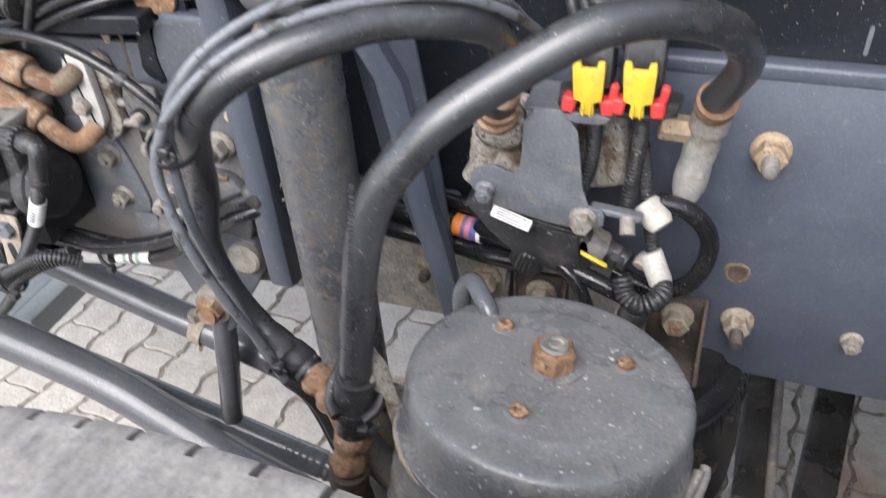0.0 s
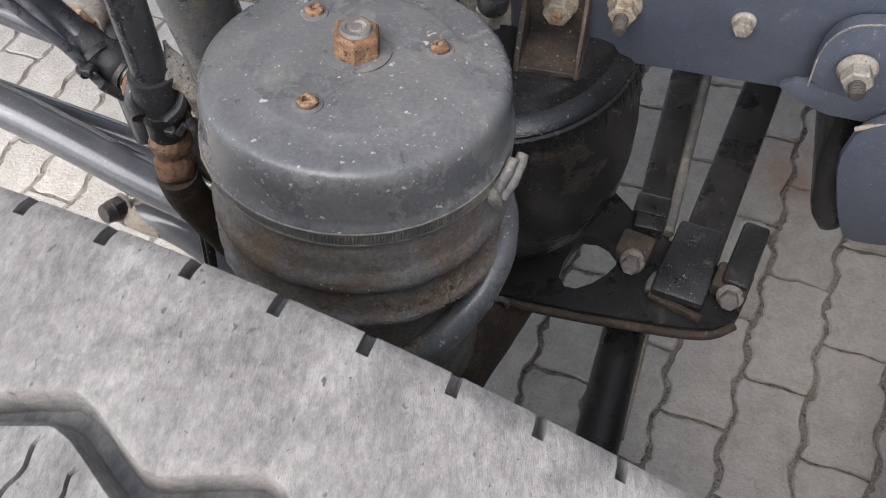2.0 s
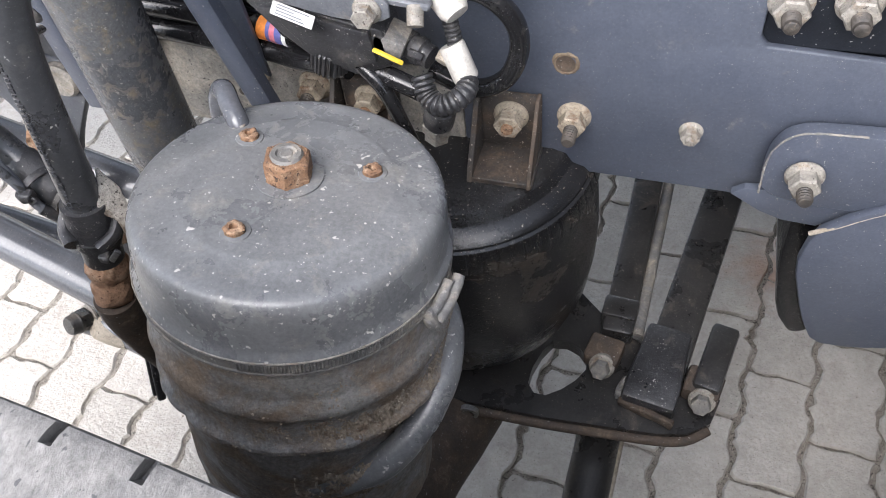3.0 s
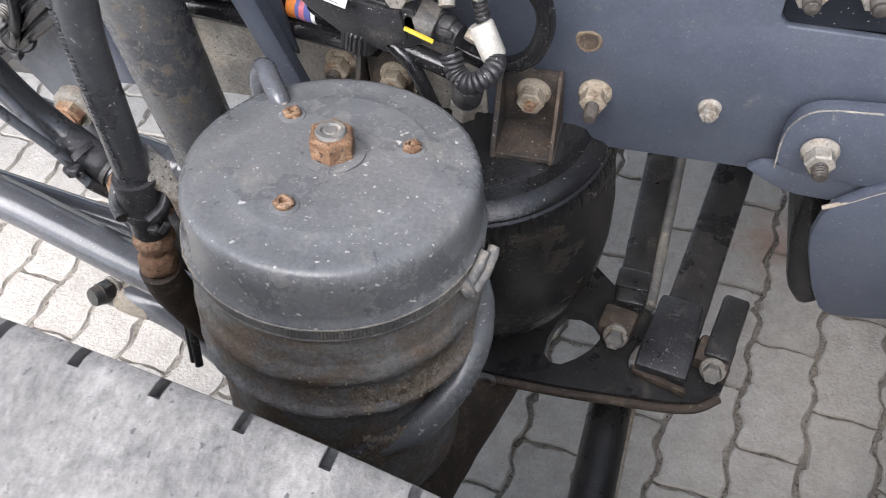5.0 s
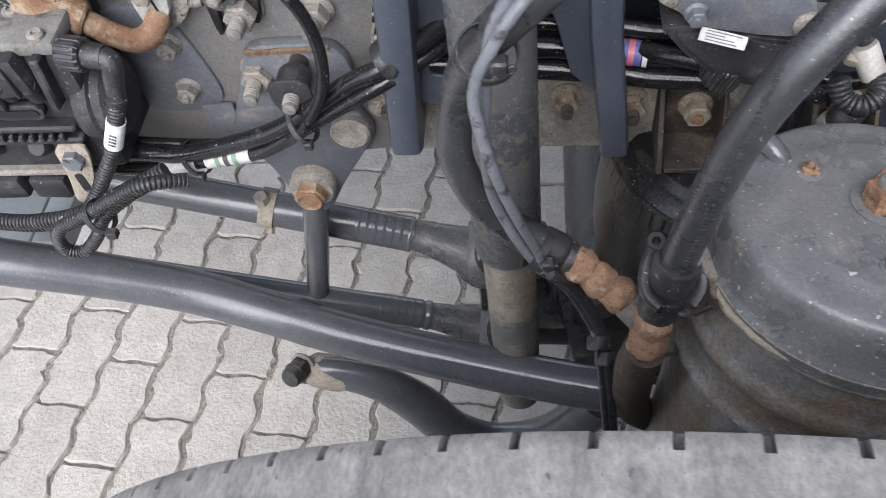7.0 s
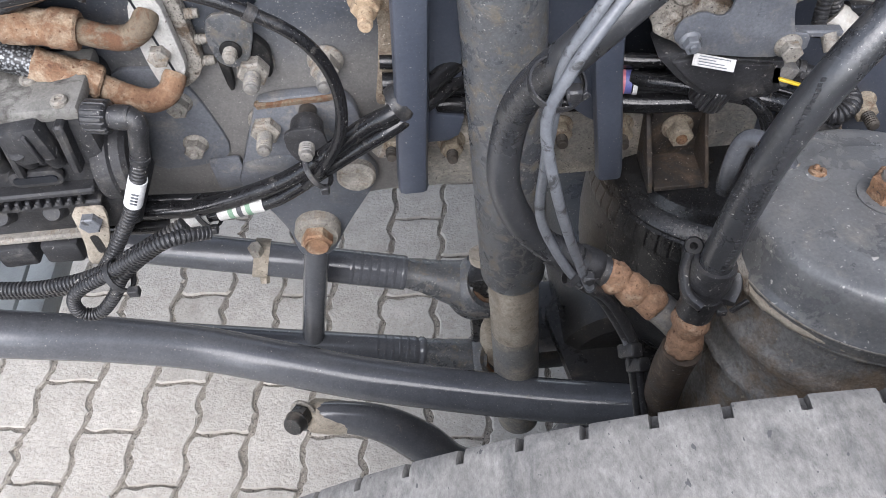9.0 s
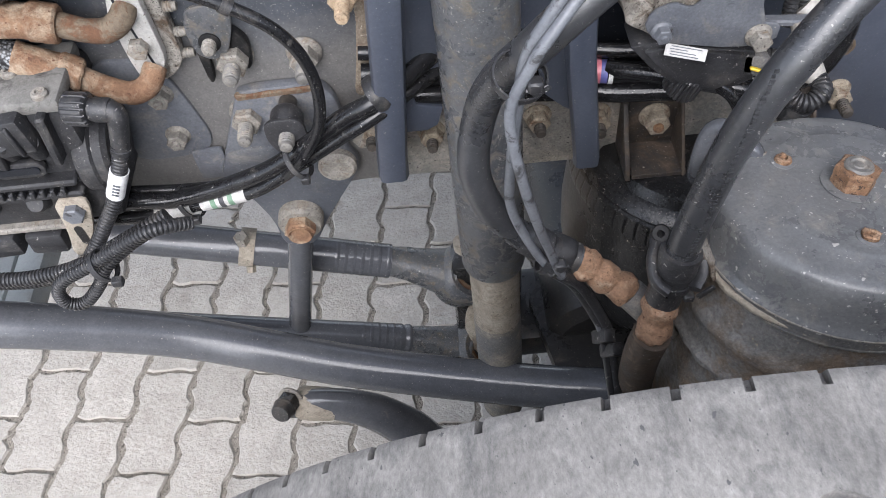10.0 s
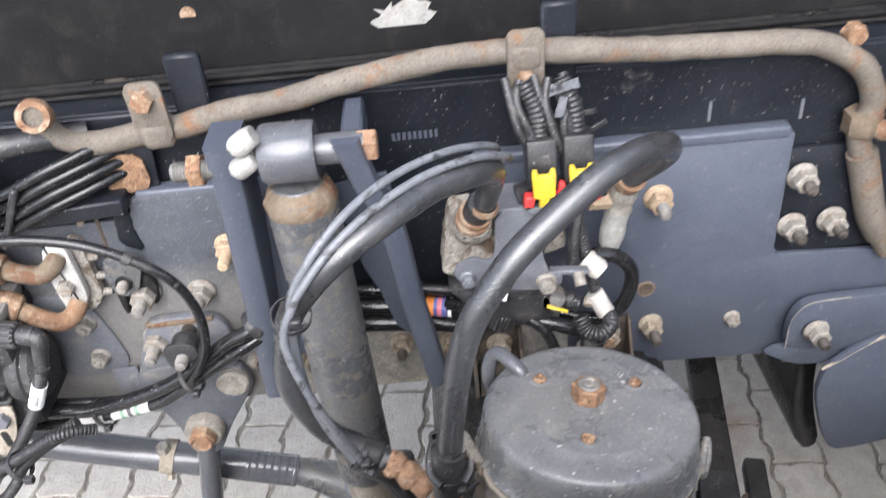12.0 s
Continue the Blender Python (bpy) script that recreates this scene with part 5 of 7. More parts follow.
part("clamp", lathe([(0.0107, -0.009), (0.0130, -0.009), (0.0130, 0.009), (0.0107, 0.009)], along((-0.2095, 0.5535, 0.884), (-0.2127, 0.552, 0.864)), 24), plastic_black, hose_b, "black hose clamp")
part("collar", lathe([(0, 0), (0.0122, 0), (0.0122, 0.016), (0, 0.016)], along((-0.2108, 0.5525, 0.878), (-0.2135, 0.551, 0.858)), 24), plastic_black, hose_b)
fitting(hose_b, (-0.2129, 0.5518, 0.8635), (-0.2175, 0.5435, 0.8250), 0.0114, rust_orange, 2)
part("tail", tube([(-0.2173, 0.5440, 0.827), (-0.220, 0.547, 0.79), (-0.212, 0.562, 0.70), (-0.19, 0.58, 0.64)], 0.0140, 20, 0.01), rust_dark, hose_b, "dirty pipe below the fitting")
part("top_ring", lathe([(0.0107, 0), (0.0145, 0.001), (0.0145, 0.016), (0.0107, 0.018)], along((-0.014, 0.768, 1.018), (-0.016, 0.785, 1.0)), 24), rust, hose_b, "rusty hose ferrule")

holder = thing("hose_holder", "black plastic clip holding the hose with cable ties", "clip", (-0.22, 0.565, 0.865))
b = box((0.010, 0.012, 0.030), Matrix.Translation((-0.2165, 0.569, 0.895)) @ pose(0, 0, 0, -10, -6, 0), 0.003)
part("body", b, plastic_black, holder)
part("ear", lathe([(0.0026, -0.005), (0.0054, -0.005), (0.0062, 0), (0.0054, 0.005), (0.0026, 0.005), (0.0026, -0.005)], along((-0.2165, 0.5700, 0.911), (-0.27, 0.46, 1.05)), 20), seal_black, holder, "round eye of the clip")
part("jaw", tube([(-0.2185, 0.568, 0.908), (-0.2225, 0.560, 0.898), (-0.2225, 0.548, 0.890), (-0.2150, 0.540, 0.886)], 0.0042, 12, 0.004, flat=1.8), plastic_black, holder)
part("jaw", tube([(-0.2050, 0.572, 0.906), (-0.1945, 0.563, 0.898), (-0.1925, 0.551, 0.890), (-0.1990, 0.541, 0.886)], 0.0040, 12, 0.004, flat=1.8), plastic_black, holder)
part("band", lathe([(0.0106, -0.009), (0.0136, -0.009), (0.0142, -0.006), (0.0136, 0), (0.0142, 0.006), (0.0136, 0.009), (0.0106, 0.009)], along((-0.2075, 0.5545, 0.902), (-0.2090, 0.5535, 0.888)), 26), plastic_black, holder, "black clip band round the hose")
part("tie", lathe([(0.0131, -0.003), (0.0145, -0.003), (0.0145, 0.003), (0.0131, 0.003)], along((-0.2100, 0.5532, 0.882), (-0.2118, 0.552, 0.868)), 26), plastic_black, holder)
part("tie_head", box((0.007, 0.007, 0.006), (-0.2000, 0.542, 0.876), 0.001), plastic_black, holder)
part("tie_tail", box((0.014, 0.0025, 0.004), Matrix.Translation((-0.190, 0.540, 0.882)) @ pose(0, 0, 0, 0, -50, 0), 0.0005), plastic_black, holder)

# two thin grey sensor cables tied to the first hose; they cross below the upper tie
tail = [(-0.2662, 0.5875, 0.8339), (-0.2500, 0.5815, 0.800), (-0.2421, 0.5760, 0.7766), (-0.237, 0.556, 0.738), (-0.233, 0.5365, 0.7008)]
runs = (("thin grey sensor cable tied along the air hose",
         [(-0.140, 0.735, 1.075), (-0.1470, 0.706, 1.100), (-0.1640, 0.679, 1.1180), (-0.1879, 0.6580, 1.1275), (-0.2177, 0.6320, 1.1320), (-0.2473, 0.6050, 1.1292), (-0.2745, 0.5810, 1.1160), (-0.2958, 0.5685, 1.0929), (-0.3065, 0.5690, 1.0700), (-0.3109, 0.5690, 1.0386), (-0.3136, 0.5740, 0.9933), (-0.3130, 0.5890, 0.9322), (-0.3000, 0.5880, 0.890), (-0.2840, 0.5845, 0.8600)], 0.0),
        ("thin grey sensor cable with worn patches",
         [(-0.132, 0.735, 1.070), (-0.1400, 0.690, 1.100), (-0.1666, 0.6560, 1.1215), (-0.2052, 0.6290, 1.1262), (-0.2420, 0.5985, 1.1220), (-0.2720, 0.5775, 1.1075), (-0.2950, 0.5640, 1.0860), (-0.3060, 0.5605, 1.0690), (-0.3162, 0.5600, 1.0400), (-0.3100, 0.5600, 0.9916), (-0.2986, 0.5690, 0.9365), (-0.2870, 0.5790, 0.890), (-0.2780, 0.5800, 0.8610)], 0.0062))
for lab, pts, dx in runs:
    cab = thing("sensor_cable", lab, "cable", pts[-1], group="sensor cables")
    part("cable", tube(pts + [(x + dx * 0.5, y, z) for x, y, z in tail[:3]], 0.0033, 12, 0.007), cable_grey, cab)
    low = [(x + dx * 0.8, y - dx * 0.3, z) for x, y, z in tail]
    part("sheath", tube([(pts[-1][0], pts[-1][1], pts[-1][2])] + low, 0.0044, 12, 0.006, taper=lambda u: 1.0 - 0.25 * u), plastic_black, cab, "black sheath at the cable's end")
    part("grip", box((0.011, 0.011, 0.020), Matrix.Translation((-0.2425 + dx, 0.574 - dx, 0.779 - 2 * dx)) @ pose(0, 0, 0, 30, 20, 10), 0.002, seg=2), plastic_black, cab)
for p, q in (((-0.3095, 0.575, 1.055), (-0.312, 0.580, 1.043)), ((-0.2860, 0.5955, 0.8690), (-0.2780, 0.5925, 0.8640))):
    tie = thing("cable_tie", "black plastic cable tie round hose and cables", "cable tie", p, group="cable ties")
    part("loop", lathe([(0.0140, -0.0024), (0.0151, -0.0024), (0.0151, 0.0024), (0.0140, 0.0024)], along(Vector(p) + Vector((0.0, -0.003, 0.0)), Vector(q) + Vector((0.0, -0.003, 0.0))), 26), plastic_black, tie)
    part("head", box((0.008, 0.008, 0.007), Vector(p) + Vector((0.006, -0.0175, 0.006)), 0.0012), plastic_black, tie)
    part("tie_end", box((0.010, 0.0016, 0.004), Matrix.Translation(Vector(p) + Vector((0.009, -0.019, 0.003))) @ pose(0, 0, 0, 0, -35, 0), 0.0005), plastic_black, tie)
wrap = thing("rubber_boot", "wrinkled black rubber boot on the hose end", "rubber sleeve", (-0.280, 0.597, 0.865))
part("boot", rough_up(lathe([(0.0106, -0.024), (0.0118, -0.022), (0.0123, -0.010), (0.0119, -0.004), (0.0133, 0.000), (0.0135, 0.012), (0.0122, 0.016), (0.0108, 0.017)], along((-0.2830, 0.5990, 0.867), (-0.2640, 0.5935, 0.858)), 32), 0.0008, 0.008), plastic_dusty, wrap)

# ---- valve with its brackets and electrical plugs ----
valve = thing("relay_valve", "corroded cast aluminium valve behind the hoses", "valve", (-0.165, 0.80, 0.91))
b = lathe([(0, 0), (0.022, 0), (0.024, 0.01), (0.018, 0.02), (0.021, 0.032), (0.017, 0.046), (0, 0.046)], along((-0.172, 0.792, 0.955), (-0.164, 0.750, 1.002)), 24)
part("inlet_neck", rough_up(b, 0.0024, 0.011, 2), alu_cast, valve, "pitted cast aluminium neck")
part("casting", rough_up(box((0.060, 0.055, 0.055), Matrix.Translation((-0.165, 0.80, 0.952)) @ pose(0, 0, 0, 8, 14, 0), 0.012, seg=3), 0.0035, 0.013, 4), alu_cast, valve, "pitted cast aluminium body")
b = lathe([(0, 0), (0.019, 0), (0.021, 0.006), (0.020, 0.022), (0.017, 0.03), (0, 0.03)], on_rail(-0.160, 0.79, 0.936), 24)
part("front_boss", rough_up(b, 0.0024, 0.011, 2, 3.0), alu_cast, valve)
part("side_block", rough_up(box((0.045, 0.04, 0.06), Matrix.Translation((-0.095, 0.812, 0.945)) @ pose(0, 0, 0, 0, -10, 0), 0.008, seg=2), 0.0024, 0.011, 3), alu_cast, valve)
part("foot", rough_up(box((0.034, 0.05, 0.022), Matrix.Translation((-0.182, 0.79, 0.925)) @ pose(0, 0, 0, 0, 30, 0), 0.006, seg=2), 0.0024, 0.011, 3), alu_cast, valve)
for k, (r, z) in enumerate(((0.0165, 0.0), (0.0155, 0.011))):
    part("inlet_band", rough_up(lathe([(r - 0.003, z), (r, z + 0.001), (r, z + 0.007), (r - 0.003, z + 0.008)], along((-0.168, 0.757, 0.992), (-0.158, 0.732, 1.032)), 28), 0.0008, 0.006), rust, valve, "rusty hose band")
part("sleeve", lathe([(0, 0.002), (0.0132, 0.002), (0.0132, 0.042), (0.0115, 0.044), (0, 0.044)], along((-0.168, 0.757, 0.992), (-0.157, 0.732, 1.032)), 24), plastic_black, valve, "black rubber sleeve")
plate = thing("valve_bracket", "blue-grey folded sheet bracket in front of the valve", "bracket", (-0.13, 0.755, 0.92))
pl2 = soft_outline([(-0.186, 0.945), (-0.170, 0.952), (-0.155, 0.945), (-0.148, 0.952), (-0.146, 1.002), (-0.108, 1.004), (-0.098, 0.925), (-0.082, 0.922), (-0.082, 0.905), (-0.115, 0.902), (-0.176, 0.915), (-0.190, 0.930)], 1)
part("sheet", slab(pl2, 0.003, on_rail(0, 0.756, 0), 0.0008), grey_paint, plate)
part("fold", box((0.040, 0.045, 0.003), (-0.127, 0.776, 1.003), 0.001), grey_paint, plate)
for i in range(6):
    part("stamped_mark", box((0.004, 0.0008, 0.0022), Matrix.Translation((-0.126, 0.7527, 0.945 + 0.0045 * i)) @ pose(0, 0, 0, 0, 4, 0), 0), cable_grey, plate)
flange_bolt(plate, on_rail(-0.176, 0.753, 0.927), 0.5, 0.002, cable_grey, cable_grey)
flange_bolt(plate, on_rail(-0.098, 0.753, 0.913), 0.62, 0.0, zinc_dusty, zinc_dusty)
lbl = thing("type_label", "white printed label on the control unit, print unreadable", "label", (-0.157, 0.742, 0.911))
LM = Matrix.Translation((-0.1545, 0.750, 0.9055)) @ pose(0, 0, 0, 55, 0, 0) @ pose(0, 0, 0, 0, 0, -15)
part("sheet", box((0.034, 0.0098, 0.0012), LM, 0.0004), label_dusty, lbl)
for i, (w, x0) in enumerate(((0.028, 0), (0.016, -0.006), (0.023, -0.002), (0.026, -0.001))):
    part("print_bar", box((w * 0.9, 0.0008, 0.0006), LM @ Matrix.Translation((x0, 0.0033 - 0.0021 * i, 0.0008)), 0), cable_grey, lbl)
ecu = thing("control_unit", "black plastic control unit under the bracket", "control unit", (-0.12, 0.78, 0.88))
shape = [(-0.197, 0.908), (-0.169, 0.912), (-0.133, 0.900), (-0.092, 0.892), (-0.088, 0.860), (-0.118, 0.848), (-0.150, 0.858), (-0.178, 0.884)]
part("housing", slab(shape, 0.034, on_rail(0, 0.793, 0), 0.003), plastic_black, ecu)
part("cover", slab([(x * 0.8 - 0.028, z * 0.8 + 0.178) for x, z in shape], 0.006, on_rail(0, 0.761, 0), 0.0015), plastic_black, ecu)
part("gland_nut", lathe([(0, 0), (0.0145, 0.0), (0.0160, 0.0015), (0.0160, 0.0225), (0.0145, 0.024), (0, 0.024)], along((-0.1455, 0.772, 0.846), (-0.1375, 0.768, 0.872)), 120, wave=lambda a, h: -0.0016 * (1 if int(a * 60 / math.pi) % 5 < 2 else 0)), plastic_black, ecu, "ribbed black gland nut")
part("yellow_latch", box((0.024, 0.004, 0.0026), Matrix.Translation((-0.0870, 0.7505, 0.8768)) @ pose(0, 0, 0, 0, 25, 0), 0.0008), yellow_plastic, ecu, "yellow plug latch")
part("plug", lathe([(0, 0), (0.0105, 0), (0.0110, 0.001), (0.0110, 0.006), (0.0096, 0.0065), (0.0096, 0.010), (0.0108, 0.0105), (0.0108, 0.016), (0.0090, 0.0175), (0.0090, 0.024), (0, 0.024)], along((-0.083, 0.778, 0.869), (-0.055, 0.768, 0.862)), 24), plastic_black, ecu)
part("plug_clip", box((0.012, 0.003, 0.006), Matrix.Translation((-0.070, 0.7615, 0.872)) @ pose(0, 0, 0, -20, 20, 0), 0.001), plastic_black, ecu)
part("plug_box", box((0.026, 0.026, 0.020), Matrix.Translation((-0.092, 0.772, 0.876)) @ pose(0, 0, 0, 0, 24, 0), 0.003, seg=2), dirty_paint, ecu, "dusty plug housing")

# yellow and red plugs in their carrier
rack = thing("plug_carrier", "grey carrier plate with two yellow and red cable plugs", "plug carrier", (-0.08, 0.765, 1.005))
part("tray", slab(soft_outline([(-0.122, -0.018), (-0.040, -0.018), (-0.036, 0.02), (-0.126, 0.02)], 1), 0.005, Matrix.Translation((0, 0.770, 1.006)) @ pose(0, 0, 0, 8, 0, 0), 0.001), plastic_black, rack)
part("tray_front", slab(soft_outline([(-0.118, 0), (-0.082, 0), (-0.088, -0.008), (-0.112, -0.008)], 1), 0.003, on_rail(0, 0.752, 1.006), 0.0005), cable_grey, rack)
for i, x in enumerate((-0.100, -0.066)):
    z0 = 1.012 + 0.002 * i
    pm = on_rail(x, 0.752, z0, 0)
    yel = slab([(0.86 * u, v) for u, v in [(-0.0115, 0.006), (-0.0135, 0.030), (-0.0125, 0.0345), (-0.0075, 0.034), (-0.0060, 0.029), (0.0050, 0.029), (0.0065, 0.034), (0.0115, 0.0345), (0.0125, 0.030), (0.0115, 0.006), (0.005, 0.004), (0.006, -0.005), (-0.006, -0.005), (-0.005, 0.004)]], 0.006, pm, 0.001)
    plug = part("latch", yel, yellow_plastic, rack, "yellow plastic plug latch")
    part("ridge", box((0.0015, 0.003, 0.010), (x - 0.0025, 0.745, z0), 0.0004), yellow_plastic, plug)
    part("ridge", box((0.0015, 0.003, 0.010), (x + 0.0025, 0.745, z0), 0.0004), yellow_plastic, plug)
    red = box((0.010, 0.012, 0.012), Matrix.Translation((x - 0.0135, 0.754, z0)) @ pose(0, 0, 0, 0, 8, 0), 0.0015)
    red = box((0.010, 0.012, 0.012), Matrix.Translation((x + 0.0135, 0.754, z0)) @ pose(0, 0, 0, 0, -8, 0), 0.0015, red)
    red = box((0.006, 0.008, 0.016), Matrix.Translation((x + 0.0165, 0.756, z0 + 0.008)) @ pose(0, 0, 0, 0, 8, 0), 0.0015, red)
    part("clip", red, red_plastic, rack, "red plastic plug clip")
    part("back_shell", box((0.028, 0.030, 0.045), Matrix.Translation((x, 0.775, z0 + 0.030)) @ pose(0, 0, 0, -12, 0, 0), 0.003, seg=2), plastic_black, rack)
    part("conduit", tube([(x, 0.775, z0 + 0.045), (x - 0.002, 0.782, z0 + 0.075), (x - 0.012, 0.795, z0 + 0.10)], 0.0080, 14, ribs=0.0014, pitch=0.0046), plastic_black, rack)
    q = ((x + 0.002, 0.770, 1.004), (x + 0.003, 0.776, 0.975), (x + 0.000, 0.778, 0.94), (x - 0.012 + 0.01 * i, 0.772, 0.905))
    part("conduit", tube(q, 0.0060, 12, ribs=0.0012, pitch=0.0036), plastic_black, rack, "corrugated cable conduit")
# cable ends seen above the plugs, wrapped in pale tape
loom = thing("cable_loom", "dark cable ends with pale tape above the plugs", "cable loom", (-0.09, 0.80, 1.07))
flag = slab(soft_outline([(-0.127, 1.082), (-0.121, 1.101), (-0.106, 1.104), (-0.099, 1.093), (-0.112, 1.079)], 1), 0.0016, on_rail(0, 0.777, 0) @ pose(0, 0, 0, 0, 0, 8), 0.0004)
part("tape", rough_up(flag, 0.0022, 0.012, 2), label_dusty, loom, "pale torn tape flag")
part("tape", rough_up(slab([(-0.092, 1.104), (-0.090, 1.116), (-0.066, 1.121), (-0.065, 1.112)], 0.0016, on_rail(0, 0.776, 0), 0.0004), 0.0018, 0.012, 2), cable_grey, loom, "grey tape end")
part("tape", rough_up(slab([(-0.087, 1.085), (-0.083, 1.106), (-0.075, 1.104), (-0.078, 1.086)], 0.0016, on_rail(0, 0.774, 0), 0.0004), 0.0018, 0.012, 2), cable_grey, loom, "grey tape wrap")
for k in range(5):
    x = -0.128 + 0.013 * k
    part("cable", tube([(x, 0.798, 1.116 - 0.004 * (k % 2)), (x + 0.004 * (-1) ** k, 0.786, 1.096), (x + 0.010 - 0.003 * k, 0.776, 1.070), (-0.104 + 0.009 * k, 0.774, 1.046)], 0.0042, 10, 0.006), plastic_black, loom)
part("cable", tube([(-0.120, 0.79, 1.09), (-0.105, 0.775, 1.06), (-0.10, 0.772, 1.04)], 0.006, 10, 0.006), plastic_black, loom)
part("cable", tube([(-0.078, 0.79, 1.10), (-0.070, 0.778, 1.07), (-0.066, 0.775, 1.045)], 0.006, 10, 0.006), plastic_black, loom)
part("cable", tube([(-0.10, 0.792, 1.105), (-0.09, 0.780, 1.08), (-0.083, 0.778, 1.05)], 0.005, 10, 0.006), plastic_black, loom)
for i in range(3):
    part("strap_end", box((0.022, 0.003, 0.005), Matrix.Translation((-0.07 + 0.012 * i, 0.788, 1.095 - 0.016 * i)) @ pose(0, 0, 0, 0, 20 - 25 * i, 0), 0.0005), plastic_black, loom)

# fitting where the second hose meets the rail
stubf = thing("hose_union", "pale dusty hose union with a plastic sleeve", "pipe fitting", (-0.02, 0.80, 0.93))
part("elbow", rough_up(lathe([(0, 0), (0.0135, 0), (0.0145, 0.012), (0.012, 0.018), (0.0135, 0.03), (0, 0.03)], along((-0.016, 0.785, 0.998), (-0.020, 0.792, 0.96)), 22), 0.001, 0.008, 1), zinc_dusty, stubf)
part("sleeve", rough_up(lathe([(0, 0), (0.0122, 0), (0.0132, 0.004), (0.0120, 0.022), (0.0128, 0.028), (0.0128, 0.046), (0.0108, 0.054), (0, 0.054)], along((-0.019, 0.792, 0.972), (-0.027, 0.800, 0.90)), 24), 0.0011, 0.008, 1), chalky, stubf, "chalky pale plastic sleeve")
part("bolt", hexagon(0.010, 0, 0.022, along((-0.030, 0.79, 0.980), (-0.060, 0.785, 0.984))), bolt_tan, stubf, "rusty side bolt")

# pipe stubs, corrugated loop and small loose cables in front of the plate
loop = thing("sensor_plug", "black corrugated cable loop with a pale label sleeve", "cable", (-0.045, 0.75, 0.85))
part("loop_hose", tube([(-0.036, 0.766, 0.857), (-0.031, 0.757, 0.853), (-0.033, 0.744, 0.852), (-0.046, 0.738, 0.847), (-0.058, 0.744, 0.850), (-0.064, 0.752, 0.862)], 0.0085, 14, ribs=0.0018, pitch=0.0042), plastic_black, loop, "corrugated black loop")
part("label_sleeve", lathe([(0, 0), (0.0092, 0), (0.0098, 0.002), (0.0098, 0.026), (0.0090, 0.028), (0, 0.028)], along((-0.033, 0.763, 0.853), (-0.046, 0.772, 0.878)), 20), white_plastic, loop, "pale sleeve")
part("upper_hose", tube([(-0.043, 0.774, 0.875), (-0.048, 0.780, 0.895), (-0.055, 0.784, 0.930), (-0.062, 0.786, 0.965)], 0.0062, 14, ribs=0.0012, pitch=0.0036), plastic_black, loop)
part("cap", lathe([(0, 0), (0.0055, 0), (0.0062, 0.003), (0.0056, 0.009), (0, 0.010)], along((-0.049, 0.773, 0.868), (-0.056, 0.757, 0.859)), 16), tan_dust, loop, "pale plastic cap")
part("plug", lathe([(0, 0), (0.011, 0), (0.012, 0.004), (0.012, 0.018), (0.010, 0.022), (0, 0.022)], along((-0.048, 0.742, 0.842), (-0.055, 0.748, 0.815)), 18), plastic_black, loop)
part("plug_nut", lathe([(0, 0), (0.0125, 0), (0.0125, 0.009), (0.0105, 0.010), (0.0105, 0.022), (0, 0.022)], along((-0.054, 0.748, 0.822), (-0.060, 0.756, 0.79)), 6), zinc_dusty, loop, "dusty hexagon plug nut")
cap = thing("plastic_cap", "chalky white plastic cap on a bracket arm", "cap", (-0.045, 0.765, 0.915))
part("dome", lathe([(0, 0), (0.0105, 0), (0.012, 0.004), (0.0115, 0.018), (0.009, 0.023), (0, 0.024)], along((-0.054, 0.781, 0.916), (-0.036, 0.768, 0.902)), 20), white_plastic, cap)
part("arm_clip", box((0.040, 0.010, 0.006), Matrix.Translation((-0.074, 0.762, 0.917)) @ pose(0, 0, 0, 0, 6, 0), 0.0015), grey_paint, cap)
part("screw", lathe([(0, 0), (0.006, 0), (0.006, 0.014), (0, 0.014)], along((-0.065, 0.760, 0.915), (-0.062, 0.745, 0.90)), 14), zinc_dusty, cap)
ring = thing("pipe_loop", "black plastic air pipe curving down the plate", "pipe", (-0.01, 0.80, 0.85))
part("pipe", tube([(-0.045, 0.782, 0.918), (-0.022, 0.785, 0.912), (-0.004, 0.790, 0.890), (-0.000, 0.795, 0.862), (-0.008, 0.795, 0.835), (-0.024, 0.793, 0.822), (-0.045, 0.798, 0.816), (-0.075, 0.806, 0.822)], 0.0078, 14, 0.006), nylon_black, ring)
for pts, r in (([(-0.20, 0.81, 0.845), (-0.15, 0.785, 0.850), (-0.10, 0.765, 0.848), (-0.06, 0.76, 0.835)], 0.008), ([(-0.13, 0.77, 0.862), (-0.10, 0.758, 0.842), (-0.085, 0.757, 0.80), (-0.082, 0.77, 0.76)], 0.006)):
    cb = thing("air_pipe", "black plastic air pipe lying on the lower strip", "pipe", pts[0], group="air pipes")
    part("pipe", tube(pts, r, 12, 0.008), nylon_black, cb)
for y, z, r in ((0.818, 0.844, 0.0100), (0.813, 0.824, 0.0095), (0.826, 0.862, 0.007)):
    cb = thing("air_pipe", "shiny black air pipe running along the rail behind the bracket", "pipe", (-0.3, y, z), group="air pipes")
    part("pipe", tube([(-0.42, y, z + 0.016), (-0.36, y, z + 0.009), (-0.29, y, z + 0.002), (-0.222, y - 0.003, z - 0.003), (-0.19, y - 0.009, z - 0.004), (-0.14, y - 0.023, z + 0.004)], r, 16, 0.01), nylon_black, cb)
tag = thing("pipe_tag", "orange, blue and pink printed tag wrapped round an air pipe", "label", (-0.205, 0.81, 0.838))
tm = along((-0.223, 0.815, 0.841), (-0.19, 0.809, 0.840))
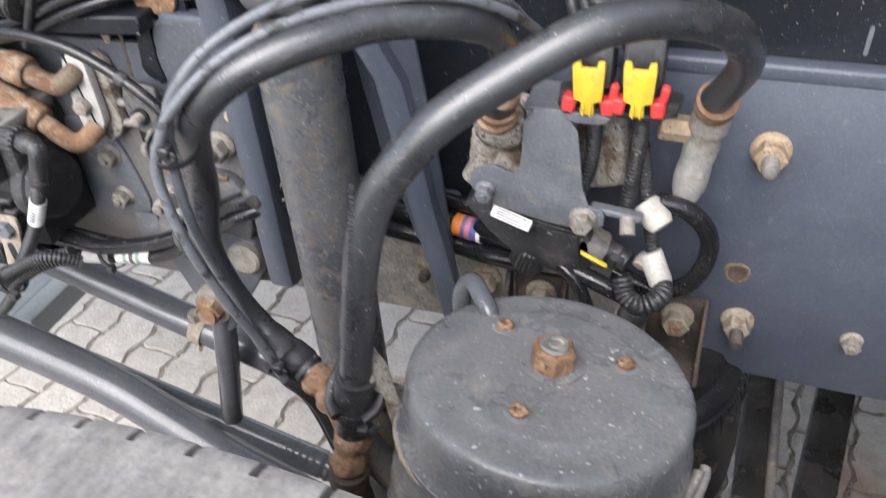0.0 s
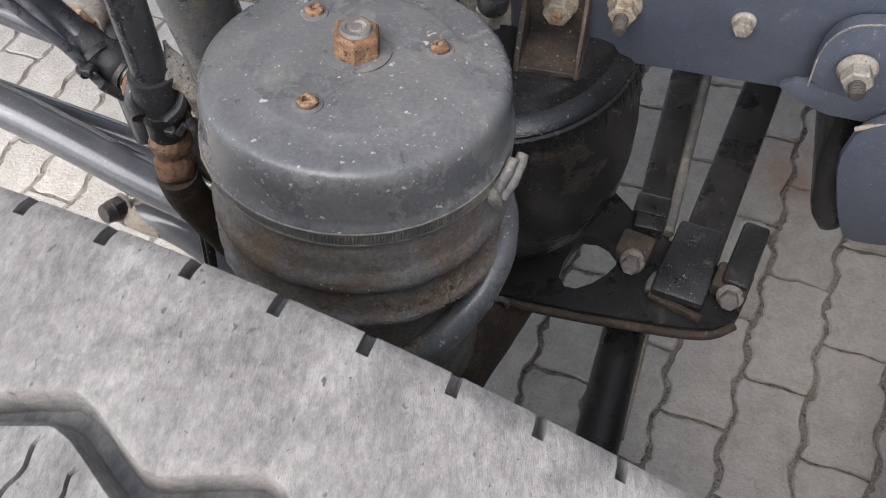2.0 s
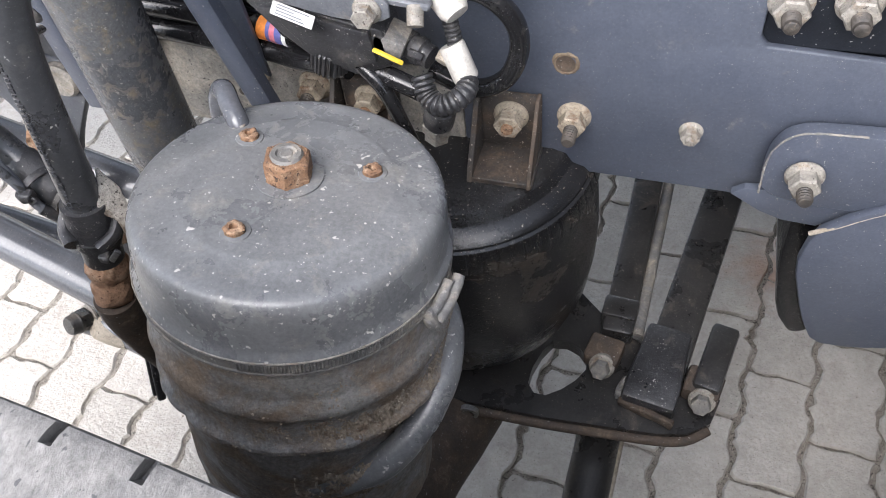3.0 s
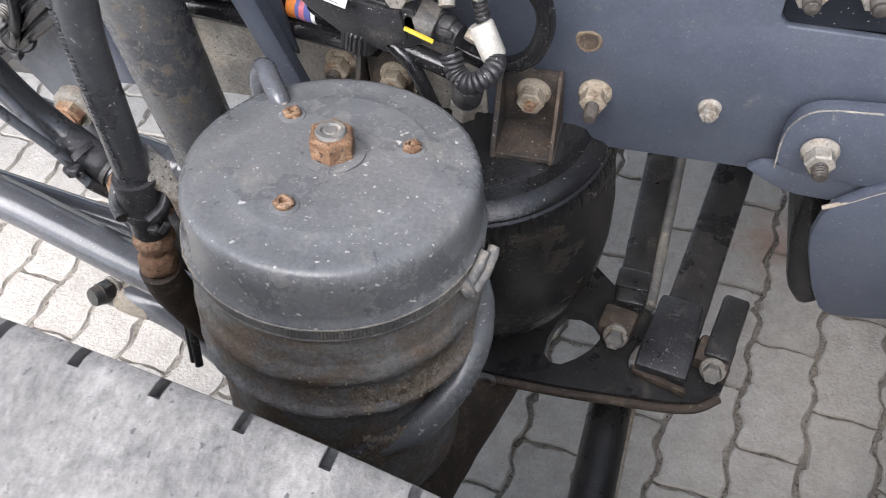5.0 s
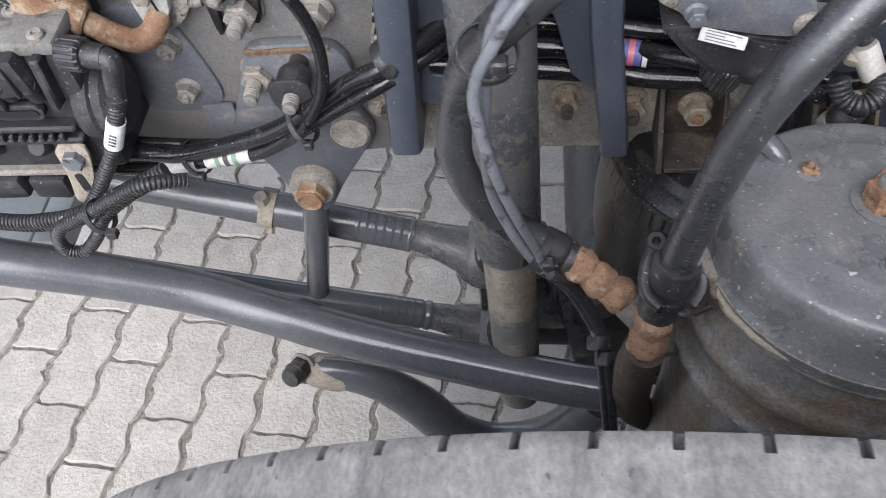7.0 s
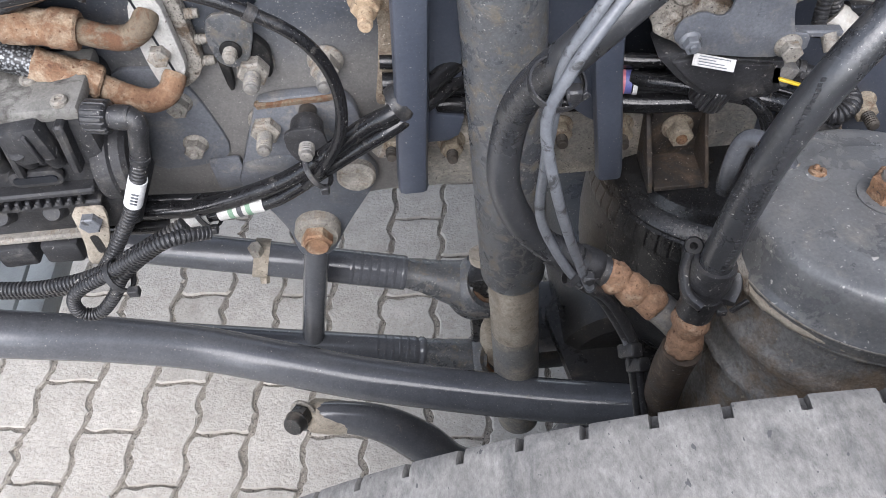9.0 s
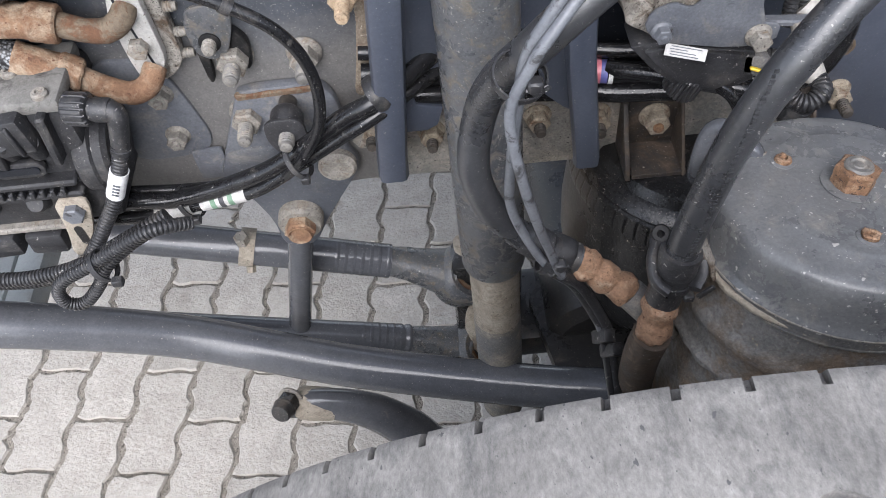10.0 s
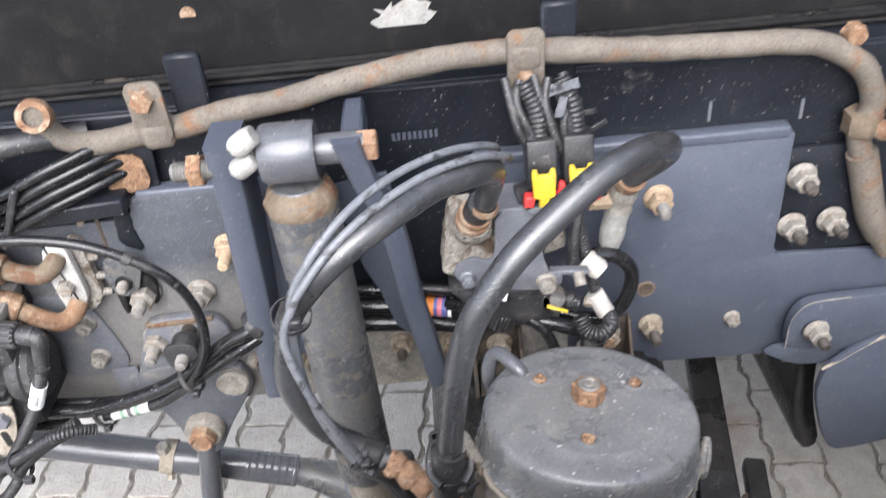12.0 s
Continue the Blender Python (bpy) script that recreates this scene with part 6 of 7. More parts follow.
part("wrap", lathe([(0.0102, 0.0), (0.0108, 0.0), (0.0108, 0.009), (0.0102, 0.009)], tm, 20), label_orange, tag)
part("wrap_blue", lathe([(0.0102, 0.009), (0.0108, 0.009), (0.0108, 0.024), (0.0102, 0.024)], tm, 20), label_blue, tag)
part("wrap_pink", lathe([(0.0109, 0.013), (0.0111, 0.013), (0.0111, 0.018), (0.0109, 0.018)], tm, 20), label_pink, tag)
part("wrap_end", lathe([(0.0109, 0.025), (0.0112, 0.025), (0.0112, 0.029), (0.0109, 0.029)], tm, 20), label_white, tag)

# ---- rusty pipes and the block that joins them ----
block = thing("pipe_block", "bare aluminium clamp block with two rusty pipes", "pipe block", (-0.6, 0.81, 0.88))
bl = soft_outline([(-0.605, 0.970), (-0.588, 0.987), (-0.577, 0.977), (-0.576, 0.945), (-0.575, 0.911), (-0.584, 0.897), (-0.601, 0.886), (-0.606, 0.921)], 1)
part("front_half", slab(bl, 0.010, on_rail(0, 0.810, 0), 0.0015), alu_clean, block)
part("back_half", slab([(x + 0.010, z - 0.008) for x, z in bl], 0.014, on_rail(0, 0.826, 0), 0.002), alu_cast, block)
# no real opening: a dark strip gives the shade between the halves
part("gap", box((0.0018, 0.002, 0.088), Matrix.Translation((-0.5905, 0.8003, 0.937)) @ pose(0, 0, 0, 0, -9, 0), 0), rail_black, block, "dark strip for the shaded gap between the halves")
for z in (0.950, 0.925, 0.903):
    part("side_bolt", threaded(0.0048, 0, 0.016, Matrix.Translation((-0.572, 0.818, z)) @ pose(0, 0, 0, 0, 90, 0)), zinc_dusty, block)
part("bolt_head", hexagon(0.0090, 0, 0.009, on_rail(-0.592, 0.800, 0.928)), zinc_dusty, block)
for hose_pts, ferr, pipe_pts in (([(-1.0, 0.83, 0.985), (-0.85, 0.815, 0.985), (-0.76, 0.806, 0.978), (-0.693, 0.80, 0.967)], [(-0.700, 0.80, 0.968), (-0.67, 0.80, 0.963), (-0.645, 0.80, 0.9565)], [(-0.647, 0.80, 0.957), (-0.624, 0.797, 0.950), (-0.607, 0.794, 0.951), (-0.594, 0.794, 0.959), (-0.590, 0.803, 0.964)]),
                                 ([(-1.0, 0.82, 1.01), (-0.85, 0.81, 0.992), (-0.76, 0.80, 0.964), (-0.687, 0.795, 0.932)], [(-0.692, 0.795, 0.9345), (-0.67, 0.795, 0.9205), (-0.647, 0.795, 0.906)], [(-0.650, 0.795, 0.908), (-0.629, 0.793, 0.894), (-0.610, 0.790, 0.889), (-0.594, 0.790, 0.896), (-0.588, 0.803, 0.904)])):
    cpipe = thing("coolant_pipe", "heavily rusted steel pipe on a black hose", "pipe", pipe_pts[0], group="rusty pipes")
    part("hose", tube(hose_pts, 0.0125, 18, 0.01), braid, cpipe, "steel-braided black hose")
    part("ferrule", rough_up(tube(ferr, 0.0142, 24, 0.003, taper=lambda u: 1.0 + (0.14 if 0.62 < u < 0.96 else 0.0)), 0.0010, 0.008, 1), rust, cpipe, "rusty ferrule")
    part("steel_pipe", rough_up(tube(pipe_pts, 0.0100, 20, 0.003), 0.0006, 0.008), rust if pipe_pts[0][2] < 0.94 else rust_patchy, cpipe, "rusty bent steel pipe")

# ---- valve modulator, its plugs and corrugated looms ----
mod = thing("valve_modulator", "black plastic electronic valve unit with ribs and plugs", "valve unit", (-0.70, 0.76, 0.80))
b = box((0.20, 0.09, 0.135), (-0.750, 0.794, 0.846), 0.008, seg=2)
part("housing", b, plastic_dusty, mod)
part("lid", box((0.18, 0.075, 0.014), (-0.740, 0.784, 0.919), 0.004, seg=2), cast_dusty, mod, "dusty cast top plate")
for x, y in ((-0.696, 0.784), (-0.664, 0.754), (-0.74, 0.765)):
    part("lid_screw", lathe([(0, 0), (0.0068, 0), (0.0068, 0.003), (0.0052, 0.0048), (0.0028, 0.0048), (0.0024, 0.003), (0, 0.003)], Matrix.Translation((x, y, 0.9255)), 20), zinc_dusty, mod)
for i in range(5):
    x = -0.698 - 0.046 * i
    part("solenoid", box((0.034, 0.024, 0.036), Matrix.Translation((x, 0.745, 0.900)) @ pose(0, 0, 0, 0, -6, 0), 0.004, seg=2), plastic_dusty, mod, "ribbed solenoid block")
    part("ridge", box((0.008, 0.018, 0.052), Matrix.Translation((x + 0.028, 0.745, 0.890)) @ pose(0, 0, 0, 0, 6, 0), 0.002), plastic_dusty, mod)
    part("ridge", box((0.004, 0.008, 0.030), Matrix.Translation((x + 0.006, 0.733, 0.900)) @ pose(0, 0, 0, 0, -6, 0), 0.0012), plastic_dusty, mod)
    part("tube_port", lathe([(0, 0), (0.008, 0), (0.008, 0.024), (0.0055, 0.026), (0, 0.026)], along((x - 0.012, 0.748, 0.874), (x - 0.010, 0.735, 0.90)), 14), plastic_dusty, mod)
    part("tube_port", lathe([(0, 0), (0.008, 0), (0.008, 0.020), (0.0055, 0.022), (0, 0.022)], along((x + 0.010, 0.748, 0.872), (x + 0.012, 0.735, 0.90)), 14), plastic_dusty, mod)
    part("knob", lathe([(0, 0), (0.0095, 0), (0.0095, 0.016), (0.0075, 0.019), (0, 0.019)], along((x - 0.018, 0.755, 0.808), (x - 0.018, 0.735, 0.822)), 16), plastic_dusty, mod)
part("slot_frame", slab(rounded(-0.733, 0.851, -0.688, 0.868, 0.008), 0.006, on_rail(0, 0.746, 0), 0.0015), plastic_dusty, mod)
# black slab on the frame, coloured as the slot's shaded inside
part("slot", slab(rounded(-0.729, 0.856, -0.692, 0.863, 0.0033), 0.0015, on_rail(0, 0.7400, 0), 0), rail_black, mod)
for z in (0.842, 0.828):
    part("shelf", box((0.16, 0.016, 0.007), (-0.748, 0.744, z), 0.002), plastic_dusty, mod)
for i in range(14):
    part("tooth", box((0.004, 0.006, 0.008), (-0.682 - 0.009 * i, 0.736, 0.835), 0.001), plastic_dusty, mod)
part("drum", lathe([(0, 0), (0.037, 0), (0.038, 0.004), (0.038, 0.014), (0.035, 0.016), (0.035, 0.024), (0.031, 0.028), (0, 0.028)], Matrix.Translation((-0.664, 0.776, 0.844)) @ pose(0, 0, 0, 0, 90, 0), 32), plastic_dusty, mod, "round black boss")
part("union_nut", lathe([(0, 0), (0.0118, 0.001), (0.0128, 0.003), (0.0128, 0.019), (0.0118, 0.021), (0.0092, 0.0215), (0.0092, 0.024), (0.0100, 0.0245), (0.0100, 0.036), (0.0092, 0.038), (0, 0.038)], along((-0.6475, 0.748, 0.9155), (-0.604, 0.741, 0.9135)), 144, wave=lambda a, h: 0.0010 * (1 if int(a * 24 / math.pi) % 3 else 0) if 0.002 < h < 0.020 else 0), plastic_black, mod, "knurled plug nut")
part("elbow", tube([(-0.616, 0.7425, 0.9140), (-0.6105, 0.7415, 0.9135), (-0.6075, 0.7405, 0.9105), (-0.6085, 0.739, 0.903), (-0.613, 0.7375, 0.888), (-0.6165, 0.736, 0.875)], 0.0080, 20, 0.003, taper=lambda u: 1.12 - 0.22 * u), plastic_black, mod, "moulded plug elbow")
part("elbow_collar", lathe([(0.0066, 0), (0.0084, 0.001), (0.0084, 0.005), (0.0066, 0.006)], along((-0.6155, 0.7365, 0.879), (-0.619, 0.7355, 0.868)), 22), plastic_black, mod)
part("lower_rail", box((0.26, 0.03, 0.007), (-0.82, 0.756, 0.782), 0.002), zinc_dusty, mod, "dusty metal edge")
for i in range(5):
    part("lower_block", box((0.035, 0.03, 0.026), Matrix.Translation((-0.73 - 0.043 * i, 0.752, 0.764)) @ pose(0, 0, 0, 0, 3 * (-1) ** i, 0), 0.004, seg=2), plastic_dusty, mod)
tab = thing("steel_tab", "dusty slotted steel tab with a bolt", "bracket", (-0.69, 0.74, 0.76))
part("strip", slab(soft_outline([(-0.697, 0.826), (-0.668, 0.826), (-0.668, 0.812), (-0.678, 0.781), (-0.697, 0.748), (-0.710, 0.750), (-0.701, 0.785)], 1), 0.004, on_rail(0, 0.738, 0), 0.001), tan_dust, tab)
part("bolt", hexagon(0.0098, 0, 0.008, on_rail(-0.683, 0.734, 0.810)), cable_grey, tab, "grey hexagon bolt head")
# dark slab on the strip instead of a shaded opening
part("slot", slab(rounded(-0.694, 0.765, -0.686, 0.790, 0.0035), 0.0012, on_rail(0, 0.7345, 0), 0), underbody, tab, "dark patch for the shaded inside of the slot")
loomA = thing("corrugated_loom", "black corrugated cable loom with a white label", "cable loom", (-0.63, 0.735, 0.80))
part("conduit", tube([(-0.6155, 0.736, 0.882), (-0.617, 0.7355, 0.876), (-0.625, 0.735, 0.857), (-0.643, 0.734, 0.821), (-0.662, 0.732, 0.793), (-0.684, 0.728, 0.763), (-0.708, 0.726, 0.737), (-0.739, 0.726, 0.728), (-0.79, 0.727, 0.727), (-0.95, 0.74, 0.74)], 0.0071, 14, ribs=0.0014, pitch=0.0042), plastic_black, loomA)
part("label", lathe([(0.0072, 0), (0.0080, 0), (0.0080, 0.032), (0.0072, 0.032)], along((-0.6405, 0.7345, 0.826), (-0.625, 0.735, 0.856)), 20), label_white, loomA, "white sleeve label")
for i in range(4):
    part("print_bar", box((0.006, 0.0008, 0.0014), Matrix.Translation((-0.6365 + 0.0018 * i, 0.7264, 0.833 + 0.0036 * i)) @ pose(0, 0, 0, 0, 30, 0), 0), cable_grey, loomA)
loomB = thing("corrugated_loom", "black corrugated loom tied in a hanging loop", "cable loom", (-0.70, 0.70, 0.74))
part("conduit", tube([(-0.58, 0.715, 0.801), (-0.595, 0.705, 0.811), (-0.615, 0.70, 0.811), (-0.647, 0.70, 0.793), (-0.68, 0.70, 0.773), (-0.71, 0.70, 0.756), (-0.722, 0.70, 0.740), (-0.722, 0.70, 0.722), (-0.706, 0.70, 0.719), (-0.685, 0.703, 0.739), (-0.668, 0.707, 0.763), (-0.632, 0.715, 0.787), (-0.60, 0.725, 0.795)], 0.0064, 14, ribs=0.0014, pitch=0.0038), plastic_black, loomB)
part("conduit", tube([(-0.605, 0.730, 0.797), (-0.645, 0.718, 0.783), (-0.690, 0.715, 0.760), (-0.73, 0.715, 0.748), (-0.79, 0.72, 0.742), (-0.95, 0.74, 0.75)], 0.0074, 14, ribs=0.0015, pitch=0.0040), plastic_black, loomB)
part("tie", lathe([(0.0145, -0.003), (0.016, -0.003), (0.016, 0.003), (0.0145, 0.003)], along((-0.668, 0.702, 0.770), (-0.69, 0.70, 0.757)), 24), plastic_dusty, loomB, "cable tie")
part("tie_head", box((0.010, 0.008, 0.008), (-0.654, 0.686, 0.765), 0.001), plastic_dusty, loomB)

# ---- pipes across the hanger ----
for k, (pts, r) in enumerate((([(-0.35, 0.81, 0.885), (-0.401, 0.772, 0.872), (-0.436, 0.770, 0.855), (-0.477, 0.770, 0.825), (-0.514, 0.770, 0.801), (-0.567, 0.770, 0.782), (-0.613, 0.770, 0.773), (-0.646, 0.772, 0.774), (-0.9, 0.79, 0.78)], 0.0085),
                              ([(-0.35, 0.805, 0.868), (-0.408, 0.770, 0.854), (-0.445, 0.768, 0.832), (-0.480, 0.768, 0.809), (-0.518, 0.768, 0.784), (-0.542, 0.768, 0.774), (-0.594, 0.770, 0.763), (-0.637, 0.770, 0.755), (-0.675, 0.772, 0.753), (-0.9, 0.79, 0.757)], 0.0068),
                              ([(-0.485, 0.766, 0.812), (-0.54, 0.775, 0.783), (-0.60, 0.785, 0.770), (-0.66, 0.785, 0.775), (-0.9, 0.795, 0.785)], 0.0055))):
    cb = thing("air_pipe", "shiny black air pipe crossing the hanger bracket", "pipe", pts[3], group="air pipes")
    part("pipe", tube(pts, r, 14, 0.008), nylon_black, cb)
grom = thing("grommet", "black rubber grommet in the bracket cheek", "grommet", (-0.40, 0.775, 0.875))
part("ring", lathe([(0.010, -0.006), (0.016, -0.006), (0.017, 0), (0.016, 0.006), (0.010, 0.006), (0.010, -0.006)], along((-0.404, 0.778, 0.872), (-0.44, 0.771, 0.853)), 20), plastic_black, grom)
lg = thing("pipe_label", "white and green printed sleeve on an air pipe", "label", (-0.56, 0.765, 0.77))
lmx = along((-0.542, 0.768, 0.774), (-0.594, 0.770, 0.763))
part("sleeve", lathe([(0.0071, 0), (0.0078, 0), (0.0078, 0.046), (0.0071, 0.046)], lmx, 18), label_dusty, lg)
for z in (0.012, 0.021, 0.030):
    part("green_mark", lathe([(0.0079, z), (0.0081, z), (0.0081, z + 0.005), (0.0079, z + 0.005)], lmx, 18), label_green if z != 0.021 else label_ink, lg)
lg = thing("pipe_label", "pale printed sleeve on a thin pipe", "label", (-0.61, 0.772, 0.757))
lmx = along((-0.598, 0.770, 0.7622), (-0.637, 0.770, 0.755))
part("sleeve", lathe([(0.0071, 0), (0.0078, 0), (0.0078, 0.036), (0.0071, 0.036)], lmx, 18), label_dusty, lg)
for p in ((-0.484, 0.764, 0.815), (-0.60, 0.775, 0.763)):
    tie = thing("cable_tie", "black plastic cable tie round the air pipes", "cable tie", p, group="cable ties")
    part("loop", lathe([(0.0165, -0.0025), (0.018, -0.0025), (0.018, 0.0025), (0.0165, 0.0025)], along(p, Vector(p) + Vector((-0.05, 0, -0.03))), 22), plastic_black, tie)
    part("head", box((0.008, 0.008, 0.008), Vector(p) + Vector((0.005, -0.015, -0.010)), 0.001), plastic_black, tie)
thin = thing("thin_cable", "thin shiny black cable arching over the bracket", "cable", (-0.46, 0.77, 0.85))
part("cable", tube([(-0.80, 0.78, 0.985), (-0.66, 0.760, 1.015), (-0.616, 0.757, 1.020), (-0.576, 0.757, 1.017), (-0.537, 0.757, 1.007), (-0.50, 0.757, 0.987), (-0.471, 0.757, 0.963), (-0.455, 0.757, 0.934), (-0.450, 0.757, 0.897), (-0.457, 0.757, 0.859), (-0.477, 0.759, 0.824), (-0.50, 0.765, 0.795)], 0.0052, 12, 0.008), nylon_black, thin)
part("clip", lathe([(0.0054, -0.004), (0.0066, -0.004), (0.0066, 0.004), (0.0054, 0.004)], along((-0.50, 0.757, 0.987), (-0.471, 0.757, 0.963)), 14), plastic_black, thin)
for i in range(4):
    o = 0.0125 * i
    cb = thing("air_pipe", "black air pipe in a tied bundle above the bracket", "pipe", (-0.6, 0.80, 1.02), group="air pipe bundle")
    part("pipe", tube([(-0.95, 0.81, 0.93 - o * 0.6), (-0.80, 0.806, 0.972 - o * 0.8), (-0.684, 0.80, 1.022 - o), (-0.648, 0.80, 1.032 - o), (-0.608, 0.80, 1.045 - o), (-0.572, 0.803, 1.060 - o), (-0.535, 0.815, 1.070 - o), (-0.50, 0.84, 1.075 - o)], 0.0052, 12, 0.01), nylon_black, cb)
tie = thing("cable_tie", "black cable tie round the pipe bundle", "cable tie", (-0.608, 0.80, 1.02), group="cable ties")
part("loop", box((0.007, 0.022, 0.075), Matrix.Translation((-0.612, 0.80, 1.020)) @ pose(0, 0, 0, 0, 28, 0), 0.002), plastic_black, tie)
upper = thing("upper_loom", "black plug and loom with a blue collar", "cable loom", (-0.62, 0.81, 1.08))
part("plug", lathe([(0, 0), (0.018, 0), (0.020, 0.008), (0.020, 0.05), (0.016, 0.06), (0, 0.06)], along((-0.72, 0.80, 1.07), (-0.60, 0.81, 1.085)), 24), plastic_black, upper)
part("collar", lathe([(0.0205, 0.048), (0.0215, 0.049), (0.0215, 0.054), (0.0205, 0.055)], along((-0.70, 0.80, 1.072), (-0.60, 0.81, 1.085)), 24), blue_plastic, upper, "blue plug collar")
part("hose", tube([(-0.67, 0.805, 1.078), (-0.60, 0.812, 1.088), (-0.53, 0.842, 1.080)], 0.011, 18, 0.01), plastic_black, upper)
part("loom", tube([(-0.95, 0.80, 1.00), (-0.80, 0.80, 1.02), (-0.70, 0.80, 1.045), (-0.66, 0.80, 1.04), (-0.62, 0.80, 1.03)], 0.02, 16, ribs=0.0025, pitch=0.007), plastic_black, upper)
part("white_plug", lathe([(0, 0), (0.009, 0), (0.010, 0.006), (0.008, 0.016), (0, 0.018)], along((-0.70, 0.79, 1.085), (-0.69, 0.77, 1.10)), 14), white_plastic, upper)
foot = thing("bracket_foot", "black bracket with a rusty weld patch", "bracket", (-0.51, 0.83, 1.0))
part("back", slab([(-0.558, 1.004), (-0.536, 1.075), (-0.472, 1.072), (-0.478, 1.004)], 0.005, on_rail(0, 0.842, 0), 0.001), rail_black, foot)
part("rusty_patch", slab(soft_outline([(-0.530, 1.020), (-0.520, 1.058), (-0.484, 1.056), (-0.482, 1.018), (-0.505, 1.012)], 1), 0.004, on_rail(0, 0.836, 0), 0.0012), nut_rust, foot, "rusty bare steel patch")
# uneven black band running down from the bracket
part("dark_band", rough_up(slab(soft_outline([(-0.529, 1.012), (-0.512, 1.010), (-0.513, 0.985), (-0.5145, 0.970), (-0.509, 0.949), (-0.516, 0.946), (-0.534, 0.958), (-0.531, 0.980)], 1), 0.004, on_rail(0, 0.8290, 0), 0.0008), 0.0016, 0.006, 2), rail_black, foot, "narrow black band on the plate")
part("dark_band", rough_up(slab([(-0.5515, 1.008), (-0.5465, 1.008), (-0.5465, 0.972), (-0.5475, 0.950), (-0.5510, 0.950), (-0.5505, 0.972)], 0.003, on_rail(0, 0.8295, 0), 0.0006), 0.0012, 0.006, 2), rust_dark, foot, "rusty seam")
part("mud_spot", rough_up(slab(soft_outline([(-0.571, 0.990), (-0.566, 0.996), (-0.561, 0.991), (-0.563, 0.984), (-0.569, 0.983)], 1), 0.003, on_rail(0, 0.8295, 0), 0.0006), 0.0016, 0.005, 2), mud, foot, "small lump of mud")

# ---- beige pipe along the top of the rail ----
bp = thing("cooling_pipe", "beige dusty pipe with rust spots along the rail top", "pipe", (-0.1, 0.83, 1.12))
line = [(-0.560, 1.108), (-0.561, 1.098), (-0.551, 1.083), (-0.521, 1.074), (-0.481, 1.079), (-0.437, 1.083), (-0.391, 1.093), (-0.337, 1.099), (-0.282, 1.111), (-0.228, 1.12), (-0.175, 1.126), (-0.123, 1.127), (-0.071, 1.123), (-0.018, 1.118), (0.062, 1.113), (0.141, 1.109), (0.18, 1.101), (0.219, 1.074), (0.236, 1.036), (0.229, 1.006), (0.246, 0.957), (0.267, 0.897), (0.297, 0.847)]
part("end_collar", rough_up(lathe([(0.009, 0), (0.0155, 0.001), (0.0165, 0.010), (0.0145, 0.018), (0.009, 0.018)], along((-0.5555, 0.812, 1.117), (-0.551, 0.796, 1.123)), 24), 0.0014, 0.008, 1), rust, bp, "rusty pipe collar")
part("pipe", rough_up(tube([(-0.552, 0.80, 1.121), (-0.555, 0.812, 1.118)] + [(x, 0.83, z) for x, z in line], 0.0118, 22, 0.006), 0.0012, 0.02), pipe_beige, bp)
for x, z in ((-0.456, 1.107), (-0.106, 1.122)):
    cl = thing("pipe_clamp", "rusty tan clamp holding the beige pipe", "pipe clamp", (x, 0.83, z), group="pipe clamps")
    part("strap", rough_up(slab(rounded(x - 0.017, z - 0.030, x + 0.017, z + 0.030, 0.008), 0.006, on_rail(0, 0.820, 0), 0.002), 0.0012, 0.012, 1), pipe_beige, cl)
    part("wrap", rough_up(box((0.033, 0.032, 0.028), (x, 0.828, z - (0.025 if x < -0.3 else -0.003)), 0.009, seg=3), 0.001, 0.01), pipe_beige, cl)
    part("bolt", hexagon(0.0105, 0, 0.010, on_rail(x - 0.001, 0.814, z + (0.014 if x < -0.3 else -0.018))), rust, cl, "rusty bolt")
    part("post", box((0.034, 0.012, 0.085), (x + 0.034, 0.846, z), 0.003), rail_black, cl)
un = thing("pipe_union", "rusty pipe union with a small valve", "pipe fitting", (0.230, 0.82, 1.01))
part("nut", rough_up(hexagon(0.0185, -0.012, 0.012, along((0.230, 0.83, 1.016), (0.231, 0.83, 0.99))), 0.0016, 0.010, 2), rust_patchy, un)
part("side_valve", lathe([(0, 0), (0.009, 0), (0.011, 0.008), (0.008, 0.022), (0, 0.024)], along((0.240, 0.822, 1.012), (0.29, 0.80, 1.003)), 16), rust_patchy, un)
part("rust_sleeve", tube([(0.238, 0.83, 0.98), (0.246, 0.83, 0.957), (0.256, 0.83, 0.928), (0.267, 0.83, 0.897), (0.282, 0.83, 0.872)], 0.0155, 18, 0.006), pipe_beige, un, "rusty sleeve")
part("top_lug", rough_up(hexagon(0.0105, 0, 0.016, on_rail(0.203, 0.84, 1.110)), 0.0014, 0.008, 2), nut_rust, un)

# ---- black cover above the rail ----
cov = thing("top_cover", "black dusty steel cover plate above the rail", "cover plate", (-0.2, 0.95, 1.11))
part("face", box((3.24, 0.012, 0.60), Matrix.Translation((-0.33, 0.945, 1.40)) @ pose(0, 0, 0, -6, 0, 0), 0.003), cover_black, cov)
part("lower_edge", box((3.24, 0.03, 0.012), (-0.33, 0.905, 1.098), 0.003), underbody, cov)
part("edge_bead", box((3.24, 0.008, 0.008), (-0.33, 0.8885, 1.104), 0.003), cover_black, cov)
# unseen deck panel, added to shade the ground to the right
part("shade_deck", box((1.52, 1.75, 0.02), (0.53, 1.84, 1.135), 0.003), cover_black, cov)
rc = random.Random(12)
chip = [(0.033 * math.cos(a) * (0.72 + 0.40 * rc.random()) + 0.006 * math.sin(a), 0.019 * math.sin(a) * (0.65 + 0.5 * rc.random())) for a in (2 * math.pi * k / 34 for k in range(34))]
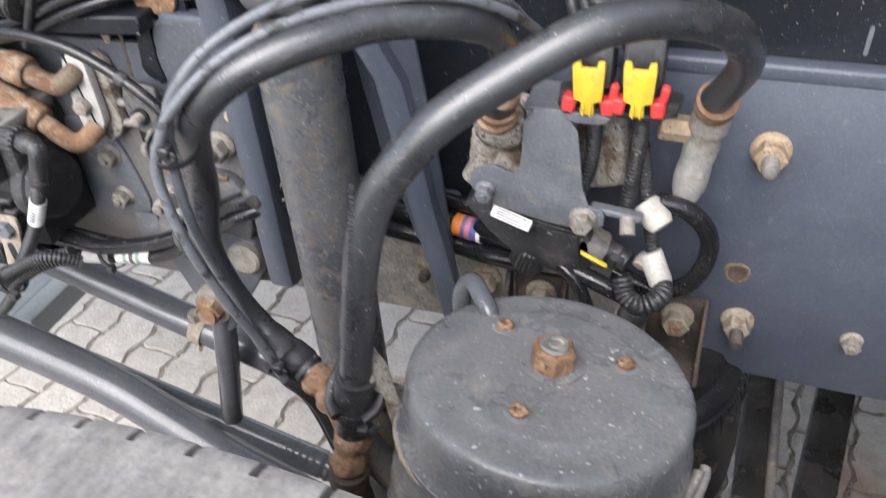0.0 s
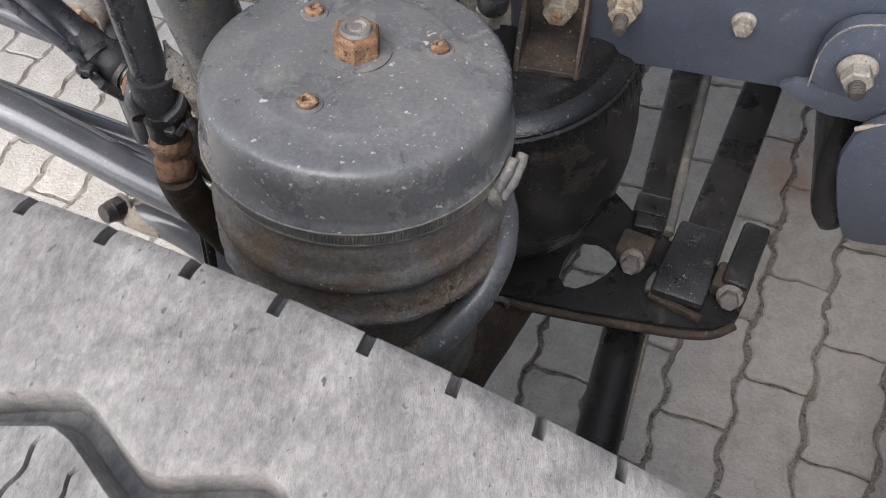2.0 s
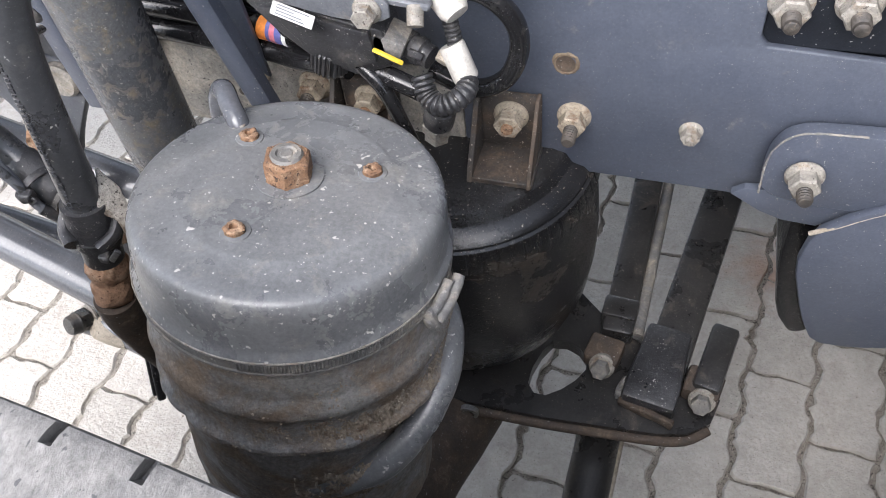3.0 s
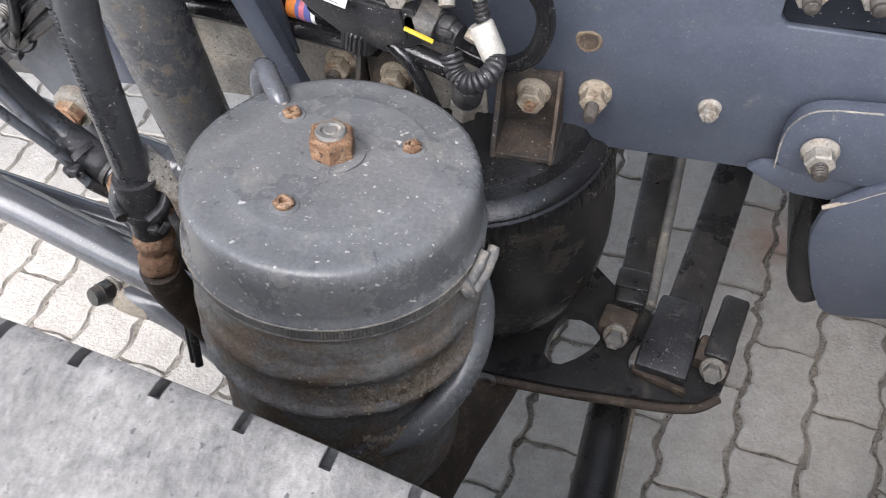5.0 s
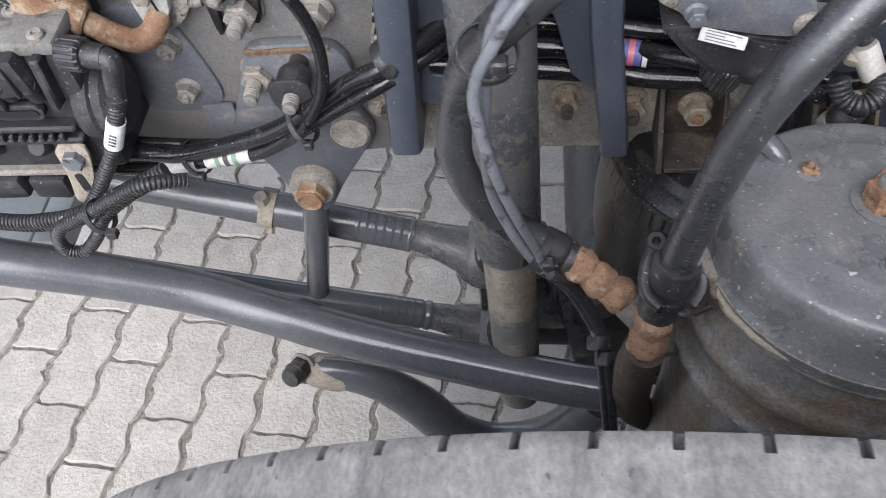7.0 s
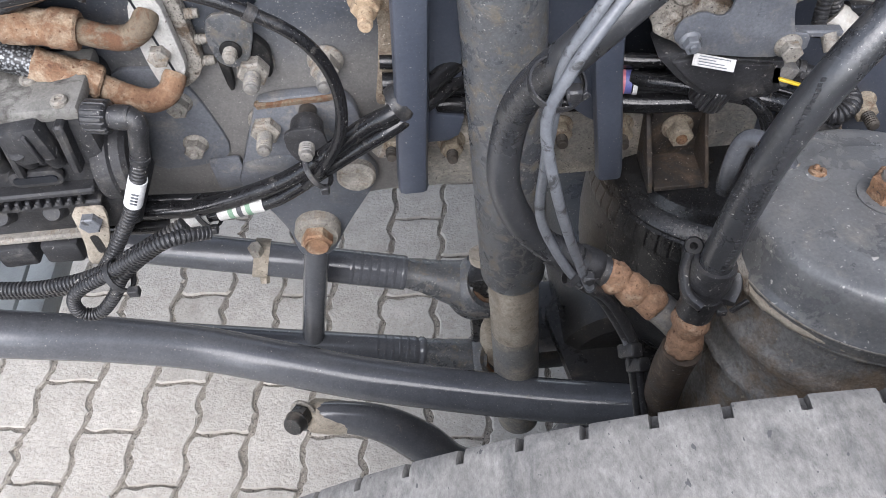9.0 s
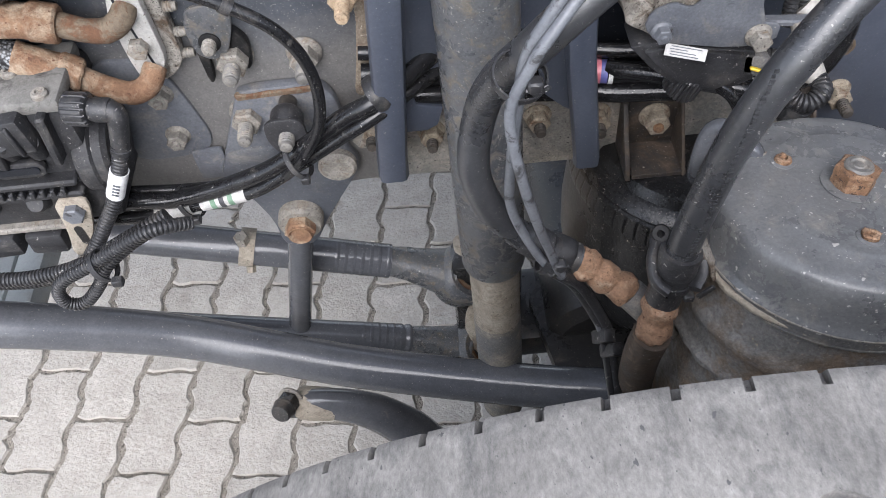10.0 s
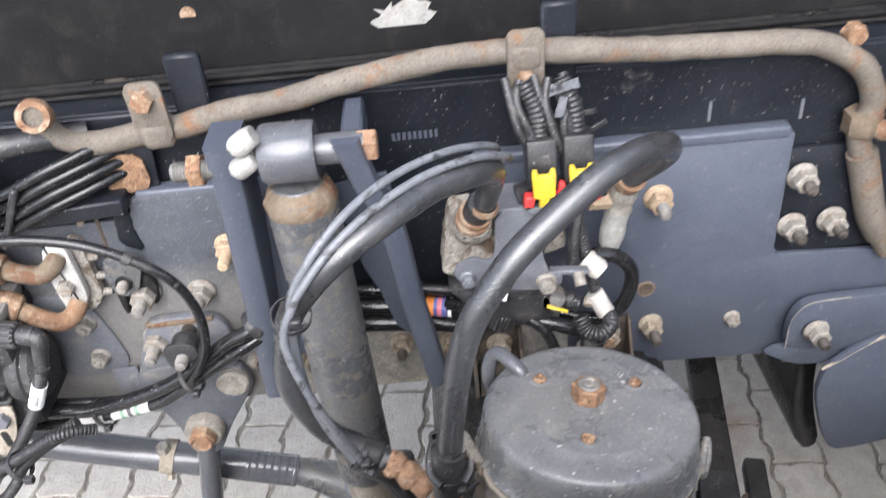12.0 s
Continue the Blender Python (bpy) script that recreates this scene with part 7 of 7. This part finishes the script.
part("paint_chip", slab([(x - 0.215, z + 1.137) for x, z in chip], 0.003, on_rail(0, 0.9135, 0), 0), chalky, cov, "pale patch where paint is gone")
part("rust_spot", lathe([(0, 0), (0.008, 0), (0.008, 0.001), (0, 0.001)], on_rail(-0.425, 0.9145, 1.160), 16), rust, cov)

# ---- far side of the chassis ----
far = thing("far_rail", "dark frame rail on the far side of the truck", "chassis rail", (-0.3, 1.75, 0.7))
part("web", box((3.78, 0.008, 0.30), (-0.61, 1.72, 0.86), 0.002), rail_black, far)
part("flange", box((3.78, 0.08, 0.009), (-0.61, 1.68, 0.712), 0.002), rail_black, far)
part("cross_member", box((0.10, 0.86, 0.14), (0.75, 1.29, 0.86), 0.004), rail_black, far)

# ---- unseen walls, added only to keep light off the right-hand paving ----
blocker = part("shade_wall_east", box((0.2, 4.2, 1.9), (1.40, 1.6, 0.95), 0.01), wall_rubber)
tagged(blocker, "unseen dark wall added to shade the right-hand paving", "wall", kind="structure")
blocker = part("shade_wall_south", box((0.84, 0.34, 1.20), (0.88, 0.38, 0.60), 0.01), wall_rubber)
tagged(blocker, "unseen low dark wall added to block light beside the wheel", "wall", kind="structure")

# ---- tyre under the camera ----
TR, PITCHES = 0.5285, 58
TYRE = Matrix.Translation((-0.14, 0.3784, 0.527)) @ pose(0, 0, 0, 0, 0, -4.9) @ pose(0, 0, 0, -1.2, 0, 0)
tyre = thing("tyre", "dusty grey truck tyre with a zigzag groove and sipes", "tyre", Matrix.Translation((-0.17, 0.24, 0)))
PA = 2 * math.pi / PITCHES


def tri_wave(u, flat=0.22):
    """A zigzag with short flat tops, between -1 and 1, once a pitch."""
    u %= 1.0
    if u < flat:
        return 1.0
    if u < 0.5:
        return 1 - 2 * (u - flat) / (0.5 - flat)
    if u < 0.5 + flat:
        return -1.0
    return -1 + 2 * (u - 0.5 - flat) / (0.5 - flat)


# rows across the tread: distance in from the inner edge, swing of the zigzag, kind
rows = [(-0.003, 0, "wall"), (0.0, 0, "edge"), (0.004, 0, "edge"), (0.0075, 0, "notch_end"), (0.009, 0, "rib"), (0.03, 0.3, "rib"), (0.0500, 1, "rib"), (0.0545, 1, "lip"), (0.0570, 1, "deep"), (0.0615, 1, "deep"), (0.0640, 1, "lip")]
for i in range(17):
    rows.append((0.0655 + 0.0021 * i, 1 - 2 * i / 16, "block"))
rows += [(0.1005, -1, "lip"), (0.103, -1, "deep"), (0.107, -1, "deep"), (0.1095, -1, "lip")]
for i in range(13):
    rows.append((0.111 + 0.0035 * i, -1 + 2 * i / 12, "block2"))
rows += [(0.155, 1, "lip"), (0.157, 1, "deep"), (0.161, 1, "deep"), (0.163, 1, "lip"), (0.165, 1, "rib"), (0.205, -1, "rib"), (0.2065, -1, "lip"), (0.209, -1, "deep"), (0.213, -1, "deep"), (0.2155, -1, "lip"), (0.217, -1, "rib"), (0.28, 0, "rib"), (0.295, 0, "rib"), (0.30, 0, "wall")]
NOTCHES, SIPES = (0.17, 0.67), (0.31, 0.53, 0.75)
cuts = {0.0, 0.008, 0.070, 0.078, 0.90}
for c in NOTCHES:
    cuts.update((c - 0.035, c - 0.030, c + 0.030, c + 0.035))
for c in SIPES:
    cuts.update((c - 0.012, c - 0.0045, c + 0.0045, c + 0.012))
cuts = sorted(cuts)
tv, tf = [], []
ncol = len(cuts) * PITCHES
for pn in range(PITCHES):
    for u in cuts:
        for d, swing, kind in rows:
            a = (pn + u + 0.023) * PA
            crown = 0.004 * ((d - 0.15) / 0.15) ** 2
            r = TR - crown
            if kind == "wall":
                r -= 0.010
            elif kind == "edge":
                r -= 0.0015 if d == 0 else 0
                if any(abs(u - c) <= 0.031 for c in NOTCHES):
                    r -= 0.0075
            elif kind == "lip":
                r -= 0.0016
            elif kind == "deep":
                r -= 0.0125
            elif kind in ("block", "block2"):
                k = (d - (0.0655 if kind == "block" else 0.111)) / (0.034 if kind == "block" else 0.042)
                if 0.007 < u < 0.071:
                    r -= 0.0085
                if 0.08 < k < 0.94 and any(abs(u - c) < 0.005 for c in SIPES):
                    r -= 0.004 if int(k * 8 + u * 3) % 2 else 0.002
                if 0.2 < u < 0.8:
                    a += PA * 0.014 * math.sin(k * 22 + 2)
            z = tri_wave(u + 0.511, 0.10)
            y = -(d - 0.0056 * swing * z)
            p = TYRE @ Vector((r * math.sin(a), y, r * math.cos(a)))
            tv.append(p + Vector((0.17, -0.24, 0)))
nr = len(rows)
for c in range(ncol):
    e = (c + 1) % ncol
    for j in range(nr - 1):
        tf.append((c * nr + j, e * nr + j, e * nr + j + 1, c * nr + j + 1))
me = bpy.data.meshes.new("tread")
me.from_pydata(tv, [], tf)
me.materials.append(tread_rubber)
me.shade_smooth()
me.set_sharp_from_angle(angle=radians(32))
tread = new("tread", me)
tread.parent = tyre
SIDE = TYRE @ pose(0, 0, 0, 90, 0, 0)
wall = [(0.504, 0.001), (0.497, -0.003), (0.47, -0.012), (0.43, -0.016), (0.37, -0.010), (0.315, 0.004), (0.30, 0.02)]
part("sidewall", lathe(wall, SIDE, 96), wall_rubber, tyre, "black dusty sidewall")
part("sidewall", lathe([(r, 0.30 - z) for r, z in wall], SIDE, 96), wall_rubber, tyre, "black dusty sidewall")
part("rim", lathe([(0, 0.12), (0.15, 0.12), (0.20, 0.10), (0.26, 0.06), (0.30, 0.02), (0.302, 0.28), (0.27, 0.24), (0.2, 0.15), (0, 0.15)], SIDE, 64), zinc_dusty, tyre, "grey steel rim")
